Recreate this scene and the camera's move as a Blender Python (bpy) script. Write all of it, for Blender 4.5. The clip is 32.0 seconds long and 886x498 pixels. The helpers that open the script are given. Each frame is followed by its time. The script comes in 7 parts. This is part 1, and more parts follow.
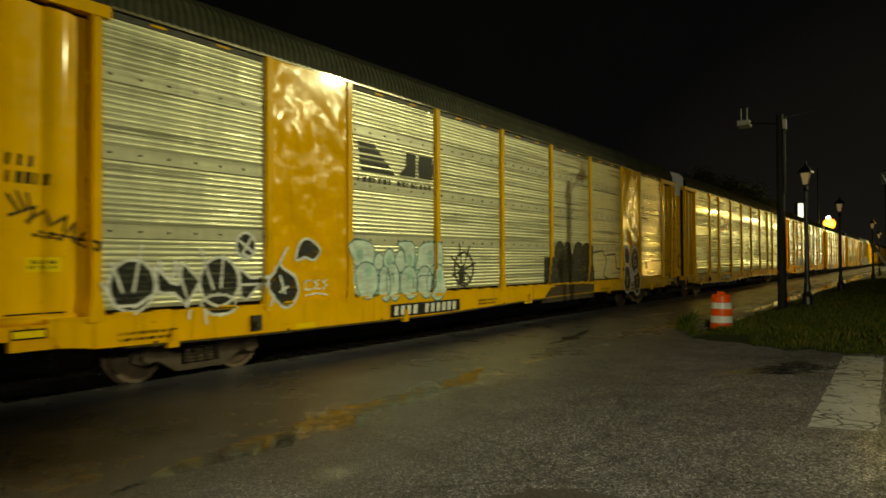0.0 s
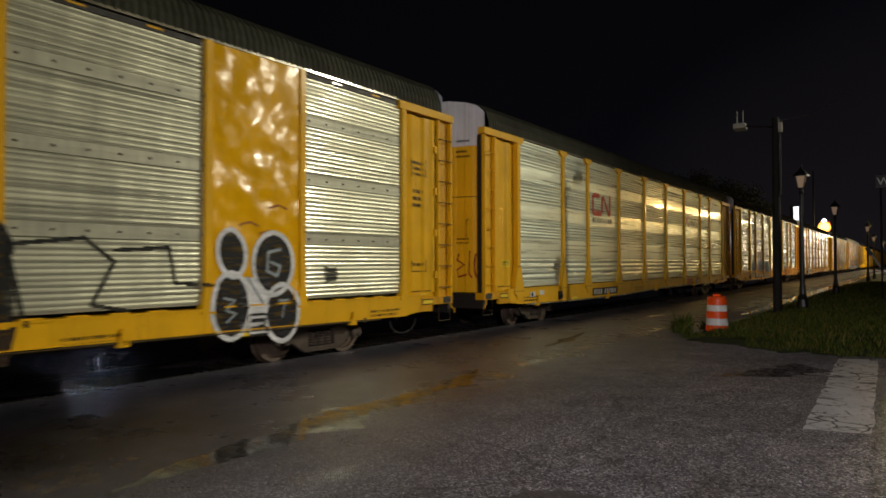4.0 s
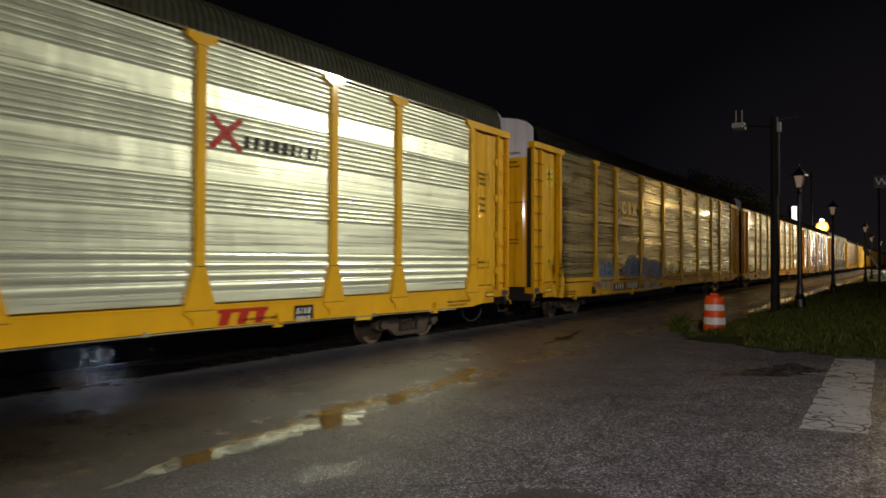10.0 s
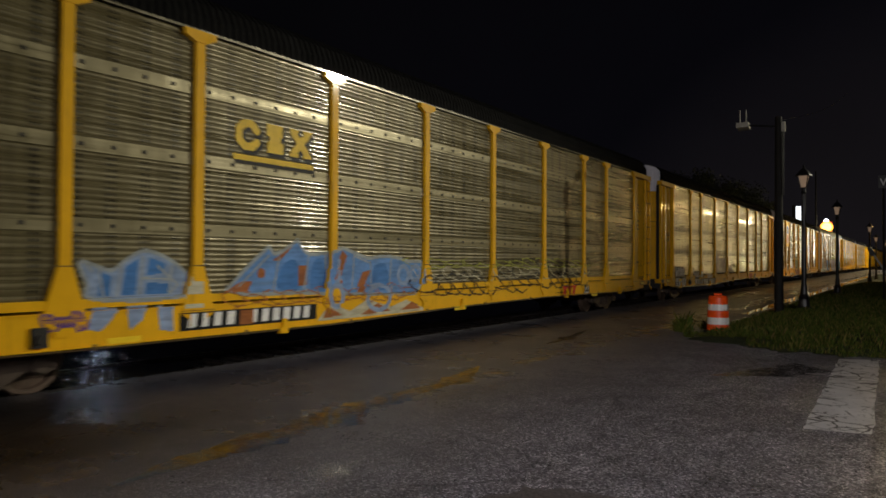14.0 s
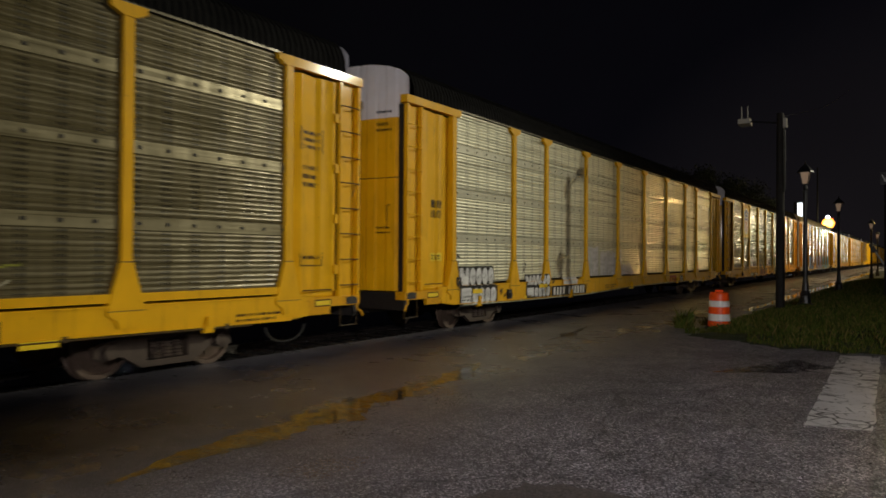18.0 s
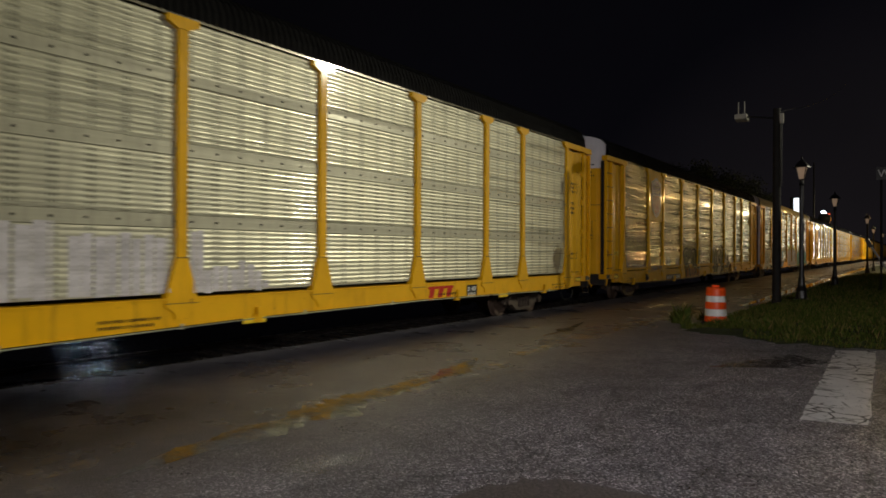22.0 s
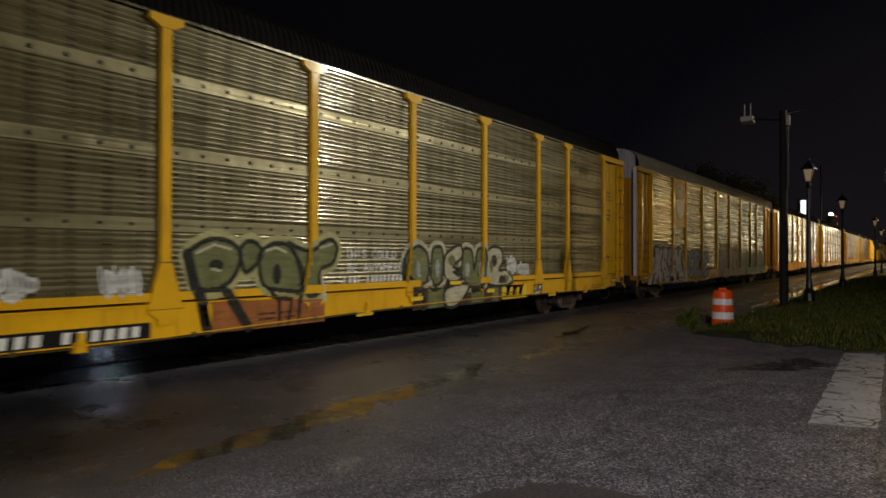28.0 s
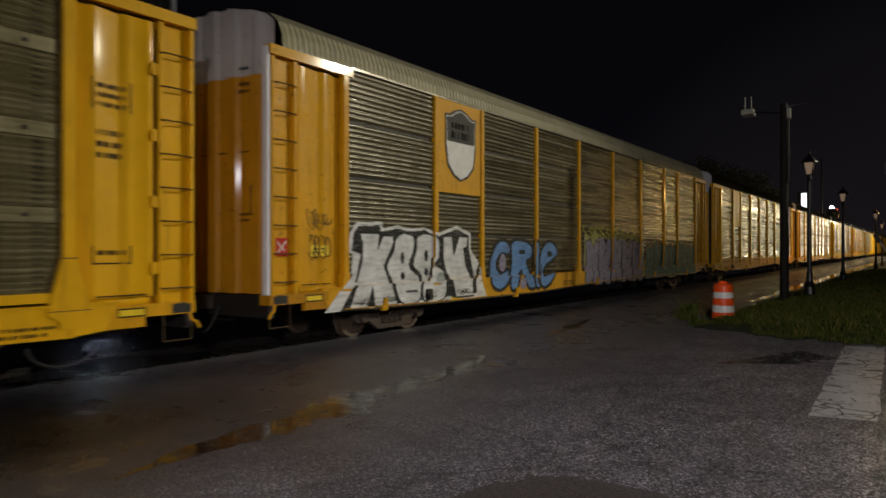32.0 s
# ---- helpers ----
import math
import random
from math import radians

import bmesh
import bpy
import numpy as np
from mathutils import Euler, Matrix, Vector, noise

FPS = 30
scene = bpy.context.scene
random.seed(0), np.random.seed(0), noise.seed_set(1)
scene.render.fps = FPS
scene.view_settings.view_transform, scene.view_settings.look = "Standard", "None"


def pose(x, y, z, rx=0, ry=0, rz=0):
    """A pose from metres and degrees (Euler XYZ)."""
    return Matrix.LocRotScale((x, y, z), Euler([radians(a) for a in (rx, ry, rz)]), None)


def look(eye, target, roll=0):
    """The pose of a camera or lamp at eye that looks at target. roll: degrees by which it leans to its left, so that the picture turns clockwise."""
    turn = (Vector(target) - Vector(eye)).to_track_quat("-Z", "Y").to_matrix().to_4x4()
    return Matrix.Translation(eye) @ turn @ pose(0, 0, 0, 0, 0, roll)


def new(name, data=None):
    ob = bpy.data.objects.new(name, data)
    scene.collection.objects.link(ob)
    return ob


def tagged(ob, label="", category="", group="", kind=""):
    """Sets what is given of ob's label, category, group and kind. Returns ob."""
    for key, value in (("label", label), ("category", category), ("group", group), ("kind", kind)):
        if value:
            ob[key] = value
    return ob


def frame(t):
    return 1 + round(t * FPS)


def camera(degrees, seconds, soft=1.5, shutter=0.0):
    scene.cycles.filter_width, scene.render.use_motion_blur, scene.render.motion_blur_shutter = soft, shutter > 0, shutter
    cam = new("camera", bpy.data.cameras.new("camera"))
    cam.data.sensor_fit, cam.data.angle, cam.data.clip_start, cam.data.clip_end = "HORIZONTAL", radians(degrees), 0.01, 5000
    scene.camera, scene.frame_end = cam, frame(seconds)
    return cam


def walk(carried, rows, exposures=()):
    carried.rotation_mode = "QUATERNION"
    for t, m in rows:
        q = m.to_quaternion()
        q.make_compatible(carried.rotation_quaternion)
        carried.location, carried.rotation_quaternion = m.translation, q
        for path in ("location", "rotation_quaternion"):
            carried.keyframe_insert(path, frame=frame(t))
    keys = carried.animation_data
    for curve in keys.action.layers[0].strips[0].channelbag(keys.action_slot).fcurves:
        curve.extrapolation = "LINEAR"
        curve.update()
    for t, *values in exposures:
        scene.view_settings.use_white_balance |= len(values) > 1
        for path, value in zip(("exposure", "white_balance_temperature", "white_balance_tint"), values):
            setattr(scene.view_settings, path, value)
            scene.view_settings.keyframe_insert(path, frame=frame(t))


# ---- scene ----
cam = camera(65.0, 32.0, soft=1.65, shutter=0.5)
EYE = (0.0, 0.0, 1.72)
# seconds, yaw, pitch, roll: the eye stays where it is and the phone sways a little
CAMERA = [
    (0, 34.34, 1.03, 0.33), (0.5, 34.28, 0.90, 0.39), (1, 34.39, 1.04, 0.35), (1.5, 34.53, 1.07, 0.10), (2, 34.51, 1.02, 0.18),
    (2.5, 34.18, 0.85, 0.18), (3, 34.18, 0.94, 0.14), (3.5, 34.03, 1.12, 0.20), (5.5, 34.27, 1.14, -0.18), (6, 34.40, 0.98, -0.22),
    (6.5, 34.40, 0.87, -0.18), (7, 34.43, 0.62, -0.18), (7.5, 34.29, 0.46, -0.08), (8, 34.12, 0.45, -0.10), (8.5, 34.02, 0.73, -0.21),
    (9, 34.06, 0.87, -0.12), (9.5, 33.88, 0.92, -0.13), (10, 33.88, 0.97, -0.20), (10.5, 33.96, 1.04, -0.13), (11, 34.08, 1.03, -0.11),
    (11.5, 34.08, 1.11, -0.07), (12, 34.26, 1.04, -0.05), (12.5, 34.25, 1.00, -0.11), (13, 34.29, 0.94, -0.22), (13.5, 34.23, 0.94, -0.24),
    (14, 34.15, 0.93, -0.29), (14.5, 34.00, 0.90, -0.23), (16.5, 33.92, 0.76, -0.31), (17, 34.04, 0.79, -0.27), (17.5, 34.12, 0.60, -0.44),
    (18, 34.24, 0.62, -0.34), (18.5, 34.16, 0.59, -0.43), (19, 34.30, 0.57, -0.33), (19.5, 34.49, 0.48, -0.22), (20, 34.63, 0.38, -0.20),
    (20.5, 34.65, 0.33, -0.20), (21, 34.51, 0.33, -0.30), (21.5, 34.24, 0.30, -0.15), (22, 34.00, 0.26, -0.26), (22.5, 33.98, 0.56, -0.12),
    (23, 34.04, 0.65, -0.13), (23.5, 34.10, 0.71, -0.14), (24, 34.08, 0.80, -0.09), (24.5, 34.13, 0.84, -0.02), (25, 34.26, 0.80, -0.06),
    (25.5, 34.36, 0.83, -0.10), (26, 34.54, 0.83, -0.10), (26.5, 34.55, 0.78, -0.11), (28.5, 34.41, 0.48, -0.02), (29, 34.35, 0.41, 0.02),
    (29.5, 34.40, 0.36, 0.04), (30, 34.32, 0.39, 0.17), (30.5, 34.29, 0.26, 0.17), (31, 34.35, 0.17, 0.12), (31.5, 34.39, 0.14, 0.01),
    (32, 34.51, 0.07, 0.08)]
# the phone's white balance settles during the first second
walk(cam, [(t, pose(*EYE, 90 + p, r, y)) for t, y, p, r in CAMERA], [(0, 0.1, 10500, -22), (0.4, 0.05, 8200, -4), (0.9, 0.0, 6700, 8), (2.0, 0.0, 6500, 10), (32, 0.0, 6500, 10)])

# ---- light ----
world = bpy.data.worlds.new("night")
scene.world = world
world.use_nodes = True
wn, wl = world.node_tree.nodes, world.node_tree.links
wn.clear()
w_out = wn.new("ShaderNodeOutputWorld")
w_bg = wn.new("ShaderNodeBackground")
w_tc = wn.new("ShaderNodeTexCoord")
w_dot = wn.new("ShaderNodeVectorMath")
w_dot.operation = "DOT_PRODUCT"
w_dot.inputs[1].default_value = (0.05, 0.98, -0.18)
w_ramp = wn.new("ShaderNodeValToRGB")
w_ramp.color_ramp.elements[0].position, w_ramp.color_ramp.elements[0].color = 0.55, (0.0015, 0.0014, 0.0019, 1)
w_ramp.color_ramp.elements[1].position, w_ramp.color_ramp.elements[1].color = 1.0, (0.0085, 0.0072, 0.0082, 1)
mid = w_ramp.color_ramp.elements.new(0.86)
mid.color = (0.0019, 0.0018, 0.0028, 1)
w_noise = wn.new("ShaderNodeTexNoise")
w_noise.inputs["Scale"].default_value, w_noise.inputs["Detail"].default_value = 3.5, 4
w_map = wn.new("ShaderNodeMapRange")
w_map.inputs["To Min"].default_value, w_map.inputs["To Max"].default_value = 0.7, 1.35
w_mul = wn.new("ShaderNodeVectorMath")
w_mul.operation = "SCALE"
wl.new(w_tc.outputs["Generated"], w_dot.inputs[0])
wl.new(w_tc.outputs["Generated"], w_noise.inputs["Vector"])
wl.new(w_dot.outputs["Value"], w_ramp.inputs["Fac"])
wl.new(w_noise.outputs["Fac"], w_map.inputs["Value"])
wl.new(w_ramp.outputs["Color"], w_mul.inputs[0])
wl.new(w_map.outputs["Result"], w_mul.inputs["Scale"])
wl.new(w_mul.outputs["Vector"], w_bg.inputs["Color"])
wl.new(w_bg.outputs["Background"], w_out.inputs["Surface"])
w_bg.inputs["Strength"].default_value = 1.0


def lamp(name, place, watts, colour, size=0.15, aim=None, cone=150):
    kind = "POINT" if aim is None else "SPOT"
    data = bpy.data.lights.new(name, kind)
    data.energy, data.color, data.shadow_soft_size = watts, colour, size
    if aim is not None:
        data.spot_size, data.spot_blend = radians(cone), 1.0
    ob = new(name, data)
    ob.matrix_world = Matrix.Translation(place) if aim is None else look(place, aim)
    return ob


MAST = (36.8, 58.0, 23.0)
lamp("mast_light", MAST, 86000, (1.0, 0.93, 0.70), 0.55, (-7.0, 4.6, 2.0), 29)
STREET = [(2.0, 62.6, 6.6, 1700, (1.0, 0.62, 0.20)), (1.4, 80.0, 7.0, 700, (1.0, 0.80, 0.38)), (0.6, 100.0, 7.2, 1400, (1.0, 0.80, 0.42)), (0.2, 128.0, 7.2, 2800, (1.0, 0.80, 0.42)), (-0.5, 170.0, 7.4, 6500, (1.0, 0.86, 0.58))]
for lx, ly, lz, lw, lc in STREET:
    lamp("street_light", (lx, ly, lz), lw, lc, 0.18)
# unseen fill lamp, added and coned to brighten the near ground and barrel
lamp("porch_light", (5.0, -6.0, 5.0), 5600, (1.0, 0.94, 0.92), 0.25, (-0.6, 7.0, 0.0), 80)
lamp("yard_light", (-60.0, 33.9, 7.6), 520, (0.66, 0.78, 1.0), 0.35, (-10.4, 5.95, -0.05), 4.2)

# ---- materials ----
def material(name, rough=0.5, metal=0.0, spec=0.5):
    m = bpy.data.materials.new(name)
    m.use_nodes = True
    b = m.node_tree.nodes["Principled BSDF"]
    b.inputs["Roughness"].default_value, b.inputs["Metallic"].default_value = rough, metal
    b.inputs["Specular IOR Level"].default_value = spec
    return m, m.node_tree.nodes, m.node_tree.links, b


def coords(n, l, scale=(1, 1, 1), shift=False):
    """Object coordinates, stretched; with shift each object gets its own piece of the pattern."""
    tc, mp = n.new("ShaderNodeTexCoord"), n.new("ShaderNodeMapping")
    mp.inputs["Scale"].default_value = scale
    l.new(tc.outputs["Object"], mp.inputs["Vector"])
    if shift:
        info, mul = n.new("ShaderNodeObjectInfo"), n.new("ShaderNodeVectorMath")
        mul.operation, mul.inputs[1].default_value = "MULTIPLY", (37.0, 53.0, 11.0)
        l.new(info.outputs["Random"], mul.inputs[0])
        l.new(mul.outputs["Vector"], mp.inputs["Location"])
    return mp.outputs["Vector"]


def noise_tex(n, l, vec, scale, detail=4, rough=0.6):
    t = n.new("ShaderNodeTexNoise")
    t.inputs["Scale"].default_value, t.inputs["Detail"].default_value, t.inputs["Roughness"].default_value = scale, detail, rough
    l.new(vec, t.inputs["Vector"])
    return t.outputs["Fac"]


def ramp(n, l, fac, stops):
    r = n.new("ShaderNodeValToRGB")
    e = r.color_ramp.elements
    while len(e) < len(stops):
        e.new(0.5)
    for k, (p, c) in enumerate(stops):
        e[k].position = p
        e[k].color = (c, c, c, 1) if isinstance(c, (int, float)) else (*c, 1)
    l.new(fac, r.inputs["Fac"])
    return r.outputs["Color"]


def mix(n, l, fac, a, b, kind="MIX"):
    m = n.new("ShaderNodeMix")
    m.data_type, m.blend_type = "RGBA", kind
    for v, k in ((fac, 0), (a, 6), (b, 7)):
        if isinstance(v, (int, float)):
            m.inputs[k].default_value = v if k == 0 else (v, v, v, 1)
        elif isinstance(v, tuple):
            m.inputs[k].default_value = (*v, 1)
        else:
            l.new(v, m.inputs[k])
    return m.outputs[2]


def bump(n, l, b, height, strength=0.3, distance=0.01):
    t = n.new("ShaderNodeBump")
    t.inputs["Strength"].default_value, t.inputs["Distance"].default_value = strength, distance
    l.new(height, t.inputs["Height"])
    l.new(t.outputs["Normal"], b.inputs["Normal"])


def wet(b, weight=0.25, rough=0.14):
    """A film of rain over the surface."""
    b.inputs["Coat Weight"].default_value, b.inputs["Coat Roughness"].default_value = weight, rough


def paint(name, colour, dent=0.03, rust=(0.12, 0.045, 0.015), wear=0.69, rough=0.5, dirt=0.4, grime=(0.035, 0.025, 0.012), film=0.16):
    """Weathered enamel: two scales of fading, dirt in runs down the sheet, rust spots, wet gloss."""
    m, n, l, b = material(name, rough, 0.0, 0.15)
    v, streak = coords(n, l, shift=True), coords(n, l, (3.0, 3.0, 0.22), True)
    fade = ramp(n, l, noise_tex(n, l, v, 1.3, 5), [(0.3, 0.86), (0.7, 1.05)])
    base = mix(n, l, 1.0, colour, fade, "MULTIPLY")
    runs = ramp(n, l, noise_tex(n, l, streak, 2.6, 6, 0.7), [(0.56, 0.0), (0.85, dirt)])
    base = mix(n, l, runs, base, grime)
    spots = ramp(n, l, noise_tex(n, l, v, 9.0, 8, 0.72), [(wear, 0.0), (wear + 0.06, 0.85)])
    base = mix(n, l, spots, base, rust)
    l.new(base, b.inputs["Base Color"])
    rg = ramp(n, l, noise_tex(n, l, v, 5.0, 4), [(0.3, rough - 0.1), (0.75, rough + 0.16)])
    l.new(rg, b.inputs["Roughness"])
    wet(b, film, 0.10)
    bump(n, l, b, noise_tex(n, l, v, 2.2 if dent < 0.05 else 1.4, 1.5), 0.25 if dent < 0.05 else 0.6, dent)
    return m


def sheet_metal(name, colour, rough=0.36, metal=0.55, holes=0.0, stain=0.4, streaked=False):
    """Galvanised sheet with spangle, streaks of dirt and, where asked, rows of punched holes."""
    m, n, l, b = material(name, rough, metal, 0.5)
    v, streak, runs = coords(n, l, shift=True), coords(n, l, (1.0, 0.35, 6.0), True), coords(n, l, (1.0, 5.0, 0.3), True)
    tone = ramp(n, l, noise_tex(n, l, streak, 2.0, 6, 0.65), [(0.28, 0.84), (0.72, 1.06)])
    base = mix(n, l, 1.0, colour, tone, "MULTIPLY")
    dirt = ramp(n, l, noise_tex(n, l, runs, 1.8, 6, 0.7), [(0.46, 0.0), (0.82, stain)])
    base = mix(n, l, dirt, base, tuple(c * 0.28 for c in colour))
    if holes > 0:
        tc, sep = n.new("ShaderNodeTexCoord"), n.new("ShaderNodeSeparateXYZ")
        l.new(tc.outputs["Object"], sep.inputs["Vector"])
        masks = []
        for axis, pitch, duty in (("Y", 0.47, 0.34), ("Y", 0.058, 0.62), ("Z", 0.0766, 0.5)):
            d, f, c = n.new("ShaderNodeMath"), n.new("ShaderNodeMath"), n.new("ShaderNodeMath")
            d.operation, f.operation, c.operation = "DIVIDE", "FRACT", "LESS_THAN"
            d.inputs[1].default_value, c.inputs[1].default_value = pitch, duty
            l.new(sep.outputs[axis], d.inputs[0])
            l.new(d.outputs[0], f.inputs[0])
            l.new(f.outputs[0], c.inputs[0])
            masks.append(c.outputs[0])
        a, c = n.new("ShaderNodeMath"), n.new("ShaderNodeMath")
        a.operation = c.operation = "MULTIPLY"
        l.new(masks[0], a.inputs[0]), l.new(masks[1], a.inputs[1])
        l.new(a.outputs[0], c.inputs[0]), l.new(masks[2], c.inputs[1])
        fac = n.new("ShaderNodeMath")
        fac.operation, fac.inputs[1].default_value = "MULTIPLY", holes
        l.new(c.outputs[0], fac.inputs[0])
        base = mix(n, l, fac.outputs[0], base, (0.012, 0.011, 0.009))
    l.new(base, b.inputs["Base Color"])
    rows = noise_tex(n, l, coords(n, l, (1.0, 0.10, 7.0), True), 2.2, 4, 0.6)
    l.new(ramp(n, l, rows, [(0.35, rough - 0.12), (0.65, rough + 0.18)]), b.inputs["Roughness"])
    # rain runs off some rows and stays on others
    wet(b, 0.8, 0.085)
    film = ramp(n, l, rows, [(0.40, 1.0), (0.60, 0.22)])
    if streaked:
        broad = noise_tex(n, l, coords(n, l, (1.0, 0.12, 3.0), True), 1.3, 3, 0.55)
        film = mix(n, l, 1.0, film, ramp(n, l, broad, [(0.38, 0.15), (0.52, 1.0)]), "MULTIPLY")
    l.new(film, b.inputs["Coat Weight"])
    # the sheets are buckled a little along their length, and no two rows lie alike
    bump(n, l, b, rows, 0.16, 0.02)
    fine = b.inputs["Normal"].links[0].from_node
    bump(n, l, b, noise_tex(n, l, coords(n, l, (1.0, 1.0, 0.5), True), 1.3, 2, 0.5), 1.0, 0.03)
    wave = b.inputs["Normal"].links[0].from_node
    l.new(wave.outputs["Normal"], fine.inputs["Normal"])
    l.new(fine.outputs["Normal"], b.inputs["Normal"])
    return m


def plain(name, colour, rough=0.5, metal=0.0, vary=0.25, scale=6.0, relief=0.15, spec=0.4):
    m, n, l, b = material(name, rough, metal, spec)
    v = coords(n, l, shift=True)
    tone = ramp(n, l, noise_tex(n, l, v, scale, 6, 0.65), [(0.25, 1 - vary), (0.75, 1 + vary * 0.5)])
    l.new(mix(n, l, 1.0, colour, tone, "MULTIPLY"), b.inputs["Base Color"])
    l.new(ramp(n, l, noise_tex(n, l, v, scale * 2.3, 4), [(0.3, max(0.03, rough - 0.1)), (0.7, min(1, rough + 0.1))]), b.inputs["Roughness"])
    bump(n, l, b, noise_tex(n, l, v, scale * 3, 4), relief, 0.008)
    return m


def glow(name, colour, strength):
    m, n, l, b = material(name, 0.4)
    b.inputs["Base Color"].default_value = (*colour, 1)
    b.inputs["Emission Color"].default_value = (*colour, 1)
    b.inputs["Emission Strength"].default_value = strength
    return m


YELLOW = paint("yellow_enamel", (0.80, 0.43, 0.004), wear=0.65, dirt=0.68)
YELLOW_OLD = paint("faded_yellow_enamel", (0.68, 0.34, 0.006), wear=0.60, dirt=0.8)
YELLOW_NEW = paint("fresh_yellow_enamel", (0.86, 0.465, 0.009), wear=0.76, dirt=0.15)
DENTED = paint("dented_yellow_sheet", (0.82, 0.425, 0.004), 0.22, wear=0.72, rough=0.22, dirt=0.3)
RUSTY = paint("rust_streaked_yellow", (0.46, 0.21, 0.008), wear=0.61, dirt=1.0, rust=(0.03, 0.018, 0.010), grime=(0.010, 0.008, 0.006), film=0.06)
GREY_PAINT = paint("grey_white_enamel", (0.74, 0.74, 0.80), wear=0.68, dirt=0.55, film=0.1)
GREY_DIRTY = paint("sooty_white_enamel", (0.44, 0.42, 0.44), wear=0.62, dirt=0.8, film=0.06)
GALV_NEW = sheet_metal("clean_galvanised_sheet", (0.83, 0.89, 0.74), 0.34, 0.5, stain=0.05)
GALV = sheet_metal("galvanised_sheet", (0.54, 0.535, 0.40), 0.34, 0.5, stain=0.25)
GALV_HOLES = sheet_metal("punched_galvanised_sheet", (0.60, 0.59, 0.44), 0.36, 0.35, holes=0.6, stain=0.3, streaked=True)
SCREEN = sheet_metal("dark_punched_screen", (0.150, 0.126, 0.062), 0.28, 0.28, holes=0.85, stain=0.85, streaked=True)
SCREEN_DARK = sheet_metal("blackened_punched_screen", (0.105, 0.090, 0.05), 0.26, 0.25, holes=0.4, stain=0.6, streaked=True)
BAND_OLD = sheet_metal("weathered_galvanised_band", (0.21, 0.182, 0.098), 0.34, 0.35, stain=0.5)
BAND_PALE = sheet_metal("dull_galvanised_band", (0.42, 0.41, 0.305), 0.48, 0.2, stain=0.45)
ROOF = plain("dull_roof_sheet", (0.045, 0.046, 0.030), 0.75, 0.0, 0.5, 1.5, 0.1, 0.15)
ROOF_DARK = plain("blackened_roof_sheet", (0.007, 0.007, 0.007), 0.85, 0.0, 0.5, 1.5, 0.1, 0.06)
ROOF_LIGHT = sheet_metal("pale_ribbed_roof_sheet", (0.40, 0.37, 0.24), 0.6, 0.1, stain=0.5)
BLACK_STEEL = plain("grimy_black_steel", (0.016, 0.014, 0.013), 0.6, 0.0)
TRUCK_STEEL = plain("rusty_cast_steel", (0.068, 0.048, 0.035), 0.6, 0.0, 0.5)
WHEEL_STEEL = plain("brown_wheel_steel", (0.11, 0.075, 0.055), 0.5, 0.2, 0.4)
RAIL_STEEL = plain("dark_rail_steel", (0.035, 0.03, 0.028), 0.4, 0.4)
RAIL_SHINE = plain("polished_rail_head", (0.14, 0.135, 0.13), 0.25, 0.9, 0.2)
GREASY = plain("greasy_brown_steel", (0.07, 0.042, 0.012), 0.5, 0.0, 0.5)
RUBBER = plain("black_rubber", (0.014, 0.014, 0.014), 0.7)
WHITE_PAINT = plain("white_lettering", (0.78, 0.78, 0.76), 0.5, 0, 0.2, 6, 0.0, 0.12)
BLACK_PAINT = plain("black_lettering", (0.012, 0.012, 0.013), 0.45, 0, 0.2, 6, 0.0, 0.12)
RED_PAINT = plain("red_lettering", (0.52, 0.035, 0.02), 0.45, 0, 0.2, 6, 0.0, 0.12)
BLUE_PAINT = plain("blue_lettering", (0.025, 0.045, 0.36), 0.45, 0, 0.2, 6, 0.0, 0.12)
SAFETY_YELLOW = plain("reflective_yellow_sheet", (0.85, 0.60, 0.012), 0.45, 0, 0.15)
SIGN_YELLOW = plain("lettering_yellow", (0.75, 0.50, 0.03), 0.4, 0, 0.2, 6, 0.0, 0.12)


def spray(name, colour):
    """Thin matt paint: the sheet shows through where the coat is lean."""
    m = plain(name, colour, 0.62, 0, 0.35, 2.5, 0.0, 0.25)
    n, l = m.node_tree.nodes, m.node_tree.links
    l.new(ramp(n, l, noise_tex(n, l, coords(n, l, (1.0, 0.7, 5.0), True), 3.0, 5, 0.6), [(0.34, 0.72), (0.58, 1.0)]), n["Principled BSDF"].inputs["Alpha"])
    return m


SPRAY = {"white": spray("white_spray", (0.78, 0.79, 0.80)), "black": spray("black_spray", (0.010, 0.010, 0.011)),
         "aqua": spray("aqua_spray", (0.42, 0.66, 0.58)), "blue": spray("blue_spray", (0.06, 0.20, 0.50)),
         "pale_blue": spray("pale_blue_spray", (0.27, 0.37, 0.56)),
         "green": spray("olive_spray", (0.17, 0.18, 0.07)), "cream": spray("cream_spray", (0.55, 0.52, 0.38)),
         "rust": spray("orange_spray", (0.36, 0.12, 0.03)), "lime": spray("lime_spray", (0.34, 0.36, 0.05)),
         "violet": spray("violet_spray", (0.17, 0.08, 0.22)), "silver": spray("silver_spray", (0.36, 0.40, 0.40)), "smoke": spray("smoke_spray", (0.012, 0.011, 0.010)), "teal": spray("teal_spray", (0.06, 0.20, 0.20)), "frost": spray("frost_spray", (0.66, 0.80, 0.76)), "brown": spray("brown_spray", (0.035, 0.019, 0.009)), "sky": spray("sky_blue_spray", (0.13, 0.29, 0.62)), "chalk": spray("chalk_spray", (0.66, 0.64, 0.66)), "scarlet": spray("scarlet_spray", (0.42, 0.05, 0.02)), "straw": spray("straw_spray", (0.46, 0.44, 0.20)), "lilac": spray("lilac_spray", (0.30, 0.28, 0.40))}


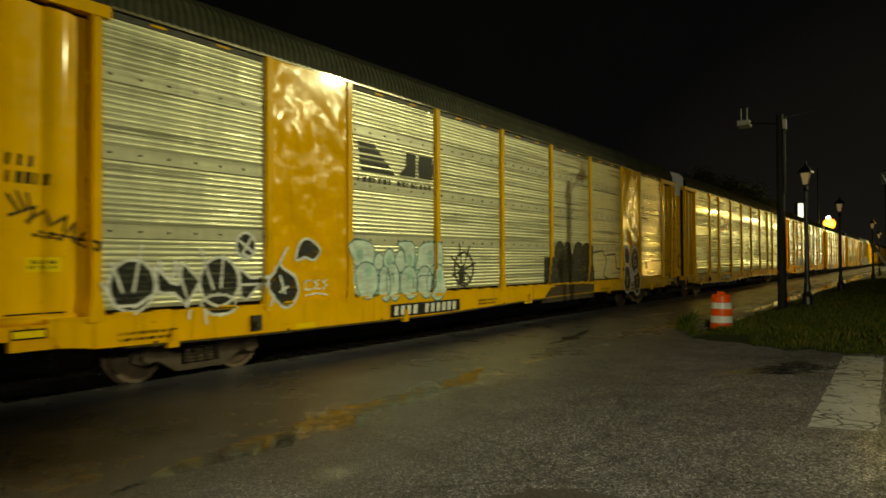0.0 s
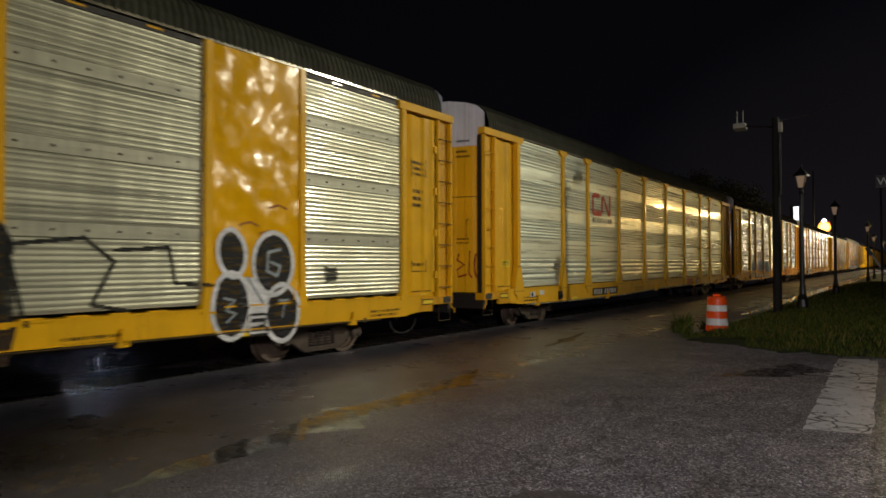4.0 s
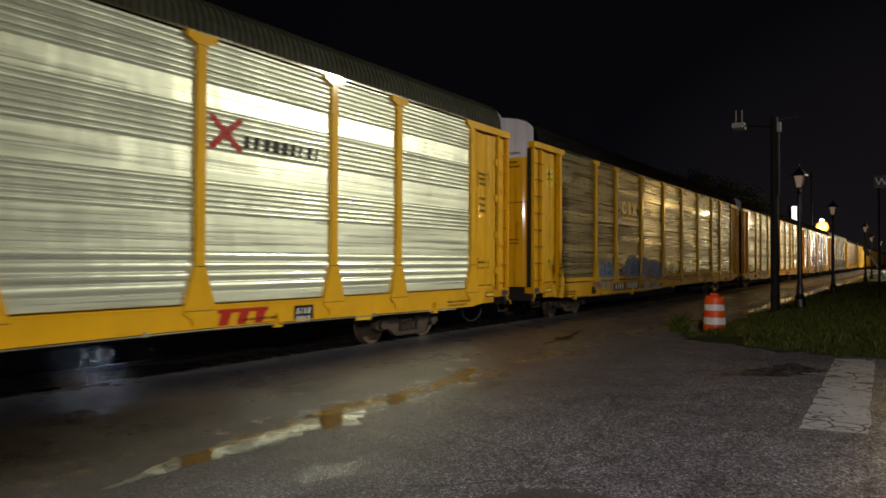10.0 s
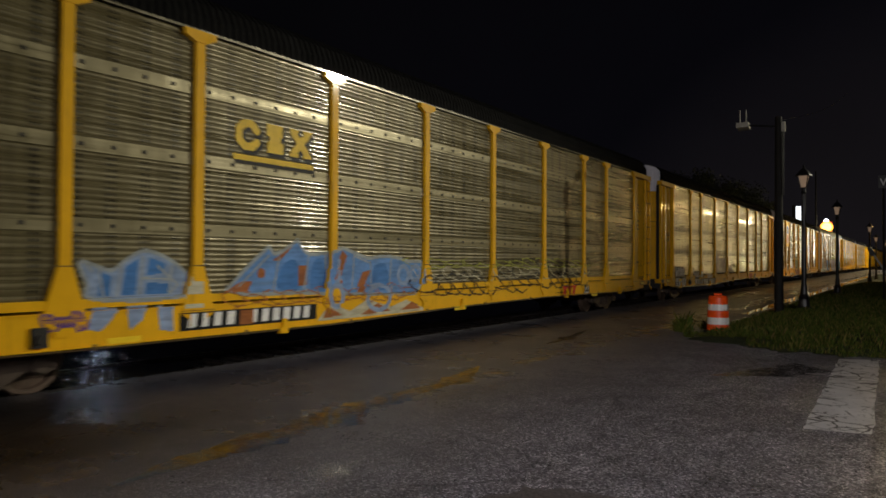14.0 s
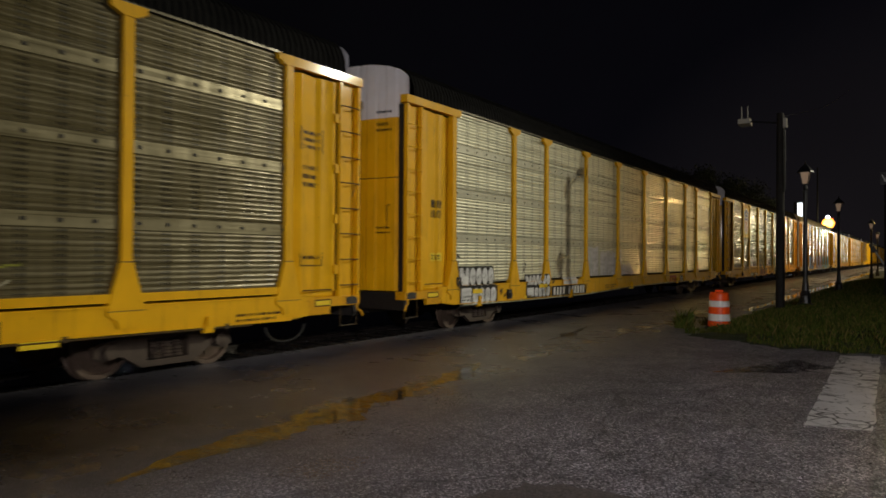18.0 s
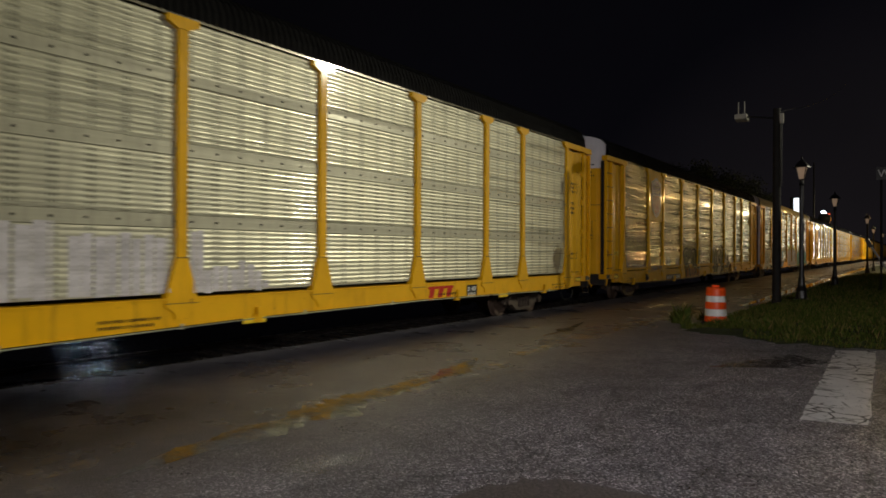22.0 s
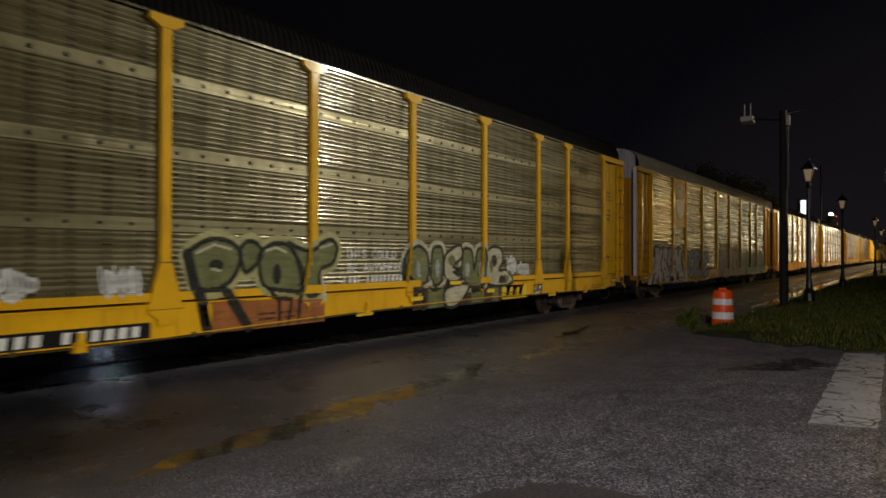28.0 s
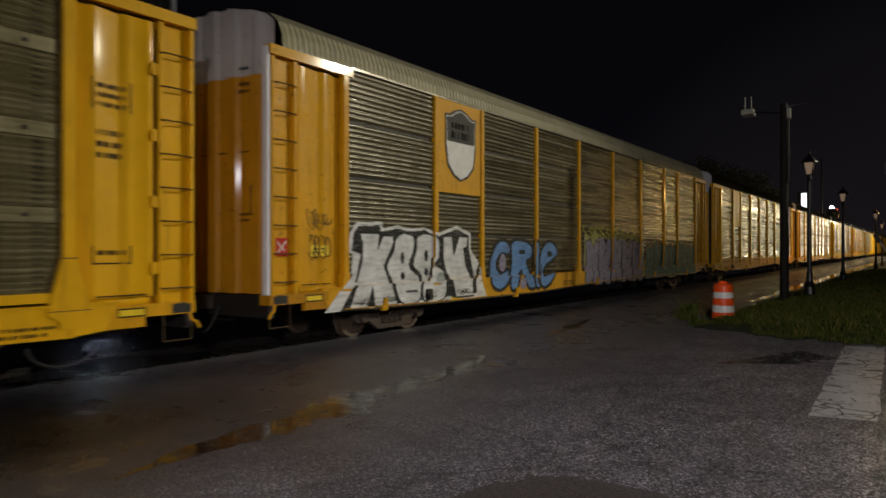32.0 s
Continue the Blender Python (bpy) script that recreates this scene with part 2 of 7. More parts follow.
# ---- mesh helpers ----
def box(bm, x0, x1, y0, y1, z0, z1, m=None):
    v = [bm.verts.new((x, y, z)) for x in (x0, x1) for y in (y0, y1) for z in (z0, z1)]
    if m is not None:
        for k in v:
            k.co = m @ k.co
    for f in ((0, 1, 3, 2), (4, 6, 7, 5), (0, 4, 5, 1), (2, 3, 7, 6), (0, 2, 6, 4), (1, 5, 7, 3)):
        bm.faces.new([v[i] for i in f])
    return v


def prism(bm, outline, x0, x1):
    """A plate: the outline's (y, z) points run counter-clockwise as seen from +x; it reaches from x0 to x1."""
    a = [bm.verts.new((x0, y, z)) for y, z in outline]
    b = [bm.verts.new((x1, y, z)) for y, z in outline]
    bm.faces.new(b)
    bm.faces.new(a[::-1])
    n = len(outline)
    for i in range(n):
        bm.faces.new((a[i], a[(i + 1) % n], b[(i + 1) % n], b[i]))


def rod(bm, p, q, r, n=8, r2=None):
    p, q = Vector(p), Vector(q)
    r2 = r if r2 is None else r2
    turn = (q - p).to_track_quat("Z", "Y").to_matrix()
    ring = [[bm.verts.new(c + turn @ Vector((k * math.cos(2 * math.pi * i / n), k * math.sin(2 * math.pi * i / n), 0))) for i in range(n)] for c, k in ((p, r), (q, r2))]
    for i in range(n):
        bm.faces.new((ring[0][i], ring[0][(i + 1) % n], ring[1][(i + 1) % n], ring[1][i]))
    bm.faces.new(ring[0][::-1])
    bm.faces.new(ring[1])


def tube(bm, pts, r, n=6):
    """One round bar along a line of points."""
    pts = [Vector(p) for p in pts]
    rings = []
    for i, p in enumerate(pts):
        way = pts[min(i + 1, len(pts) - 1)] - pts[max(i - 1, 0)]
        turn = way.to_track_quat("Z", "Y").to_matrix()
        rings.append([bm.verts.new(p + turn @ Vector((r * math.cos(2 * math.pi * k / n), r * math.sin(2 * math.pi * k / n), 0))) for k in range(n)])
    for a, b in zip(rings, rings[1:]):
        for k in range(n):
            bm.faces.new((a[k], a[(k + 1) % n], b[(k + 1) % n], b[k]))
    bm.faces.new(rings[0][::-1])
    bm.faces.new(rings[-1])


def lathe(bm, profile, n=20, at=(0, 0, 0), axis="Z"):
    rings = []
    for r, h in profile:
        ring = []
        for i in range(n):
            a = 2 * math.pi * i / n
            c = (r * math.cos(a), r * math.sin(a), h) if axis == "Z" else (h, r * math.cos(a), r * math.sin(a))
            ring.append(bm.verts.new(Vector(at) + Vector(c)))
        rings.append(ring)
    for lo, hi in zip(rings, rings[1:]):
        for i in range(n):
            bm.faces.new((lo[i], lo[(i + 1) % n], hi[(i + 1) % n], hi[i]))
    bm.faces.new(rings[0][::-1])
    bm.faces.new(rings[-1])


def sweep(bm, profile, ys, depth=None):
    """A sheet: (x, z) points of the profile carried along the y values."""
    rows = [[bm.verts.new((x, y, z)) for x, z in profile] for y in ys]
    for a, b in zip(rows, rows[1:]):
        for i in range(len(profile) - 1):
            bm.faces.new((a[i], b[i], b[i + 1], a[i + 1]))


def mesh_of(name, bm, mat, smooth=False):
    me = bpy.data.meshes.new(name)
    bmesh.ops.recalc_face_normals(bm, faces=bm.faces[:])
    bm.to_mesh(me)
    bm.free()
    me.materials.append(mat)
    if smooth:
        me.polygons.foreach_set("use_smooth", [True] * len(me.polygons))
    return me


MESHES = {}


def shared(key, name, build, mat, smooth=False):
    """One mesh for all alike pieces."""
    if key not in MESHES:
        bm = bmesh.new()
        build(bm)
        MESHES[key] = mesh_of(name, bm, mat, smooth)
    return MESHES[key]


def child(name, me, parent, label="", at=(0, 0, 0), rz=0):
    ob = new(name, me)
    ob.parent = parent
    ob.location = at
    if rz:
        ob.rotation_euler = (0, 0, radians(rz))
    return tagged(ob, label)


def part(name, bm, mat, parent, label="", smooth=False):
    ob = new(name, mesh_of(name, bm, mat, smooth))
    ob.parent = parent
    return tagged(ob, label)


def thing(name, at, label, category, group="", kind="", rz=0):
    ob = new(name)
    ob.empty_display_size = 0.2
    ob.matrix_basis = pose(*at, 0, 0, rz)
    return tagged(ob, label, category, group, kind)


def solid(name, bm, mat, label, category, group="", kind="", smooth=False):
    return tagged(new(name, mesh_of(name, bm, mat, smooth)), label, category, group, kind)


# ---- ground ----
TRACK = -10.10
KERB = -4.15


def wet_asphalt():
    m, n, l, b = material("wet_asphalt", 0.4, 0.0, 0.5)
    v = coords(n, l)
    grit = noise_tex(n, l, v, 42.0, 4, 0.75)
    stones = n.new("ShaderNodeTexVoronoi")
    stones.inputs["Scale"].default_value = 62.0
    l.new(v, stones.inputs["Vector"])
    broad = noise_tex(n, l, v, 0.55, 6, 0.6)
    chips = n.new("ShaderNodeSeparateColor")
    l.new(stones.outputs["Color"], chips.inputs["Color"])
    base = ramp(n, l, chips.outputs["Red"], [(0.0, (0.017, 0.016, 0.019)), (0.5, (0.112, 0.104, 0.122)), (0.8, (0.34, 0.315, 0.365)), (1.0, (0.90, 0.86, 0.94))])
    base = mix(n, l, 0.22, base, ramp(n, l, grit, [(0.36, (0.024, 0.022, 0.027)), (0.66, (0.40, 0.372, 0.43))]))
    base = mix(n, l, 1.0, base, ramp(n, l, broad, [(0.3, 0.7), (0.7, 1.35)]), "MULTIPLY")
    mottle = noise_tex(n, l, coords(n, l, (1.0, 0.55, 1.0)), 3.4, 7, 0.72)
    base = mix(n, l, 1.0, base, ramp(n, l, mottle, [(0.30, 0.45), (0.50, 1.0), (0.72, 1.5)]), "MULTIPLY")
    # cracks
    warp = n.new("ShaderNodeMix")
    warp.data_type = "VECTOR"
    nz = n.new("ShaderNodeTexNoise")
    nz.inputs["Scale"].default_value = 1.6
    l.new(v, nz.inputs["Vector"])
    warp.inputs[0].default_value = 0.35
    l.new(v, warp.inputs[4]), l.new(nz.outputs["Color"], warp.inputs[5])
    cr = n.new("ShaderNodeTexVoronoi")
    cr.feature, cr.inputs["Scale"].default_value = "DISTANCE_TO_EDGE", 0.42
    l.new(warp.outputs[1], cr.inputs["Vector"])
    crack = ramp(n, l, cr.outputs["Distance"], [(0.0015, 0.5), (0.007, 0.0)])
    base = mix(n, l, crack, base, (0.008, 0.008, 0.007))
    # the long sunken seam that holds water, and scattered shallow pools
    sep = n.new("ShaderNodeSeparateXYZ")
    l.new(v, sep.inputs["Vector"])
    wob = noise_tex(n, l, v, 0.5, 3)
    off = n.new("ShaderNodeMath")
    off.operation, off.inputs[1].default_value, off.inputs[2].default_value = "MULTIPLY_ADD", 2.2, 4.35
    l.new(wob, off.inputs[0])
    add = n.new("ShaderNodeMath")
    add.operation = "ADD"
    l.new(sep.outputs["X"], add.inputs[0]), l.new(off.outputs[0], add.inputs[1])
    dist = n.new("ShaderNodeMath")
    dist.operation = "ABSOLUTE"
    l.new(add.outputs[0], dist.inputs[0])
    seam = ramp(n, l, dist.outputs[0], [(0.05, 1.0), (0.55, 0.0)])
    holes = ramp(n, l, noise_tex(n, l, v, 1.9, 5, 0.62), [(0.44, 0.0), (0.60, 1.0)])
    pools = mix(n, l, 1.0, seam, holes, "MULTIPLY")
    lone = ramp(n, l, noise_tex(n, l, v, 0.33, 6, 0.62), [(0.66, 0.0), (0.72, 0.9)])
    pools = mix(n, l, 0.25, pools, lone, "LIGHTEN")
    soaked = n.new("ShaderNodeMapRange")
    soaked.inputs["From Min"].default_value, soaked.inputs["From Max"].default_value = -1.2, -4.2
    shore = n.new("ShaderNodeMath")
    shore.operation, shore.inputs[1].default_value = "MULTIPLY_ADD", 2.4
    l.new(noise_tex(n, l, v, 0.45, 4), shore.inputs[0]), l.new(sep.outputs["X"], shore.inputs[2])
    l.new(shore.outputs[0], soaked.inputs["Value"])
    silt = ramp(n, l, noise_tex(n, l, v, 1.1, 6, 0.6), [(0.3, (0.135, 0.132, 0.152)), (0.7, (0.245, 0.24, 0.268))])
    veil = n.new("ShaderNodeMath")
    veil.operation, veil.inputs[1].default_value = "MULTIPLY", 0.85
    l.new(soaked.outputs["Result"], veil.inputs[0])
    base = mix(n, l, veil.outputs[0], base, silt)
    dry_sheen = ramp(n, l, noise_tex(n, l, v, 0.8, 5, 0.65), [(0.3, 0.42), (0.7, 0.62)])
    wet_sheen = ramp(n, l, noise_tex(n, l, v, 0.8, 5, 0.65), [(0.3, 0.22), (0.7, 0.40)])
    dry_sheen = mix(n, l, 0.6, dry_sheen, ramp(n, l, chips.outputs["Green"], [(0.1, 0.14), (0.6, 0.7)]))
    sheen = mix(n, l, soaked.outputs["Result"], dry_sheen, wet_sheen)
    # the soaked corner by the rails, with its lack of light painted into the base
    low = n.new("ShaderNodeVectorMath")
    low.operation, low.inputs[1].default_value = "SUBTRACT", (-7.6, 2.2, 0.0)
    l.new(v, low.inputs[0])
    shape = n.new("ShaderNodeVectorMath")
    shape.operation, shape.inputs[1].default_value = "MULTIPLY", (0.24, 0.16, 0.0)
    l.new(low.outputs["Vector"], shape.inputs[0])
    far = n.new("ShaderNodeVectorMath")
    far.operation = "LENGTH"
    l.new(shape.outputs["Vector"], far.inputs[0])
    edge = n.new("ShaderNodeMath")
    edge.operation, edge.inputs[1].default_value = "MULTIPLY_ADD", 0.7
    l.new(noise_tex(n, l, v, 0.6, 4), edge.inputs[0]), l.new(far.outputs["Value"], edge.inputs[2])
    # factor on the base colour: 0.12 in the painted shade, 1 beyond it
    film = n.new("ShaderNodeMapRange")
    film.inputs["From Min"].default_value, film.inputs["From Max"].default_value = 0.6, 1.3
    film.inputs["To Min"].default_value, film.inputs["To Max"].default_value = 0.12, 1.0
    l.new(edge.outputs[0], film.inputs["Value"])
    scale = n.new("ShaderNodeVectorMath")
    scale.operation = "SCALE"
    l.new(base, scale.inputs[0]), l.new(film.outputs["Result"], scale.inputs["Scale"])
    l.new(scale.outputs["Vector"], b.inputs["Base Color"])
    shallow = mix(n, l, 1.0, pools, 0.55, "MULTIPLY")
    l.new(mix(n, l, shallow, sheen, 0.10), b.inputs["Roughness"])
    # gloss drops with the painted shade too
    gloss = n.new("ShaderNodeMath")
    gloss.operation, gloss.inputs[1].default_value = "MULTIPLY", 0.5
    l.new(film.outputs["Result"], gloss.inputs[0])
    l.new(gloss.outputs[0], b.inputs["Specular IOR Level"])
    h = mix(n, l, 0.5, grit, stones.outputs["Distance"])
    h = mix(n, l, pools, h, 0.35)
    flat = n.new("ShaderNodeMapRange")
    flat.inputs["To Min"].default_value, flat.inputs["To Max"].default_value = 0.0, 0.72
    l.new(soaked.outputs["Result"], flat.inputs["Value"])
    h = mix(n, l, flat.outputs["Result"], h, 0.35)
    h = mix(n, l, crack, h, 0.0)
    bump(n, l, b, h, 1.0, 0.03)
    return m


def rough_earth(name, lo, hi, scale, rough=0.8, relief=0.6, dist=0.03):
    m, n, l, b = material(name, rough)
    v = coords(n, l)
    l.new(ramp(n, l, noise_tex(n, l, v, scale, 8, 0.7), [(0.3, lo), (0.7, hi)]), b.inputs["Base Color"])
    bump(n, l, b, noise_tex(n, l, v, scale * 2, 6, 0.7), relief, dist)
    return m


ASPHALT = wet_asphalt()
PATCH = rough_earth("fresh_asphalt_patch", (0.012, 0.010, 0.011), (0.23, 0.195, 0.20), 38, 0.55, 1.0, 0.03)
EARTH = rough_earth("dark_earth", (0.012, 0.011, 0.008), (0.05, 0.042, 0.03), 3.0)
BALLAST = rough_earth("wet_oily_ballast", (0.006, 0.006, 0.007), (0.026, 0.025, 0.026), 34, 0.10, 1.0, 0.03)
TURF = rough_earth("turf_soil", (0.016, 0.022, 0.007), (0.045, 0.06, 0.018), 6, 0.8, 0.8, 0.05)
CONCRETE = plain("stained_concrete", (0.42, 0.40, 0.36), 0.22, 0, 0.4, 3)

bm = bmesh.new()
box(bm, -1600, 1600, -1600, 1600, -0.6, -0.22)
solid("ground", bm, EARTH, "dark bare earth reaching to the horizon", "ground", kind="structure")

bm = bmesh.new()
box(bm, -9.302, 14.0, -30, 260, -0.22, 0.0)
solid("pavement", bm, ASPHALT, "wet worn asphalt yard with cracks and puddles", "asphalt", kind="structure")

# the sunken bed between asphalt and far side
bm = bmesh.new()
box(bm, -16.0, -9.306, -120, 420, -0.22, -0.13)
solid("ballast_bed", bm, BALLAST, "wet black ballast bed under the rails", "ballast", kind="structure")

# loose stones of the bed near the crossing
rng = random.Random(3)
bm = bmesh.new()
for k in range(5200):
    x, y = TRACK + rng.uniform(-1.9, 0.70), rng.uniform(0, 34)
    r = rng.uniform(0.018, 0.042)
    c = Vector((x, y, -0.13 + r * 0.4))
    vs = [bm.verts.new(c + Vector((rng.uniform(0.6, 1.2) * r * a, rng.uniform(0.6, 1.2) * r * e, rng.uniform(0.5, 1.0) * r * g))) for a, e, g in ((1, 0, 0), (0, 1, 0), (-1, 0, 0), (0, -1, 0), (0, 0, 1))]
    for i in range(4):
        bm.faces.new((vs[i], vs[(i + 1) % 4], vs[4]))
solid("ballast_stones", bm, BALLAST, "loose wet crushed stones between the rails", "gravel", kind="stuff")

# rails and sleepers
RAIL = [(-0.075, -0.18), (0.075, -0.18), (0.075, -0.165), (0.012, -0.14), (0.012, -0.045), (0.036, -0.035), (0.036, -0.004), (0.028, 0.0), (-0.028, 0.0), (-0.036, -0.004), (-0.036, -0.035), (-0.012, -0.045), (-0.012, -0.14), (-0.075, -0.165)]
track = thing("railway_track", (TRACK, 0, 0), "steel rails spiked to dark timber sleepers", "track", kind="structure")
for side in (-1, 1):
    bm = bmesh.new()
    a = [bm.verts.new((side * 0.755 + x, -60, z)) for x, z in RAIL]
    b = [bm.verts.new((side * 0.755 + x, 400, z)) for x, z in RAIL]
    for i in range(len(RAIL)):
        bm.faces.new((a[i], a[(i + 1) % len(RAIL)], b[(i + 1) % len(RAIL)], b[i]))
    bm.faces.new(a), bm.faces.new(b)
    part("rail", bm, RAIL_STEEL, track, "dark steel rail with a worn head")
    bm = bmesh.new()
    box(bm, side * 0.755 - 0.024, side * 0.755 + 0.024, -60, 400, 0.0005, 0.003)
    part("rail_head", bm, RAIL_SHINE, track, "polished running surface")
bm = bmesh.new()
box(bm, -1.28, 1.28, -0.11, 0.11, -0.29, -0.115)
SLEEPER = mesh_of("sleeper", bm, plain("creosoted_timber", (0.028, 0.02, 0.014), 0.35, 0, 0.5, 8, 0.5))
for k in range(90):
    child("sleeper", SLEEPER, track, at=(0.0, -4 + k * 0.55, 0))

# white painted bar on the asphalt
def cracked_white():
    m, n, l, b = material("cracked_road_paint", 0.45)
    v = coords(n, l)
    warp = n.new("ShaderNodeMix")
    warp.data_type = "VECTOR"
    nz = n.new("ShaderNodeTexNoise")
    nz.inputs["Scale"].default_value = 5.0
    l.new(v, nz.inputs["Vector"])
    warp.inputs[0].default_value = 0.10
    l.new(v, warp.inputs[4]), l.new(nz.outputs["Color"], warp.inputs[5])
    cr = n.new("ShaderNodeTexVoronoi")
    cr.feature, cr.inputs["Scale"].default_value = "DISTANCE_TO_EDGE", 3.8
    l.new(warp.outputs[1], cr.inputs["Vector"])
    lines = ramp(n, l, cr.outputs["Distance"], [(0.020, 1.0), (0.06, 0.0)])
    where = ramp(n, l, noise_tex(n, l, v, 1.1, 4), [(0.44, 0.0), (0.54, 1.0)])
    lines = mix(n, l, 1.0, lines, where, "MULTIPLY")
    chips = ramp(n, l, noise_tex(n, l, v, 9.0, 7, 0.7), [(0.60, 0.0), (0.64, 1.0)])
    worn = ramp(n, l, noise_tex(n, l, coords(n, l, (0.8, 1.6, 1.0)), 1.7, 8, 0.75), [(0.585, 0.0), (0.63, 1.0)])
    chips = mix(n, l, 1.0, chips, worn, "LIGHTEN")
    gone = mix(n, l, 1.0, lines, chips, "LIGHTEN")
    white = ramp(n, l, noise_tex(n, l, v, 2.0, 6), [(0.3, (0.74, 0.73, 0.73)), (0.7, (0.94, 0.93, 0.93))])
    l.new(mix(n, l, gone, white, (0.03, 0.028, 0.02)), b.inputs["Base Color"])
    bump(n, l, b, gone, -0.5, 0.006)
    return m


bm = bmesh.new()
STRIPE = [(-0.96, 8.02), (-0.35, 8.18), (-0.52, 14.5), (-1.13, 14.2)]
rows = []
rng = random.Random(8)
for k in range(25):
    f = k / 24
    lft = Vector(STRIPE[0]).lerp(Vector(STRIPE[3]), f)
    rgt = Vector(STRIPE[1]).lerp(Vector(STRIPE[2]), f)
    rows.append([bm.verts.new((lft.x + rng.uniform(-0.015, 0.015), lft.y + (rng.uniform(-0.03, 0.03) if k in (0, 24) else 0), 0.004)), bm.verts.new(((lft.x + rgt.x) / 2, (lft.y + rgt.y) / 2, 0.004)), bm.verts.new((rgt.x + rng.uniform(-0.015, 0.015), rgt.y, 0.004))])
for a, b in zip(rows, rows[1:]):
    for i in range(2):
        bm.faces.new((a[i], a[i + 1], b[i + 1], b[i]))
solid("road_marking", bm, cracked_white(), "white painted bar cracked and chipped on asphalt", "road marking", kind="structure")

# darker repair patch with a ragged edge
bm = bmesh.new()
ring = []
for k in range(90):
    a = 2 * math.pi * k / 90
    e = 0.42
    cx, cy = math.copysign(abs(math.cos(a)) ** e, math.cos(a)), math.copysign(abs(math.sin(a)) ** e, math.sin(a))
    r = 1.0 + 0.16 * noise.noise(Vector((math.cos(a) * 3, math.sin(a) * 3, 3))) + 0.05 * noise.noise(Vector((math.cos(a) * 14, math.sin(a) * 14, 1)))
    ring.append(bm.verts.new((-1.95 + 0.75 * r * cx + 0.25 * cy, 3.95 + 0.95 * r * cy, 0.004)))
bm.faces.new(ring)
solid("asphalt_patch", bm, PATCH, "darker asphalt repair patch with ragged edge", "asphalt patch", kind="structure")

# standing water
def water_material(name="standing_water", grain=6.0, shore=(0.32, 0.56), ripple=0.05, depth=0.78, gloss=(0.04, 0.14)):
    m, n, l, b = material(name, 0.05, 0.0, 0.6)
    v = coords(n, l)
    l.new(ramp(n, l, noise_tex(n, l, v, 3.0, 5), [(0.35, (0.006, 0.006, 0.005)), (0.7, (0.026, 0.022, 0.014))]), b.inputs["Base Color"])
    l.new(ramp(n, l, noise_tex(n, l, v, 4.0, 6, 0.7), [(0.4, gloss[0]), (0.62, gloss[1])]), b.inputs["Roughness"])
    bump(n, l, b, noise_tex(n, l, v, 3.0, 2), ripple, 0.012)
    # ragged shore: grains of the asphalt stand out of the film
    l.new(ramp(n, l, noise_tex(n, l, v, grain, 7, 0.72), [(shore[0], 0.0), (shore[1], depth)]), b.inputs["Alpha"])
    return m


WATER = water_material()
SPECKLED = water_material("speckled_rain_film", 22.0, (0.46, 0.66), 0.15, 0.6, (0.10, 0.22))
FILM = rough_earth("rain_film_on_gravel", (0.004, 0.004, 0.005), (0.012, 0.012, 0.013), 26, 0.06, 0.8, 0.006)
GUTTER = rough_earth("rain_film_in_gutter", (0.02, 0.018, 0.015), (0.05, 0.045, 0.04), 4, 0.04, 0.03, 0.006)


def puddle(path, width, seed, label, mat=WATER):
    """A wobbling strip of water along the path of (x, y, share of the width)."""
    bm = bmesh.new()
    rows = []
    for (x0, y0, w0), (x1, y1, w1) in zip(path, path[1:]):
        for k in range(14):
            f = k / 14
            x, y, w = x0 + (x1 - x0) * f, y0 + (y1 - y0) * f, (w0 + (w1 - w0) * f) * width
            a = w * (0.5 + 0.55 * noise.noise(Vector((y * 1.7, seed, 0))) + 0.25 * noise.noise(Vector((y * 6, seed, 1))))
            b = w * (0.5 + 0.55 * noise.noise(Vector((y * 1.7, seed, 5))) + 0.25 * noise.noise(Vector((y * 6, seed, 6))))
            rows.append([bm.verts.new((x - max(a, 0.004), y, 0.003)), bm.verts.new((x + max(b, 0.004), y, 0.003))])
    for r0, r1 in zip(rows, rows[1:]):
        bm.faces.new((r0[0], r0[1], r1[1], r1[0]))
    solid("puddle", bm, mat, label, "puddle", "puddles on the asphalt", "structure")


puddle([(-5.0, 2.9, 0.1), (-5.12, 3.5, 0.5), (-5.15, 4.6, 0.9), (-5.26, 5.6, 1.2), (-5.38, 6.4, 0.9), (-5.40, 7.4, 0.4), (-5.45, 8.4, 0.8), (-5.9, 9.8, 0.1)], 0.52, 2, "long shallow rain puddle in a sunken seam")
puddle([(-2.5, 11.0, 0.1), (-2.2, 11.4, 0.7), (-1.7, 11.9, 1.2), (-1.5, 12.5, 1.0), (-1.7, 13.2, 0.1)], 0.75, 4, "dark rain puddle beside the painted bar")
puddle([(-4.15, 3.7, 0.1), (-4.0, 3.95, 1.0), (-3.95, 4.3, 0.7), (-3.9, 4.6, 0.1)], 0.5, 9, "speckled film of rain on coarse asphalt", SPECKLED)
puddle([(-4.9, 7.0, 0.1), (-4.85, 7.6, 1.0), (-4.8, 8.4, 0.8), (-4.7, 9.2, 0.1)], 0.42, 11, "thin film of rain on worn asphalt", SPECKLED)
puddle([(-6.3, 13.0, 0.1), (-6.35, 14.2, 1.0), (-6.6, 15.5, 0.5), (-6.8, 16.4, 0.1)], 0.3, 7, "thin rain puddle on the asphalt")
bm = bmesh.new()
ring = [bm.verts.new((-10.10 + 0.66 * math.cos(a) * (1 + 0.08 * math.sin(3 * a)), 5.9 + 1.5 * math.sin(a) + 0.2 * math.sin(5 * a), -0.03)) for a in [0.157 * k for k in range(40)]]
bm.faces.new(ring)
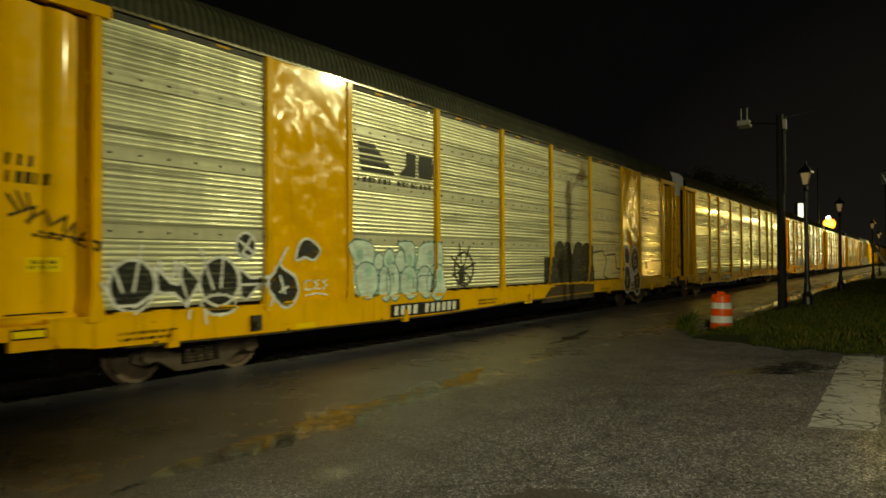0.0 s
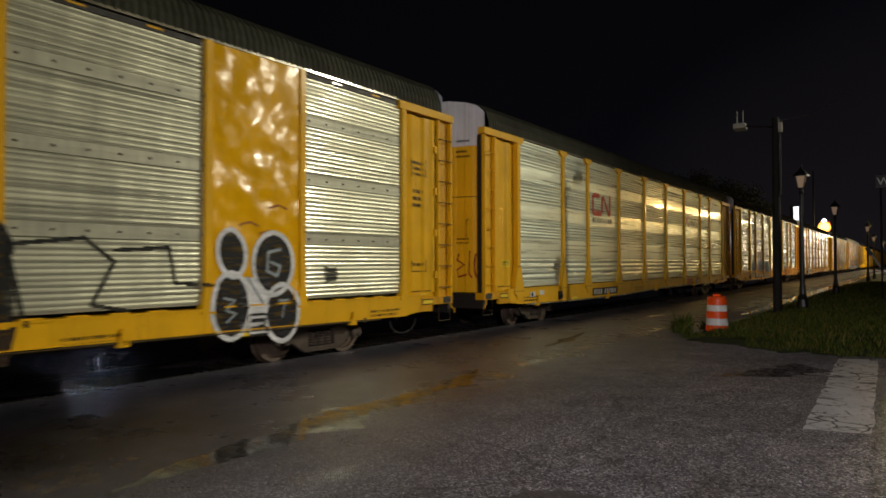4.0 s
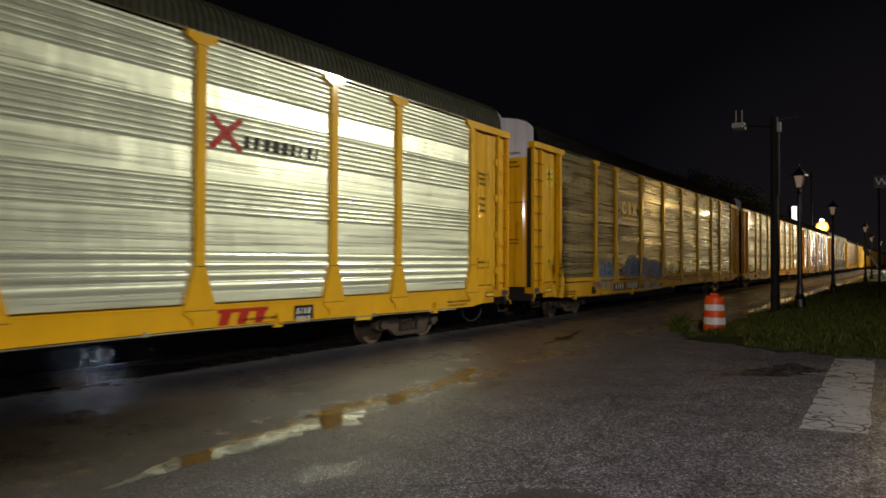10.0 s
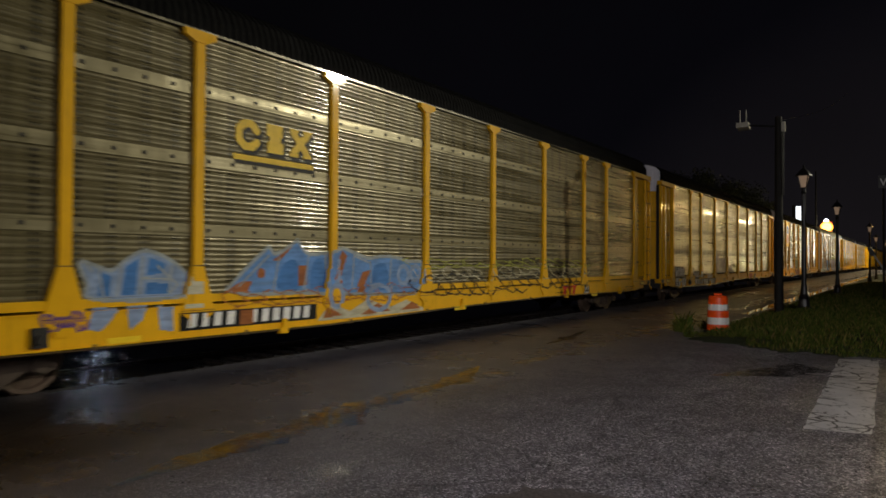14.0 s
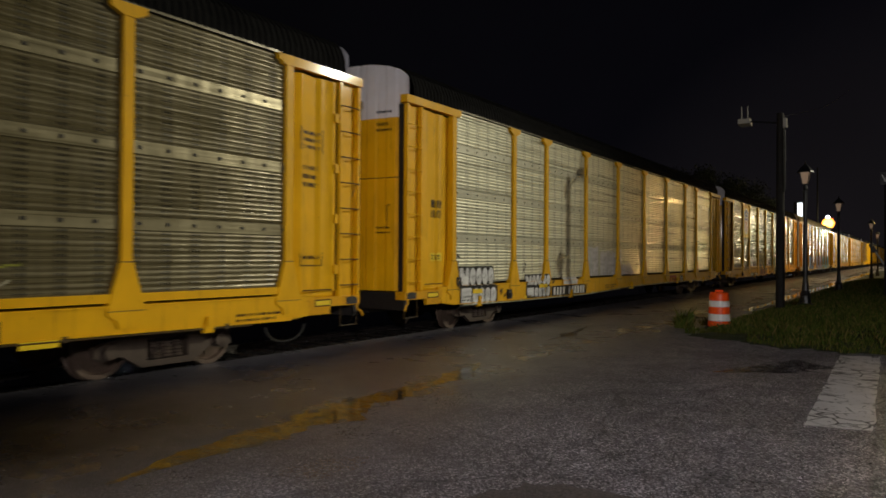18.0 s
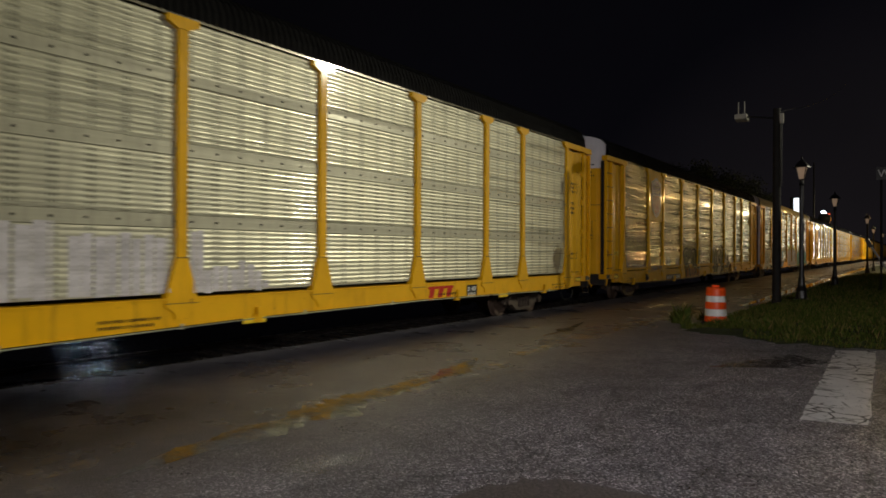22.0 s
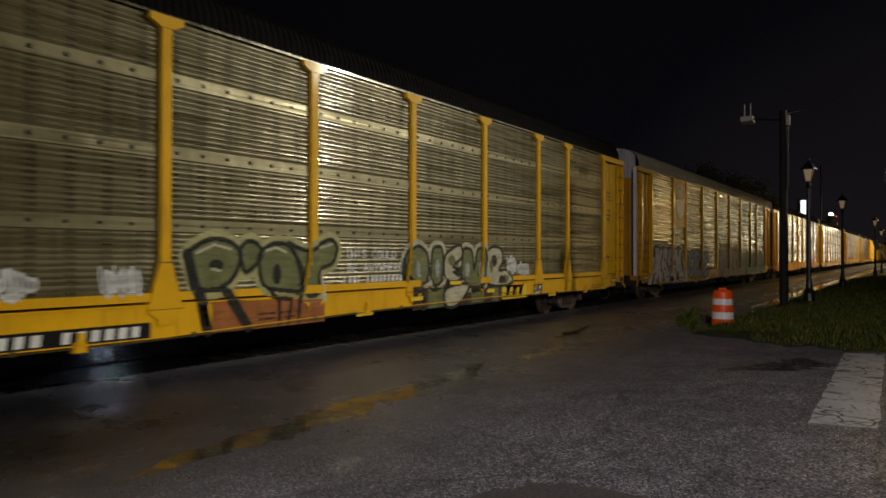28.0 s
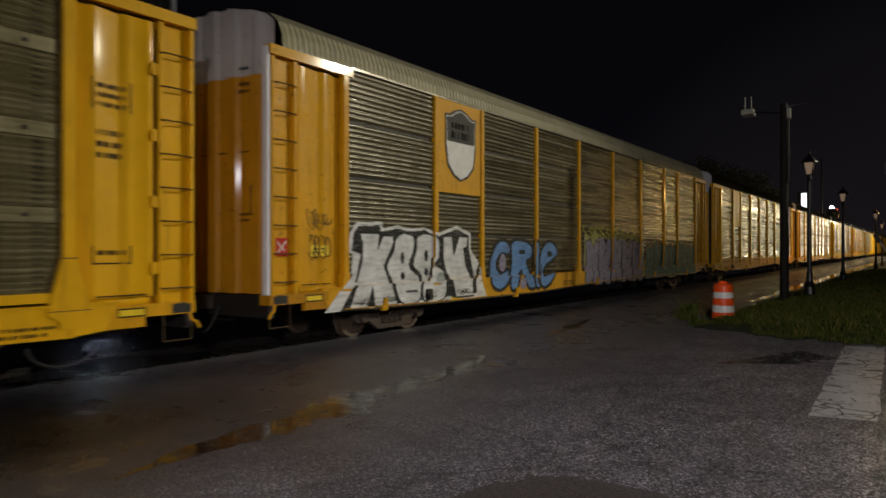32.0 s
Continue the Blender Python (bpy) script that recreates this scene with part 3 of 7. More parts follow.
solid("puddle", bm, FILM, "rain water standing between the rails", "puddle", "puddles on the asphalt", "structure")
bm = bmesh.new()
ring = [bm.verts.new((-12.35 + 1.25 * math.cos(a) * (1 + 0.2 * math.sin(3 * a)), 6.9 + 1.4 * math.sin(a), -0.07)) for a in [0.157 * k for k in range(40)]]
bm.faces.new(ring)
solid("puddle", bm, FILM, "rain water standing beyond the far rail", "puddle", "puddles on the asphalt", "structure")
puddle([(-4.62, 24.5, 0.4), (-4.66, 40, 1.0), (-4.7, 60, 0.9), (-4.75, 100, 1.0)], 0.62, 8, "rain water standing in the gutter along the kerb", GUTTER)

# unseen wall, added to keep the mast's light off the asphalt
bm = bmesh.new()
box(bm, 6.0, 6.35, 9.0, 60.0, -0.2, 7.55)
solid("wall_east", bm, plain("shade_wall_render", (0.22, 0.20, 0.18), 0.85, 0, 0.3, 1.2, 0.3), "unseen plain wall added to shade the yard", "wall", kind="structure")

# kerb and the grass island behind it
bm = bmesh.new()
for k in range(52):
    y = 19.0 + k * 1.83
    box(bm, KERB - 0.10, KERB + 0.06, y, y + 1.80, -0.1, 0.055)
solid("kerb", bm, CONCRETE, "low stained concrete kerb with open joints", "kerb", kind="structure")


def turf_height(x, y):
    """The island: level with the asphalt at its ragged front, a low bank behind."""
    front = 14.6 + 0.6 * noise.noise(Vector((x * 0.9, 0, 1))) + 0.35 * noise.noise(Vector((x * 3.1, 0, 4))) + (1.1 * min(1, max(0, (-2.0 - x) / 1.5)))
    d = min(y - front, (x - KERB - 0.05) * 1.2 if y > 19.5 else (x + 4.1 + 0.3 * noise.noise(Vector((0, y, 2)))))
    if d <= 0:
        return -0.05
    return min(0.25, 0.02 + 0.11 * d) + 0.035 * noise.noise(Vector((x * 0.8, y * 0.8, 0)))


bm = bmesh.new()
xs = [-4.3 + 0.2 * k for k in range(24)] + [1, 2, 4, 8, 16, 30]
ys = [13.6 + 0.25 * k for k in range(60)] + [29 + 1.5 * k for k in range(60)]
grid = [[bm.verts.new((x, y, turf_height(x, y))) for x in xs] for y in ys]
for r0, r1 in zip(grid, grid[1:]):
    for i in range(len(xs) - 1):
        if max(v.co.z for v in (r0[i], r0[i + 1], r1[i], r1[i + 1])) > -0.04:
            bm.faces.new((r0[i], r0[i + 1], r1[i + 1], r1[i]))
for v in [v for v in bm.verts if not v.link_faces]:
    bm.verts.remove(v)
solid("grass_bank", bm, TURF, "low grassy bank between asphalt and kerb", "grass", kind="structure", smooth=True)


def grass_material():
    m, n, l, b = material("grass_blades", 0.75, 0.0, 0.15)
    geo = n.new("ShaderNodeNewGeometry")
    l.new(ramp(n, l, geo.outputs["Random Per Island"], [(0.0, (0.018, 0.030, 0.004)), (0.5, (0.058, 0.088, 0.010)), (0.78, (0.115, 0.125, 0.022)), (1.0, (0.20, 0.13, 0.05))]), b.inputs["Base Color"])
    return m


GRASS = grass_material()


def blades(bm, x, y, z, h, rng, n=3, spread=0.05, wide=0.006):
    for _ in range(n):
        a, lean = rng.uniform(0, 6.283), rng.uniform(0.1, 0.7)
        bx, by = x + rng.uniform(-spread, spread), y + rng.uniform(-spread, spread)
        dx, dy = math.cos(a), math.sin(a)
        hh = h * rng.uniform(0.5, 1.2)
        p0 = bm.verts.new((bx - dy * wide, by + dx * wide, z - 0.01))
        p1 = bm.verts.new((bx + dy * wide, by - dx * wide, z - 0.01))
        p2 = bm.verts.new((bx + dx * lean * hh * 0.4 + dy * wide * 0.7, by + dy * lean * hh * 0.4 - dx * wide * 0.7, z + hh * 0.6))
        p3 = bm.verts.new((bx + dx * lean * hh, by + dy * lean * hh, z + hh))
        bm.faces.new((p0, p1, p2))
        bm.faces.new((p0, p2, p3))


rng = random.Random(21)
bm = bmesh.new()
count = 0
while count < 15000:
    y = 14.3 + 45 * rng.random() ** 2.2
    x = rng.uniform(KERB + 0.02, min(1.0, -0.02 * y + 0.6))
    z = turf_height(x, y)
    if z < -0.03 or (x < -2.9 and y < 17.6 and rng.random() < 0.93) or (y < 16.2 and rng.random() < 0.55):
        continue
    tall = (0.065 + 0.06 * min(1, max(0, (y - 15.5) / 3))) * (1 if x > -3.6 else 0.6) + 0.13 * max(0, noise.noise(Vector((x * 1.3, y * 1.3, 5))))
    blades(bm, x, y, z, tall, rng, 4, 0.07, 0.006 + 0.00012 * y)
    count += 1
solid("grass", bm, GRASS, "unmown wet grass on the bank", "grass", kind="stuff")

EDGE = random.Random(77)
RAGGED = []
for k in range(16):
    ex = -4.3 + 3.4 * k / 15 + EDGE.uniform(-0.1, 0.1)
    RAGGED.append((ex, 14.75 + 1.2 * min(1, max(0, (-1.6 - ex) / 1.6)) + EDGE.uniform(0.0, 0.9), EDGE.uniform(0.14, 0.3), EDGE.uniform(0.10, 0.26), EDGE.randint(50, 110)))
for wx, wy, wr, wh, wn_ in RAGGED + list(((-4.72, 17.45, 0.24, 0.46, 170), (-3.35, 16.75, 0.5, 0.22, 240), (-2.5, 16.0, 0.6, 0.18, 260), (-4.25, 18.6, 0.35, 0.3, 160), (-1.7, 15.4, 0.5, 0.17, 220))):
    bm = bmesh.new()
    rng = random.Random(int(wn_ + wx * 100))
    for k in range(wn_):
        r, a = wr * math.sqrt(rng.random()), rng.uniform(0, 6.283)
        blades(bm, wx + r * math.cos(a), wy + r * math.sin(a), max(0, turf_height(wx, wy)), wh * (1.15 - 0.7 * r / wr), rng, 2, 0.04, 0.004)
    solid("weed_clump", bm, GRASS, "ragged clump of tall weeds at the asphalt edge", "weeds", "weeds by the barrel", "stuff")


# ---- the train: covered auto-carrier cars ----
CAR_LEN, PITCH = 27.27, 28.6
POSTS = [1.81, 4.65, 6.55, 9.38, 12.22, 15.05, 17.89, 20.72, 22.62, 25.46]
SIDE, SHEET = 1.57, 1.50
EAVE = 5.02
ROWS_NEW = [(1.08, 1.25, 0), (1.25, 1.85, 0.15), (1.85, 2.40, 0), (2.40, 2.90, 0.084), (2.90, 3.36, 0), (3.36, 3.97, 0.087), (3.97, 4.33, 0), (4.33, 5.0, 0.083)]
ROWS_OLD = [(1.12, 2.04, 0.077), (2.04, 2.24, 0), (2.24, 3.06, 0.075), (3.06, 3.26, 0), (3.26, 4.08, 0.075), (4.08, 4.28, 0), (4.28, 5.0, 0.072)]
ROWS_SEAM = [(1.12, 2.02, 0.1), (2.02, 2.08, -1), (2.08, 3.02, 0.094), (3.02, 3.08, -1), (3.08, 4.04, 0.096), (4.04, 4.10, -1), (4.10, 5.0, 0.1)]


def rib_points(z0, z1, pitch, depth=0.032):
    n = max(1, round((z1 - z0) / pitch))
    p = (z1 - z0) / n
    pts = [(SHEET - depth / 2, z0)]
    for k in range(n):
        z = z0 + k * p
        pts += [(SHEET - depth / 2, z + 0.10 * p), (SHEET + depth / 2, z + 0.26 * p), (SHEET + depth * 0.6, z + 0.6 * p), (SHEET + depth / 2, z + 0.90 * p), (SHEET - depth / 2, z + p)]
    return pts


def sheet_points(z0, z1, pitch):
    if pitch > 0:
        return rib_points(z0, z1, pitch, 0.022 if pitch > 0.08 else 0.007)
    if pitch < 0:
        return [(SHEET - 0.03, z0), (SHEET - 0.03, z1)]
    e = 0.012
    return [(SHEET - 0.013, z0), (SHEET + 0.004, z0 + e), (SHEET + 0.004, z1 - e), (SHEET - 0.013, z1)]


STYLES = {
    "clean": dict(rows=ROWS_NEW, rib=GALV_NEW, band=GALV_NEW, yellow=YELLOW_NEW, roof=ROOF, top=GREY_PAINT, cap=True),
    "plated": dict(rows=ROWS_OLD, rib=GALV, band=BAND_PALE, yellow=YELLOW, roof=ROOF, top=GREY_PAINT, cap=False),
    "dark": dict(rows=ROWS_OLD, rib=SCREEN, band=BAND_OLD, yellow=YELLOW, roof=ROOF_DARK, top=GREY_PAINT, cap=True),
    "pale": dict(rows=ROWS_OLD, rib=GALV_HOLES, band=BAND_PALE, yellow=YELLOW, roof=ROOF_DARK, top=GREY_PAINT, cap=True),
    "rusty": dict(rows=ROWS_SEAM, rib=SCREEN_DARK, band=BLACK_STEEL, yellow=YELLOW_OLD, roof=ROOF_LIGHT, top=GREY_DIRTY, cap=False),
}
ROOF_LINE = [(1.535, EAVE + 0.01), (1.52, 5.24), (1.43, 5.47), (1.25, 5.63), (0.95, 5.73), (0.5, 5.80), (0.0, 5.82)]
ROOF_LINE = ROOF_LINE + [(-x, z) for x, z in ROOF_LINE[-2::-1]]


def roof_mesh(bm):
    ys, k = [0.32], 0
    while ys[-1] < CAR_LEN - 0.45:
        ys += [ys[-1] + 0.06, ys[-1] + 0.08, ys[-1] + 0.11, ys[-1] + 0.13]
    rows = []
    for i, y in enumerate(ys):
        d = 0.016 if i % 4 in (2, 3) else 0.0
        rows.append([bm.verts.new((x * (1 + d / 1.5), y, z + d * 0.8)) for x, z in ROOF_LINE])
    for a, b in zip(rows, rows[1:]):
        for i in range(len(ROOF_LINE) - 1):
            bm.faces.new((a[i], b[i], b[i + 1], a[i + 1]))


def door_points(bulge, ripple=0.02):
    pts = []
    for k in range(49):
        x = -1.44 + 2.88 * k / 48
        pts.append((x, 0.30 - bulge * (1 - (x / 1.5) ** 2) - (ripple if k % 8 < 4 else 0.0)))
    return pts


def arch(x):
    for (x0, z0), (x1, z1) in zip(ROOF_LINE, ROOF_LINE[1:]):
        if x1 <= x <= x0:
            return z0 + (z1 - z0) * (x0 - x) / (x0 - x1)
    return EAVE


def end_door(bm, lo, hi, top, flip, ripple=0.02):
    pts = door_points(0.22, ripple)
    rows = []
    for f in range(2):
        rows.append([bm.verts.new((x, (CAR_LEN - y) if flip else y, lo if f == 0 else (min(arch(x) - 0.02, 9) if top else hi))) for x, y in pts])
    for i in range(len(pts) - 1):
        bm.faces.new((rows[0][i], rows[0][i + 1], rows[1][i + 1], rows[1][i]))


def post_mesh(bm, cap):
    w = 0.075
    box(bm, 1.44, SIDE - 0.003, -w, w, 1.60, EAVE - (0.12 if cap else 0.0))
    prism(bm, [(-0.27, 0.98), (0.27, 0.98), (0.25, 1.06), (w + 0.012, 1.62), (-w - 0.012, 1.62), (-0.25, 1.06)], 1.44, SIDE + 0.004)
    prism(bm, [(-0.12, 0.76), (0.12, 0.76), (0.14, 0.86), (0.27, 0.94), (0.27, 0.98), (-0.27, 0.98), (-0.27, 0.94), (-0.14, 0.86)], 1.52, SIDE + 0.004)
    if cap:
        prism(bm, [(-w - 0.02, EAVE - 0.17), (w + 0.02, EAVE - 0.17), (0.26, EAVE - 0.09), (0.26, EAVE), (-0.26, EAVE), (-0.26, EAVE - 0.09)], 1.44, SIDE + 0.008)


def slim_post(bm, cap):
    w = 0.06
    box(bm, 1.44, SIDE - 0.003, -w, w, 1.0, EAVE)
    prism(bm, [(-0.12, 0.98), (0.12, 0.98), (0.07, 1.3), (-0.07, 1.3)], 1.44, SIDE + 0.004)


SILL = SIDE - 0.02
# lower edge of the side sill, deepest beside the number panel
BELLY = [(1.35, 0.70), (1.75, 0.66), (4.5, 0.62), (9.3, 0.605), (13.5, 0.70), (18.0, 0.735), (22.0, 0.70), (CAR_LEN - 1.75, 0.66), (CAR_LEN - 1.35, 0.70)]


def belly(y):
    return float(np.interp(y, [p[0] for p in BELLY], [p[1] for p in BELLY]))


def sill_mesh(bm):
    prism(bm, BELLY + [(CAR_LEN - 1.2, 1.03), (1.2, 1.03)], 1.46, SILL)
    rows = [[bm.verts.new((x, y, z + dz)) for x, dz in ((1.36, -0.012), (SILL + 0.016, -0.012), (SILL + 0.016, 0.004), (1.36, 0.004))] for y, z in BELLY[1:-1]]
    for p, q in zip(rows, rows[1:]):
        for i in range(4):
            bm.faces.new((p[i], p[(i + 1) % 4], q[(i + 1) % 4], q[i]))
    bm.faces.new(rows[0]), bm.faces.new(rows[-1])
    box(bm, 1.30, SILL + 0.02, 1.2, CAR_LEN - 1.2, 1.03, 1.06)


def end_sill(bm, flip):
    s = (lambda y: CAR_LEN - y) if flip else (lambda y: y)
    def bx(x0, x1, y0, y1, z0, z1):
        a, b = sorted((s(y0), s(y1)))
        box(bm, x0, x1, a, b, z0, z1)
    bx(1.30, 1.55, 0.03, 1.36, 0.83, 1.0)
    bx(1.46, 1.54, 0.80, 1.36, 0.70, 0.835)


def step_mesh(bm, flip):
    s = (lambda y: CAR_LEN - y) if flip else (lambda y: y)
    rod(bm, (1.5, s(0.06), 0.84), (1.5, s(0.06), 0.46), 0.009, 6)
    rod(bm, (1.5, s(0.5), 0.84), (1.5, s(0.5), 0.46), 0.009, 6)
    rod(bm, (1.5, s(0.06), 0.46), (1.5, s(0.5), 0.46), 0.009, 6)


def ladder_plate(bm, flip):
    s = (lambda y: CAR_LEN - y) if flip else (lambda y: y)
    a, b = sorted((s(0.06), s(0.60)))
    box(bm, 1.40, 1.475, a, b, 0.98, 4.84)


def stile_mesh(bm, flip):
    s = (lambda y: CAR_LEN - y) if flip else (lambda y: y)
    a, b = sorted((s(0.0), s(0.06)))
    box(bm, 1.478, SIDE - 0.004, a, b, 0.98, 4.84)


def rung_mesh(bm, flip):
    s = (lambda y: CAR_LEN - y) if flip else (lambda y: y)
    rod(bm, (1.565, s(0.09), 0), (1.60, s(0.16), 0.0), 0.012, 6)
    rod(bm, (1.60, s(0.16), 0), (1.60, s(0.52), 0.0), 0.012, 6)
    rod(bm, (1.60, s(0.52), 0), (1.565, s(0.59), 0.0), 0.012, 6)


def bulk_profile(flip):
    """The end panel seen from above: (x, y), y counted from the car's end."""
    # slopes bent so the mast's highlight falls in the camera's view
    slope = [0.40 * k / 8 for k in range(9)]
    if flip:
        mid = [(1.49, 0.78), (1.49, 0.98), (1.49, 1.06)] + [(1.446 + 0.10 * d + 0.10 * d * d, 1.10 + d) for d in slope]
    else:
        mid = [(1.508 - 0.10 * d - 0.10 * d * d, 0.80 + d) for d in slope] + [(1.49, 1.24), (1.49, 1.34), (1.49, 1.48)]
    return [(1.40, 0.62), (1.50, 0.64), (1.51, 0.70), (1.505, 0.76)] + mid + [(1.44, 1.56), (1.44, 1.735)]


def bulkhead(bm, flip):
    """The pressed end panel between ladder and first post, with upright folds."""
    s = (lambda y: CAR_LEN - y) if flip else (lambda y: y)
    prof = bulk_profile(flip)
    lo = [bm.verts.new((x, s(y), 1.10)) for x, y in prof]
    hi = [bm.verts.new((x, s(y), 4.82)) for x, y in prof]
    for i in range(len(prof) - 1):
        bm.faces.new((lo[i], lo[i + 1], hi[i + 1], hi[i]))
    a, b = sorted((s(0.62), s(1.735)))
    box(bm, 1.36, 1.48, a, b, 0.98, 1.10)


def header_beam(bm, flip):
    s = (lambda y: CAR_LEN - y) if flip else (lambda y: y)
    a, b = sorted((s(0.02), s(1.98)))
    box(bm, 1.40, SIDE + 0.012, a, b, 4.86, EAVE)


def side_frame(bm):
    """Cast side frame of a bogie, seen flat on; wheels sit at -0.89 and 0.89."""
    top = [(-1.10, 0.46), (-1.12, 0.34), (-0.98, 0.27), (-0.72, 0.32), (-0.42, 0.13), (0.42, 0.13), (0.72, 0.32), (0.98, 0.27), (1.12, 0.34), (1.10, 0.46), (0.86, 0.55), (0.45, 0.62), (-0.45, 0.62), (-0.86, 0.55)]
    outer = [bm.verts.new((0.98, y, z)) for y, z in top]
    hole = [(-0.34, 0.22), (0.34, 0.22), (0.34, 0.52), (-0.34, 0.52)]
    outer2 = [bm.verts.new((1.08, y, z)) for y, z in top]
    inner = [bm.verts.new((0.98, y, z)) for y, z in hole]
    inner2 = [bm.verts.new((1.08, y, z)) for y, z in hole]
    n = len(top)
    for i in range(n):
        bm.faces.new((outer[i], outer[(i + 1) % n], outer2[(i + 1) % n], outer2[i]))
    for i in range(4):
        bm.faces.new((inner[i], inner2[i], inner2[(i + 1) % 4], inner[(i + 1) % 4]))
    for o, q in ((outer, inner), (outer2, inner2)):
        bm.faces.new((o[13], o[0], o[1], o[2], o[3], o[4], q[0], q[3], o[12]))
        bm.faces.new((o[4], o[5], q[1], q[0]))
        bm.faces.new((o[5], o[6], o[7], o[8], o[9], o[10], o[11], q[2], q[1]))
        bm.faces.new((o[11], o[12], q[3], q[2]))
    for y in (-0.89, 0.89):
        rod(bm, (1.02, y, 0.40), (1.14, y, 0.40), 0.10, 12)


def spring_mesh(bm):
    prof = []
    for k in range(5):
        prof += [(0.062, 0.232 + k * 0.05), (0.082, 0.246 + k * 0.05), (0.082, 0.256 + k * 0.05), (0.062, 0.270 + k * 0.05)]
    lathe(bm, prof, 10, (0, 0, 0))


def wheelset_mesh(bm):
    for sg in (-1, 1):
        o = [(0.0, 0.066), (0.10, 0.07), (0.115, 0.03), (0.34, 0.012), (0.36, 0.055), (0.42, 0.06), (0.424, -0.05), (0.452, -0.066), (0.44, -0.075), (0.36, -0.07), (0.34, -0.02), (0.115, -0.03), (0.1, -0.07), (0.0, -0.066)]
        prof = [(max(r, 0.001), sg * (0.755 + 0.0 + h)) for r, h in o]
        lathe(bm, prof if sg < 0 else prof, 24, (0, 0, 0), "X")
        for k in range(3):
            a = 2 * math.pi * k / 3
            rod(bm, (sg * 0.77, 0.24 * math.cos(a), 0.24 * math.sin(a)), (sg * 0.79, 0.24 * math.cos(a), 0.24 * math.sin(a)), 0.03, 8)
    rod(bm, (-1.0, 0, 0), (1.0, 0, 0), 0.075, 12)


WHEELSETS = []


def bogie(car, y):
    b = child("bogie", shared("bolster", "bogie", lambda bm: (box(bm, -1.0, 1.0, -0.17, 0.17, 0.46, 0.64), box(bm, -0.3, 0.3, -0.3, 0.3, 0.62, 0.72)), BLACK_STEEL), car, "rusty cast-steel bogie", (0, y, 0))
    for rz in (0, 180):
        child("side_frame", shared("side_frame", "side_frame", side_frame, TRUCK_STEEL), b, "", rz=rz)
        for dy in (-0.18, 0.0, 0.18):
            child("coil_spring", shared("springs", "coil_spring", spring_mesh, TRUCK_STEEL), b, "", (-1.03 if rz else 1.03, dy, 0))
    for dy in (-0.89, 0.89):
        w = child("wheelset", shared("wheelset", "wheelset", wheelset_mesh, WHEEL_STEEL, False), b, "brown steel wheels on one axle", (0, dy, 0.42))
        WHEELSETS.append((w, dy))
    return b


def coupler_mesh(bm):
    box(bm, -0.12, 0.12, -0.38, 0.45, 0.72, 0.96)
    box(bm, -0.20, 0.20, -0.66, -0.36, 0.70, 0.98)
    rod(bm, (0.10, -0.60, 0.66), (0.10, -0.60, 1.0), 0.08, 10)


def hose_mesh(bm):
    tube(bm, [(0.35, -0.02 - 0.55 * f, 0.78 - 0.42 * math.sin(math.pi * f * 0.85)) for f in [k / 8 for k in range(9)]], 0.022)


def under_mesh(bm):
    box(bm, -0.33, 0.33, 0.3, CAR_LEN - 0.3, 0.50, 0.98)
    box(bm, -1.42, 1.42, 0.3, CAR_LEN - 0.3, 0.985, 1.05)
    for k in range(9):
        y = 3 + k * 2.65
        box(bm, -1.5, 1.5, y, y + 0.12, 0.68, 0.98)


def deck_mesh(bm):
    for z in (2.75, 3.95):
        box(bm, -1.38, 1.38, 0.6, CAR_LEN - 0.6, z, z + 0.06)


def pipe_mesh(bm):
    tube(bm, [(1.56, y, belly(y) - 0.035) for y in [2.2 + 0.5 * k for k in range(46)]], 0.011, 6)
    for k in range(10):
        y = 2.6 + k * 2.4
        box(bm, 1.53, 1.575, y, y + 0.05, belly(y) - 0.055, belly(y) + 0.02)


def surface_x(style, y, z, plates):
    """How far out the side of the car stands at (y, z)."""
    if z < 1.065:
        if STYLES[style]["cap"] and any(abs(y - p) <= (0.27 if z > 0.94 else 0.135) for p in POSTS) and z > 0.76:
            return SIDE + 0.004
        return SILL + (0.02 if z > 1.03 else 0.0)
    if style == "dark" and 1.09 <= z <= 1.215:
        return SIDE - 0.012
    for p in POSTS:
        half = 0.075 if z > 1.62 else 0.25 + (0.087 - 0.25) * (z - 1.06) / 0.56
        if abs(y - p) <= half:
            return SIDE + 0.004
    if y < 1.735 or y > CAR_LEN - 1.735:
        flip = y > 5
        e = CAR_LEN - y if flip else y
        if e < 0.64:
            return 1.478
        prof = bulk_profile(flip)
        return float(np.interp(e, [p[1] for p in prof], [p[0] for p in prof]))
    for a, b, lo in plates:
        if a <= y <= b and z >= lo:
            return 1.542
    for z0, z1, pitch in STYLES[style]["rows"]:
        if z0 <= z <= z1:
            if pitch > 0:
                n = max(1, round((z1 - z0) / pitch))
                f = ((z - z0) * n / (z1 - z0)) % 1
                d = 0.022 if pitch > 0.08 else 0.007
                return SHEET + (d * 0.6 if 0.22 < f < 0.93 else 0.0)
            return SHEET + 0.006
    return SHEET + 0.006


def spans_at(polys, z):
    out = []
    for poly in polys:
        xs = []
        n = len(poly)
        for i in range(n):
            (y0, z0), (y1, z1) = poly[i], poly[(i + 1) % n]
            if (z0 > z) != (z1 > z):
                xs.append(y0 + (z - z0) * (y1 - y0) / (z1 - z0))
        xs.sort()
        out += [(xs[i], xs[i + 1]) for i in range(0, len(xs) - 1, 2)]
    out.sort()
    merged = []
    for a, b in out:
        if merged and a <= merged[-1][1]:
            merged[-1][1] = max(b, merged[-1][1])
        else:
            merged.append([a, b])
    return merged


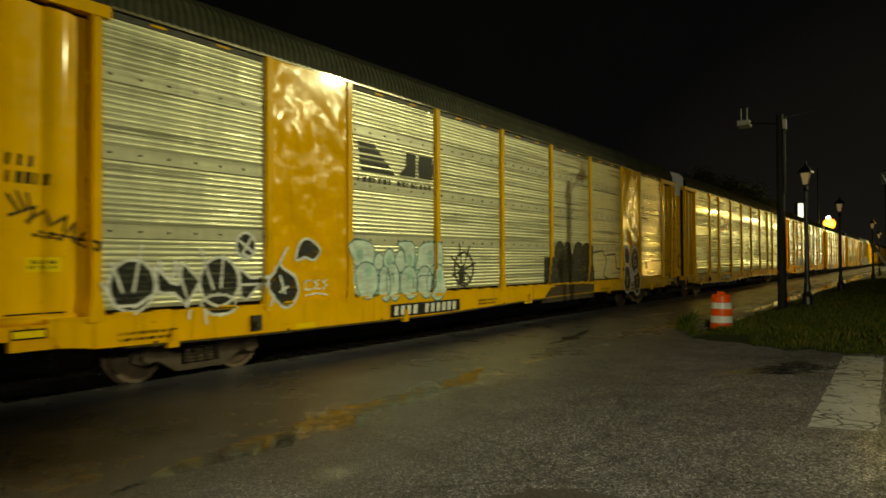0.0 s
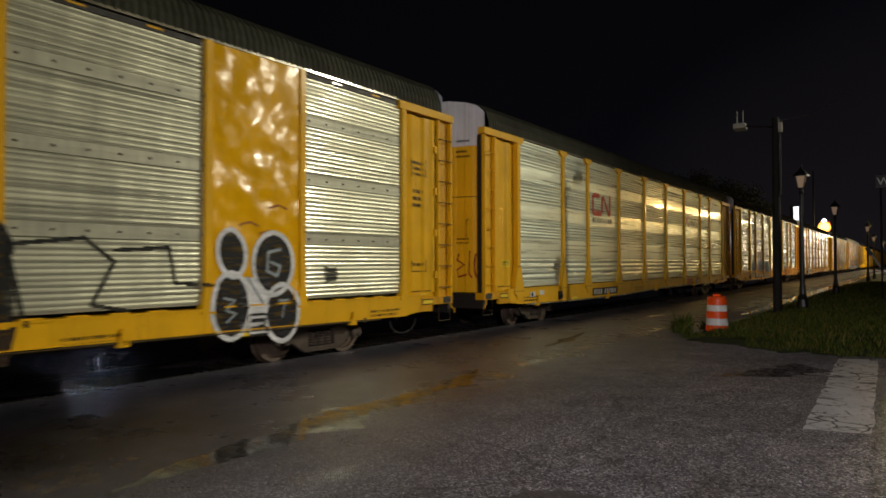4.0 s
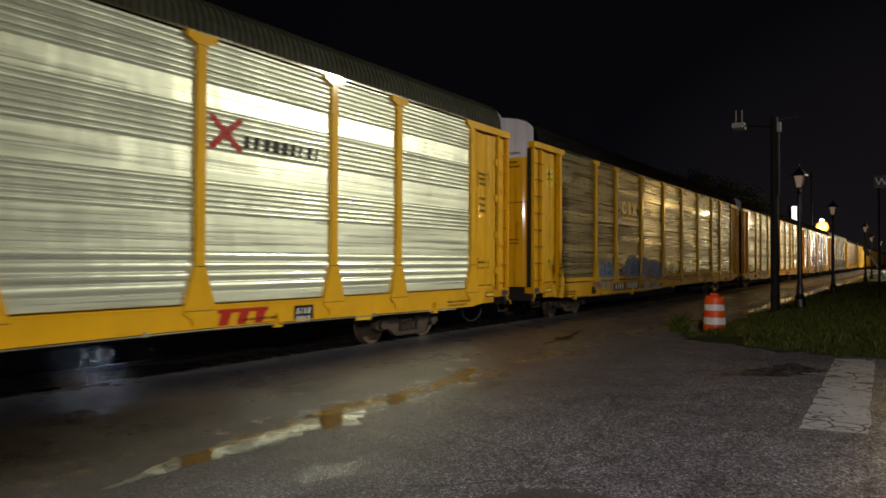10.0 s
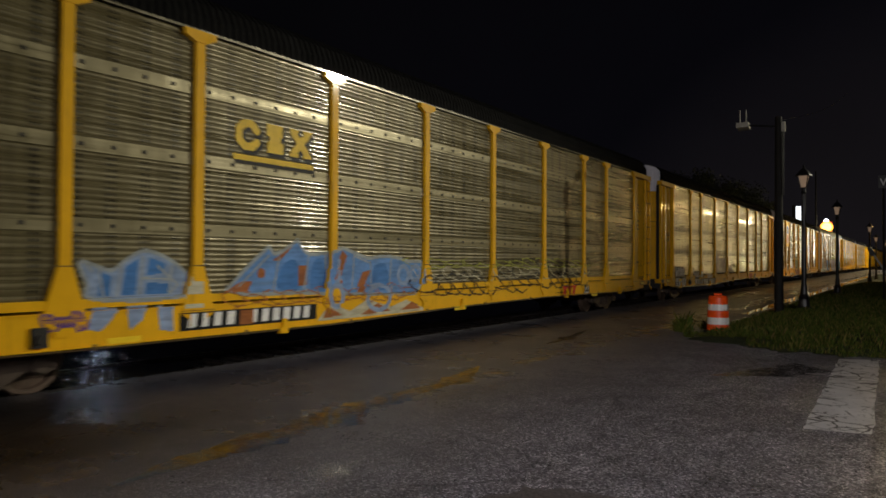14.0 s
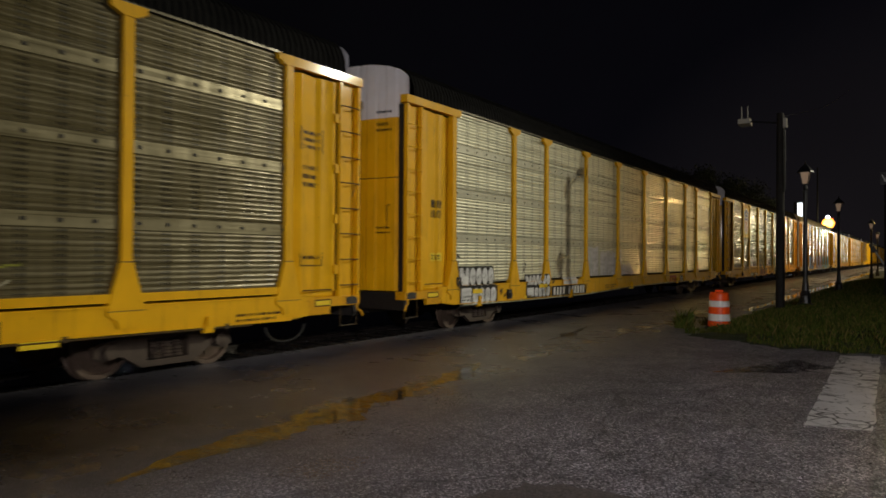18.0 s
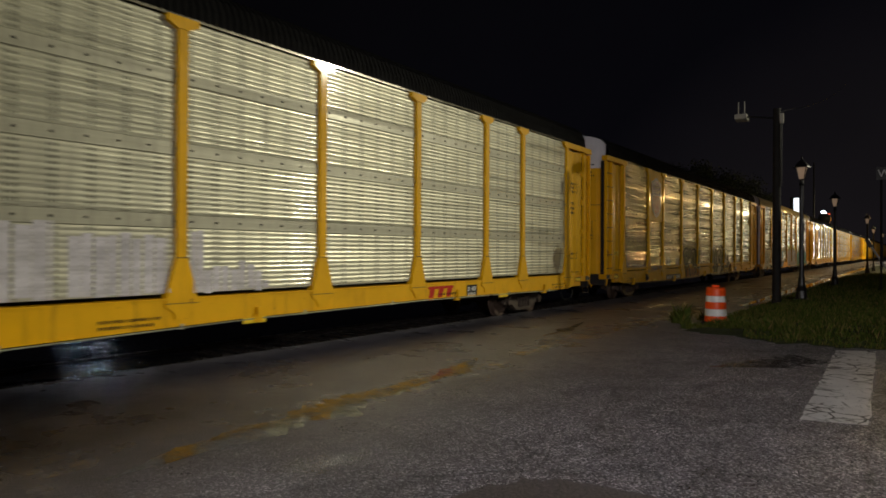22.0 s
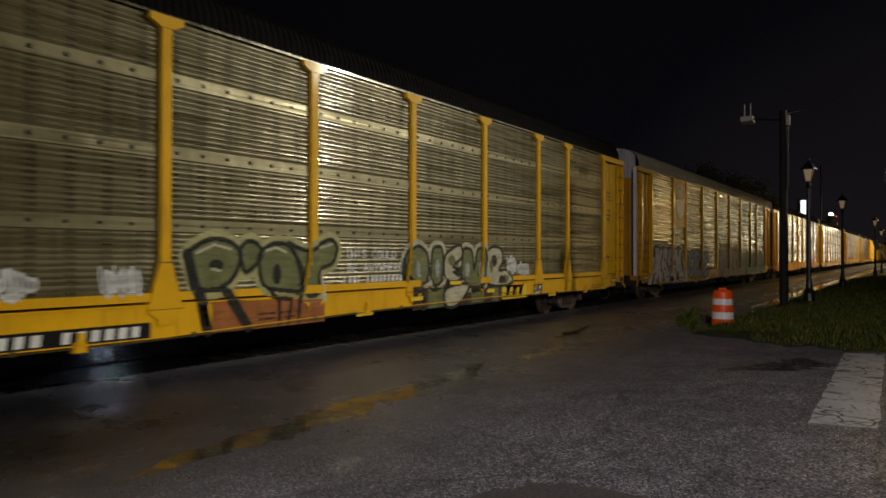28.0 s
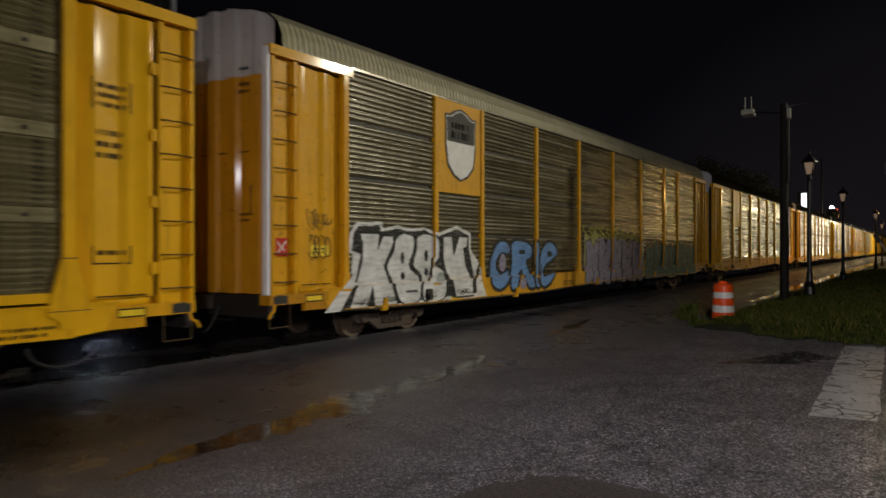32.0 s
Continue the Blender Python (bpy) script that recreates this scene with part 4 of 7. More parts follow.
def sprayed(car, style, plates, polys, mat, layer, name="graffiti", label="", step=0.02):
    """Paint laid on the side of the car: the outlines are filled row by row and follow the ribs, posts and sill."""
    bm = bmesh.new()
    zs = [z for p in polys for _, z in p]
    cuts = sorted([p + s * d for p in POSTS for s in (-1, 1) for d in (0.076, 0.135, 0.2, 0.27)] + [q for k in range(20) for q in (0.64 + 0.0575 * k, CAR_LEN - 0.64 - 0.0575 * k)] + [e for a, b, _ in plates for e in (a, b)])
    lift = 0.005 + 0.0025 * layer
    z = math.floor(min(zs) / step) * step
    while z < max(zs):
        for a, b in spans_at(polys, z + step / 2):
            edges = [a] + [c for c in cuts if a < c < b] + [b]
            for e0, e1 in zip(edges, edges[1:]):
                if e1 - e0 < 0.004:
                    continue
                x = surface_x(style, (e0 + e1) / 2, z + step / 2, plates) + lift
                bm.faces.new([bm.verts.new((x, y, zz)) for y, zz in ((e0, z), (e1, z), (e1, z + step), (e0, z + step))])
        z += step
    if not bm.faces:
        bm.free()
        return None
    return tagged(part(name, bm, mat, car, label), kind="stuff")


# outlines in (y, z)
def ellipse(y, z, ry, rz, n=20, tilt=0.0):
    c, s = math.cos(tilt), math.sin(tilt)
    return [(y + ry * math.cos(a) * c - rz * math.sin(a) * s, z + ry * math.cos(a) * s + rz * math.sin(a) * c) for a in [2 * math.pi * k / n for k in range(n)]]


def rect(y0, z0, y1, z1):
    return [(y0, z0), (y1, z0), (y1, z1), (y0, z1)]


def stroke(pts, w, closed=False):
    out = []
    seq = pts + [pts[0]] if closed else pts
    for (y0, z0), (y1, z1) in zip(seq, seq[1:]):
        d = math.hypot(y1 - y0, z1 - z0) or 1
        ny, nz = -(z1 - z0) / d * w / 2, (y1 - y0) / d * w / 2
        out.append([(y0 + ny, z0 + nz), (y1 + ny, z1 + nz), (y1 - ny, z1 - nz), (y0 - ny, z0 - nz)])
    return out + [ellipse(y, z, w / 2, w / 2, 8) for y, z in pts]


def grown(poly, d):
    """The outline pushed out by d from its middle line."""
    n = len(poly)
    area = sum(poly[i][0] * poly[(i + 1) % n][1] - poly[(i + 1) % n][0] * poly[i][1] for i in range(n))
    sg = 1 if area > 0 else -1
    out = []
    for i in range(n):
        (a0, a1), (b0, b1) = poly[i - 1], poly[(i + 1) % n]
        l = math.hypot(b0 - a0, b1 - a1) or 1
        out.append((poly[i][0] + sg * d * (b1 - a1) / l, poly[i][1] - sg * d * (b0 - a0) / l))
    return out


def blob_letter(y, z, w, h, rng):
    """One swollen sprayed shape: a wobbling rounded block."""
    n = 28
    pts = []
    ph, amp = rng.uniform(0, 6), rng.uniform(0.08, 0.16)
    for k in range(n):
        a = 2 * math.pi * k / n
        e = 0.55
        cy, cz = math.copysign(abs(math.cos(a)) ** e, math.cos(a)), math.copysign(abs(math.sin(a)) ** e, math.sin(a))
        r = 1 + amp * math.sin(3 * a + ph) + 0.06 * math.sin(5 * a + 2 * ph)
        pts.append((y + w / 2 * cy * r, z + h / 2 * cz * r))
    return pts


def spiky_letter(y, z, w, h, rng):
    """One angular sprayed block: slanted sides, pointed feet and crowns."""
    j = lambda q: rng.uniform(-q, q)
    a, b, lo, hi = y - w / 2, y + w / 2, z - h / 2, z + h / 2
    body = [(a + j(0.05) * w, lo), (a + w * 0.30, lo + j(0.05)), (a + w * 0.42, lo + h * rng.uniform(0.10, 0.22)), (a + w * 0.56, lo + j(0.04)), (b + j(0.06) * w, lo - 0.02),
            (b - w * 0.06, lo + h * 0.35), (b + j(0.05) * w, lo + h * 0.62), (b + w * 0.05, hi - h * 0.08), (b - w * 0.28, hi + j(0.05)), (b - w * 0.42, hi - h * rng.uniform(0.10, 0.24)), (a + w * 0.30, hi + j(0.05)), (a - w * 0.03, hi - 0.02),
            (a + w * 0.05, lo + h * 0.6), (a - w * 0.02, lo + h * 0.3)]
    return [[(py + 0.10 * (pz - z), pz) for py, pz in body]]


def graffiti_word(car, style, plates, y0, y1, z0, z1, n, fill, line, seed, halo=None, spiky=False, lines=True, w_line=0.07, label=""):
    rng = random.Random(seed)
    w = (y1 - y0) / n
    letters = []
    for k in range(n):
        h = (z1 - z0) * rng.uniform(0.85, 1.02)
        cy, cz = y0 + (k + 0.5) * w, z0 + h / 2 + rng.uniform(-0.04, 0.06)
        letters += spiky_letter(cy, cz, w * 0.98, h, rng) if spiky else [blob_letter(cy, cz, w * 1.05, h, rng)]
    if halo:
        sprayed(car, style, plates, [grown(p, w_line + 0.05) for p in letters], SPRAY[halo], 0, label="%s sprayed halo" % halo)
    sprayed(car, style, plates, [grown(p, w_line) for p in letters], SPRAY[line], 1, label=label or "%s sprayed outline" % line)
    sprayed(car, style, plates, letters, SPRAY[fill], 2, label="%s sprayed fill" % fill.replace("_", " "))
    if lines:
        cuts = []
        for k in range(n):
            cy, cz, h = y0 + (k + 0.5) * w, (z0 + z1) / 2, (z1 - z0)
            if k:
                cuts += stroke([(cy - w / 2, z0 + 0.1 * h), (cy - w / 2 + rng.uniform(-0.06, 0.06), cz), (cy - w / 2 + 0.05, z1 - 0.1 * h)], w_line * 0.6)
            kind = rng.randrange(3)
            if kind == 0:
                cuts += stroke([(cy - 0.02, cz + 0.08 * h), (cy + 0.08, cz + 0.25 * h)], w_line * 0.7)
            elif kind == 1:
                cuts += stroke([(cy, z0 + 0.05 * h), (cy + 0.03, cz - 0.1 * h)], w_line * 0.7)
            else:
                cuts += stroke([(cy - 0.1 * w, cz), (cy + 0.16 * w, cz + 0.02)], w_line * 0.6)
        sprayed(car, style, plates, cuts, SPRAY[line], 3, label="%s sprayed inner lines" % line)


def rounded(pts, n=5):
    """A smooth closed line through the points."""
    out, m = [], len(pts)
    for i in range(m):
        p0, p1, p2, p3 = pts[i - 1], pts[i], pts[(i + 1) % m], pts[(i + 2) % m]
        for k in range(n):
            t = k / n
            out.append(tuple(0.5 * (2 * b + (c - a) * t + (2 * a - 5 * b + 4 * c - d) * t * t + (3 * b - a - 3 * c + d) * t ** 3) for a, b, c, d in zip(p0, p1, p2, p3)))
    return out


def swell(car, style, plates, shapes, fill, line, edge=0.05, halo=None, wide=0.12, layer=1):
    """Painted shapes with a drawn edge round each and, where asked, a broad halo behind them all."""
    if halo:
        sprayed(car, style, plates, [q for p in shapes for q in [p] + stroke(p, 2 * wide, True)], SPRAY[halo], layer - 1, label="%s sprayed halo" % halo)
    sprayed(car, style, plates, shapes, SPRAY[fill], layer, label="%s sprayed shapes" % fill.replace("_", " "))
    sprayed(car, style, plates, [q for p in shapes for q in stroke(p, edge, True)], SPRAY[line], layer + 1, label="%s sprayed edges" % line.replace("_", " "))


def lines(car, style, plates, paths, colour, w, layer=3, label=""):
    sprayed(car, style, plates, [q for p in paths for q in stroke(list(p), w)], SPRAY[colour], layer, label=label or "%s sprayed lines" % colour.replace("_", " "))


STROKES = {
    "A": [[(0, 0), (0.5, 1), (1, 0)], [(0.25, 0.4), (0.75, 0.4)]], "B": [[(0, 0), (0, 1), (0.8, 0.9), (0.8, 0.6), (0.1, 0.5), (0.95, 0.4), (0.9, 0.05), (0, 0)]],
    "C": [[(1, 0.85), (0.6, 1), (0.15, 0.85), (0, 0.5), (0.15, 0.12), (0.6, 0), (1, 0.15)]], "D": [[(0, 0), (0, 1), (0.6, 0.95), (1, 0.5), (0.6, 0.05), (0, 0)]],
    "E": [[(0.9, 1), (0.1, 0.97), (0, 0.5), (0.1, 0.03), (0.95, 0)], [(0.05, 0.52), (0.75, 0.55)]], "H": [[(0, 0), (0, 1)], [(1, 0), (1, 1)], [(0, 0.5), (1, 0.5)]],
    "I": [[(0.5, 0), (0.5, 1)]], "L": [[(0, 1), (0, 0), (0.9, 0)]], "M": [[(0, 0), (0.1, 1), (0.5, 0.35), (0.9, 1), (1, 0)]], "N": [[(0, 0), (0.05, 1), (0.95, 0), (1, 1)]],
    "O": [[(0.5, 1), (0.1, 0.8), (0, 0.5), (0.1, 0.15), (0.5, 0), (0.9, 0.15), (1, 0.5), (0.9, 0.8), (0.5, 1)]], "P": [[(0.1, 0), (0.1, 1), (0.9, 0.9), (0.9, 0.55), (0.1, 0.45)]],
    "R": [[(0, 0), (0.05, 1), (0.85, 0.9), (0.85, 0.6), (0.1, 0.5), (1, 0)]], "S": [[(0.95, 0.85), (0.5, 1), (0.1, 0.8), (0.25, 0.55), (0.8, 0.45), (0.95, 0.2), (0.5, 0), (0, 0.15)]],
    "T": [[(0.5, 0), (0.5, 1)], [(0, 1), (1, 1)]], "U": [[(0, 1), (0.05, 0.2), (0.5, 0), (0.95, 0.2), (1, 1)]], "V": [[(0, 1), (0.45, 0), (1, 1)]],
    "W": [[(0, 1), (0.25, 0), (0.5, 0.7), (0.75, 0), (1, 1)]], "Y": [[(0, 1), (0.5, 0.5), (1, 1)], [(0.5, 0.5), (0.5, 0)]], "n": [[(0, 0), (0.04, 0.75), (0.25, 1), (0.7, 1), (0.95, 0.75), (1, 0)]], " ": []}


def strokes_of(word, y0, y1, z0, z1, w, seed=0, jump=0.0, fill=0.78):
    """The word as bars of width w; letters fill their share of the span and jump up and down a little."""
    rng = random.Random(seed)
    step = (y1 - y0) / len(word)
    out = []
    for k, c in enumerate(word):
        a, b, d = y0 + k * step + w * 0.3, step * fill - w * 0.3, rng.uniform(-jump, jump)
        lean = rng.uniform(-0.5, 0.9) * jump
        for line in STROKES[c]:
            out += stroke([(a + b * u + lean * v, z0 + w / 2 + d + (z1 - z0 - w) * v) for u, v in line], w)
    return out


def fat_letters(car, style, plates, word, y0, y1, z0, z1, fill, line, seed, w=0.2, edge=0.055, halo=None, jump=0.06, shade=None, layer=1):
    """Swollen sprayed letters: halo, outline and fill laid over one another."""
    if halo:
        sprayed(car, style, plates, strokes_of(word, y0, y1, z0, z1, w + 2 * edge + 0.12, seed, jump), SPRAY[halo], layer - 1, label="%s sprayed halo" % halo)
    sprayed(car, style, plates, strokes_of(word, y0, y1, z0, z1, w + 2 * edge, seed, jump), SPRAY[line], layer, label="%s sprayed outline of letters" % line)
    sprayed(car, style, plates, strokes_of(word, y0, y1, z0 + edge, z1 - edge, w, seed, jump), SPRAY[fill], layer + 1, label="%s sprayed letters" % fill.replace("_", " "))
    if shade:
        sprayed(car, style, plates, strokes_of(word, y0 + 0.02, y1 + 0.02, z0 + edge + 0.05, z1 - edge - 0.05, w * 0.16, seed, jump), SPRAY[shade], layer + 2, label="%s sprayed shine" % shade)


def scribble(car, style, plates, y0, y1, z0, z1, colour, seed, n=14, w=0.03, label=""):
    rng = random.Random(seed)
    polys, line = [], []
    pitch = (y1 - y0) / n
    tall, turn = rng.uniform(0.5, 1.0), rng.uniform(0, 6)
    for k in range(n * 7):
        u = k / (n * 7)
        a = 2 * math.pi * k / 7 + turn
        if k % 7 == 0:
            tall = rng.uniform(0.35, 1.0)
            if rng.random() < 0.22 and len(line) > 3:
                polys += stroke(line, w * rng.uniform(0.75, 1.15))
                line = []
        line.append((y0 + (y1 - y0) * u + 0.8 * pitch * math.cos(a + 0.6 * tall), (z0 + z1) / 2 + (z1 - z0) * 0.5 * tall * math.sin(a)))
    if len(line) > 1:
        polys += stroke(line, w)
    sprayed(car, style, plates, polys, SPRAY[colour], 4, label=label or "%s sprayed tag" % colour)


def bar_text(car, style, plates, y0, y1, z0, z1, n, mat, name="lettering", gap=None, seed=1, label=""):
    """Unreadable writing as a row of upright bars."""
    rng = random.Random(seed)
    w = (y1 - y0) / n
    polys = []
    for k in range(n):
        if gap is not None and k == gap:
            continue
        a = y0 + k * w
        slant = 0.12 * (z1 - z0)
        wide = w * rng.choice((0.30, 0.52, 0.66) if label != "white marks" else (0.58, 0.66, 0.62))
        polys.append([(a, z0), (a + wide, z0), (a + wide + slant, z1), (a + slant, z1)])
    sprayed(car, style, plates, polys, mat, 2, name, label, step=min(0.02, (z1 - z0) / 6))


def number_plate(car, style, y0, y1, z0=0.66, z1=0.90, seed=2):
    sprayed(car, style, [], [rect(y0, z0, y1, z1)], BLACK_PAINT, 1, "number_panel", "black panel with white reporting marks")
    m = 0.035
    bar_text(car, style, [], y0 + 0.12, y1 - 0.1, z0 + m, z1 - m, 11, WHITE_PAINT, "lettering", 4, seed, "white marks")


def build_car(style, plates=(), label="", extras=None):
    """plates: (first y, last y, lowest z) of bays closed by yellow sheet."""
    st = STYLES[style]
    ye = st["yellow"]
    car = thing("auto_carrier_car", (TRACK, 0, 0), label, "rail car", "cars of the train")
    child("underframe", shared("under", "underframe", under_mesh, BLACK_STEEL), car, "black steel underframe")
    child("deck", shared("deck", "deck", deck_mesh, BLACK_STEEL), car, "dark upper vehicle decks")
    child("roof", shared(("roof", st["roof"].name), "roof", roof_mesh, st["roof"]), car, "dull ribbed metal roof")
    pale_pipe = style in ("clean", "pale")
    child("pipe", shared(("pipe", pale_pipe), "pipe", pipe_mesh, GALV if pale_pipe else GREASY), car, "thin pipe under the sill")
    for side in (0, 180):
        at = (0, CAR_LEN, 0) if side else (0, 0, 0)
        child("side_sill", shared(("sill", ye.name), "side_sill", sill_mesh, ye), car, "yellow steel side sill", at, side)
        child("eave_rail", shared("eave", "eave_rail", lambda bm: box(bm, 1.46, 1.545, 1.98, CAR_LEN - 1.98, EAVE - 0.005, EAVE + 0.035), SCREEN_DARK), car, "galvanised eave rail", at, side)
        for p in POSTS:
            me = shared(("post", ye.name, st["cap"]), "post", lambda bm: (post_mesh if st["cap"] else slim_post)(bm, st["cap"]), ye)
            child("post", me, car, "", (0, CAR_LEN - p if side else p, 0), side)
            if st["cap"] and not side:
                me = shared("post_seam", "post_seam", lambda bm: (box(bm, 1.56, SIDE + 0.006, -0.088, 0.088, 1.618, 1.632), box(bm, 1.56, SIDE + 0.006, -0.265, 0.265, 0.978, 0.988)), BLACK_STEEL)
                child("post_seam", me, car, "dark weld seam across the post foot", (0, p, 0))
        for k in range(9):
            a, b = POSTS[k] + 0.06, POSTS[k + 1] - 0.06
            w = round(b - a, 2)
            pl = [q for q in plates if q[0] <= (a + b) / 2 <= q[1]]
            lowest = pl[0][2] if pl else 99
            if side:
                prof = [pt for z0, z1, p in st["rows"] for pt in sheet_points(z0, z1, p)]
                me = shared(("back", style, w), "side_panel", lambda bm: sweep(bm, prof, [0, w]), st["rib"])
                child("side_panel", me, car, "", (0, CAR_LEN - a, 0), 180)
                continue
            for z0, z1, p in st["rows"]:
                if z0 >= lowest:
                    continue
                name = "panel" if p > 0 else "band"
                mat = st["rib"] if p > 0 else st["band"]
                me = shared((name, style, w, z0), name, lambda bm: sweep(bm, sheet_points(z0, z1, p), [0, w]), mat, p > 0)
                child(name, me, car, "", (0, a, 0))
                if p == 0 and style != "clean":
                    bs = 0.045 if style == "dark" else 0.028
                    me = shared(("bolts", w, z0, bs), "bolt_strip", lambda bm: [box(bm, SHEET + 0.004, SHEET + 0.022, y, y + bs, (z0 + z1) / 2 - bs / 2, (z0 + z1) / 2 + bs / 2) for y in [0.12 + 0.43 * q for q in range(int((w - 0.1) / 0.43) + 1)]], BLACK_STEEL)
                    tagged(child("bolt_strip", me, car, "", (0, a, 0)), kind="stuff")
            if style == "dark":
                me = shared(("kick", w, ye.name), "kick_strip", lambda bm: box(bm, 1.50, SIDE - 0.012, 0.04, w - 0.04, 1.095, 1.21), ye)
                child("kick_strip", me, car, "flat yellow strip along the foot of the screen", (0, a, 0))
            if style == "plated":
                me = shared(("dash", ye.name), "foot_block", lambda bm: box(bm, 1.50, SILL + 0.024, -0.13, 0.13, 1.06, 1.085), ye)
                for q in range(int(w / 0.55)):
                    child("foot_block", me, car, "", (0, a + 0.3 + q * 0.55, 0))
            if style == "plated" and not pl:
                # solid black strip in place of the shaded opening
                me = shared(("vent", w), "eave_slot", lambda bm: box(bm, SHEET - 0.01, SHEET + 0.024, 0.06, w - 0.06, EAVE - 0.11, EAVE - 0.03), BLACK_STEEL)
                child("eave_slot", me, car, "black strip put in for the dark open slot under the eave", (0, a, 0))
                me = shared(("slot_bar", ye.name), "slot_bar", lambda bm: box(bm, SHEET, SHEET + 0.03, -0.12, 0.12, EAVE - 0.075, EAVE - 0.045), ye)
                for q in (0.3, 0.7):
                    child("slot_bar", me, car, "", (0, a + q * w, 0))
            if pl:
                me = shared(("plate", style, w, lowest), "plate", lambda bm: (box(bm, 1.49, 1.535, 0, w, max(lowest, 1.06), EAVE - 0.01)), DENTED if style == "plated" else ye)
                child("plate", me, car, "yellow sheet closing the bay", (0, a, 0))
    for flip in (False, True):
        child("end_sill", shared(("esill", ye.name, flip), "end_sill", lambda bm: end_sill(bm, flip), RUSTY if style == "rusty" else YELLOW_OLD), car, "short yellow end sill")
        child("end_sill", shared(("esill", ye.name, not flip), "end_sill", lambda bm: end_sill(bm, not flip), RUSTY if style == "rusty" else YELLOW_OLD), car, "", (0, CAR_LEN, 0), 180)
        child("step", shared(("step", flip), "step", lambda bm: step_mesh(bm, flip), GREASY), car, "grimy bent wire step")
        child("end_beam", shared(("ebeam", flip), "end_beam", lambda bm: box(bm, -1.5, 1.5, *((CAR_LEN - 0.16, CAR_LEN - 0.04) if flip else (0.04, 0.16)), 0.62, 0.98), BLACK_STEEL), car, "black greasy end beam")
        child("end_door", shared(("edoor", ye.name, flip), "end_door", lambda bm: end_door(bm, 1.0, 4.62, False, flip, 0.06 if style == "rusty" else 0.02), RUSTY if style == "rusty" else ye), car, "bowed yellow end door")
        child("door_top", shared(("dtop", flip, style == "rusty"), "door_top", lambda bm: end_door(bm, 4.62, 5.0, True, flip, 0.06 if style == "rusty" else 0.02), st["top"]), car, "grey-white arched top of the end door")
        child("bulkhead", shared(("bulk", ye.name, flip), "bulkhead", lambda bm: bulkhead(bm, flip), ye, True), car, "pressed yellow end panel")
        child("header_beam", shared(("head", ye.name, flip), "header_beam", lambda bm: header_beam(bm, flip), ye), car)
        # the plated car's recessed ladder plate takes the darker yellow
        lad = child("ladder", shared(("ladder", ye.name, flip, style == "plated"), "ladder", lambda bm: ladder_plate(bm, flip), YELLOW_OLD if style == "plated" else ye), car, "yellow end ladder")
        for dy in (0.06, 0.54):
            child("stile", shared(("stile", ye.name, flip), "stile", lambda bm: stile_mesh(bm, flip), ye), lad, "", (0, -dy if flip else dy, 0))
        for k in range(8):
            child("rung", shared(("rung", ye.name, flip, style), "rung", lambda bm: rung_mesh(bm, flip), ye if style in ("clean", "pale") else GREASY), lad, "", (0, 0, 1.2 + 0.46 * k))
        at = (0, CAR_LEN, 0) if flip else (0, 0, 0)
        child("coupler", shared("coupler", "coupler", coupler_mesh, TRUCK_STEEL), car, "rusty knuckle coupler", at, 180 if flip else 0)
        child("air_hose", shared("hose", "air_hose", hose_mesh, RUBBER), car, "black air hose", at, 180 if flip else 0)
        if not flip:
            if style == "rusty":
                child("corner_post", shared("wpost", "corner_post", lambda bm: box(bm, 1.44, 1.545, -0.03, 0.03, 1.0, 4.98), GREY_PAINT), car, "pale grey corner post", (0, 0.0, 0))
            # a black strip darkens the corner where the gap would be in shade
            child("corner_seal", shared("gap_strip", "corner_seal", lambda bm: box(bm, 1.36, 1.475, 0.035, 0.055, 0.98, 4.84), BLACK_STEEL), car, "black strip put in for the dark gap at the car corner")
            child("door_seam", shared("seam", "door_seam", lambda bm: tube(bm, [(x, y - 0.012, 3.36) for x, y in door_points(0.22)], 0.008, 4), BLACK_STEEL), car, "dark seam across the end door")
            for z, w_, n_ in ((4.72, 0.05, 7), (4.46, 0.055, 5), (4.34, 0.05, 7), (2.30, 0.035, 9), (2.20, 0.035, 9)):
                me = shared(("dmark", z), "door_mark", lambda bm: [box(bm, x, x + w_ * 0.6, 0.30 - 0.22 * (1 - (x / 1.5) ** 2) - 0.035, 0.30 - 0.22 * (1 - (x / 1.5) ** 2) - 0.028, z, z + w_) for x in [0.72 + q * w_ * 1.05 for q in range(n_)]], BLACK_PAINT)
                tagged(child("door_mark", me, car, "dark stencilled marks"), kind="stuff")
        at_ = CAR_LEN if flip else 0
        sg = -1 if flip else 1
        # a black plate on the sill paints the dark of its open pocket
        me = shared(("pocket", flip), "sill_pocket", lambda bm: prism(bm, [(at_ + sg * y, z) for y, z in ((0.10, 0.845), (0.40, 0.845), (0.40, 0.975), (0.22, 0.985), (0.10, 0.96))][::sg], 1.535, 1.556), BLACK_STEEL)
        child("sill_pocket", me, car, "black plate put in for the shaded pocket in the end sill")
        me = shared(("hook", flip), "tie_hook", lambda bm: tube(bm, [(1.55, at_ + sg * 0.12, 0.84), (1.56, at_ + sg * 0.10, 0.74), (1.58, at_ + sg * 0.02, 0.70), (1.58, at_ - sg * 0.02, 0.62)], 0.022), YELLOW_OLD)
        child("tie_hook", me, car, "bent yellow lifting hook")
        me = shared(("grab", flip), "grab_iron", lambda bm: tube(bm, [(1.02, at_ + sg * (0.17 + dy), z) for dy, z in ((0.0, 2.30), (-0.09, 2.32), (-0.09, 2.78), (0.0, 2.80))], 0.012), GREASY)
        child("grab_iron", me, car, "thin grab iron on the end door")
        lab_y = sorted((at_ + sg * 0.82, at_ + sg * 1.18))
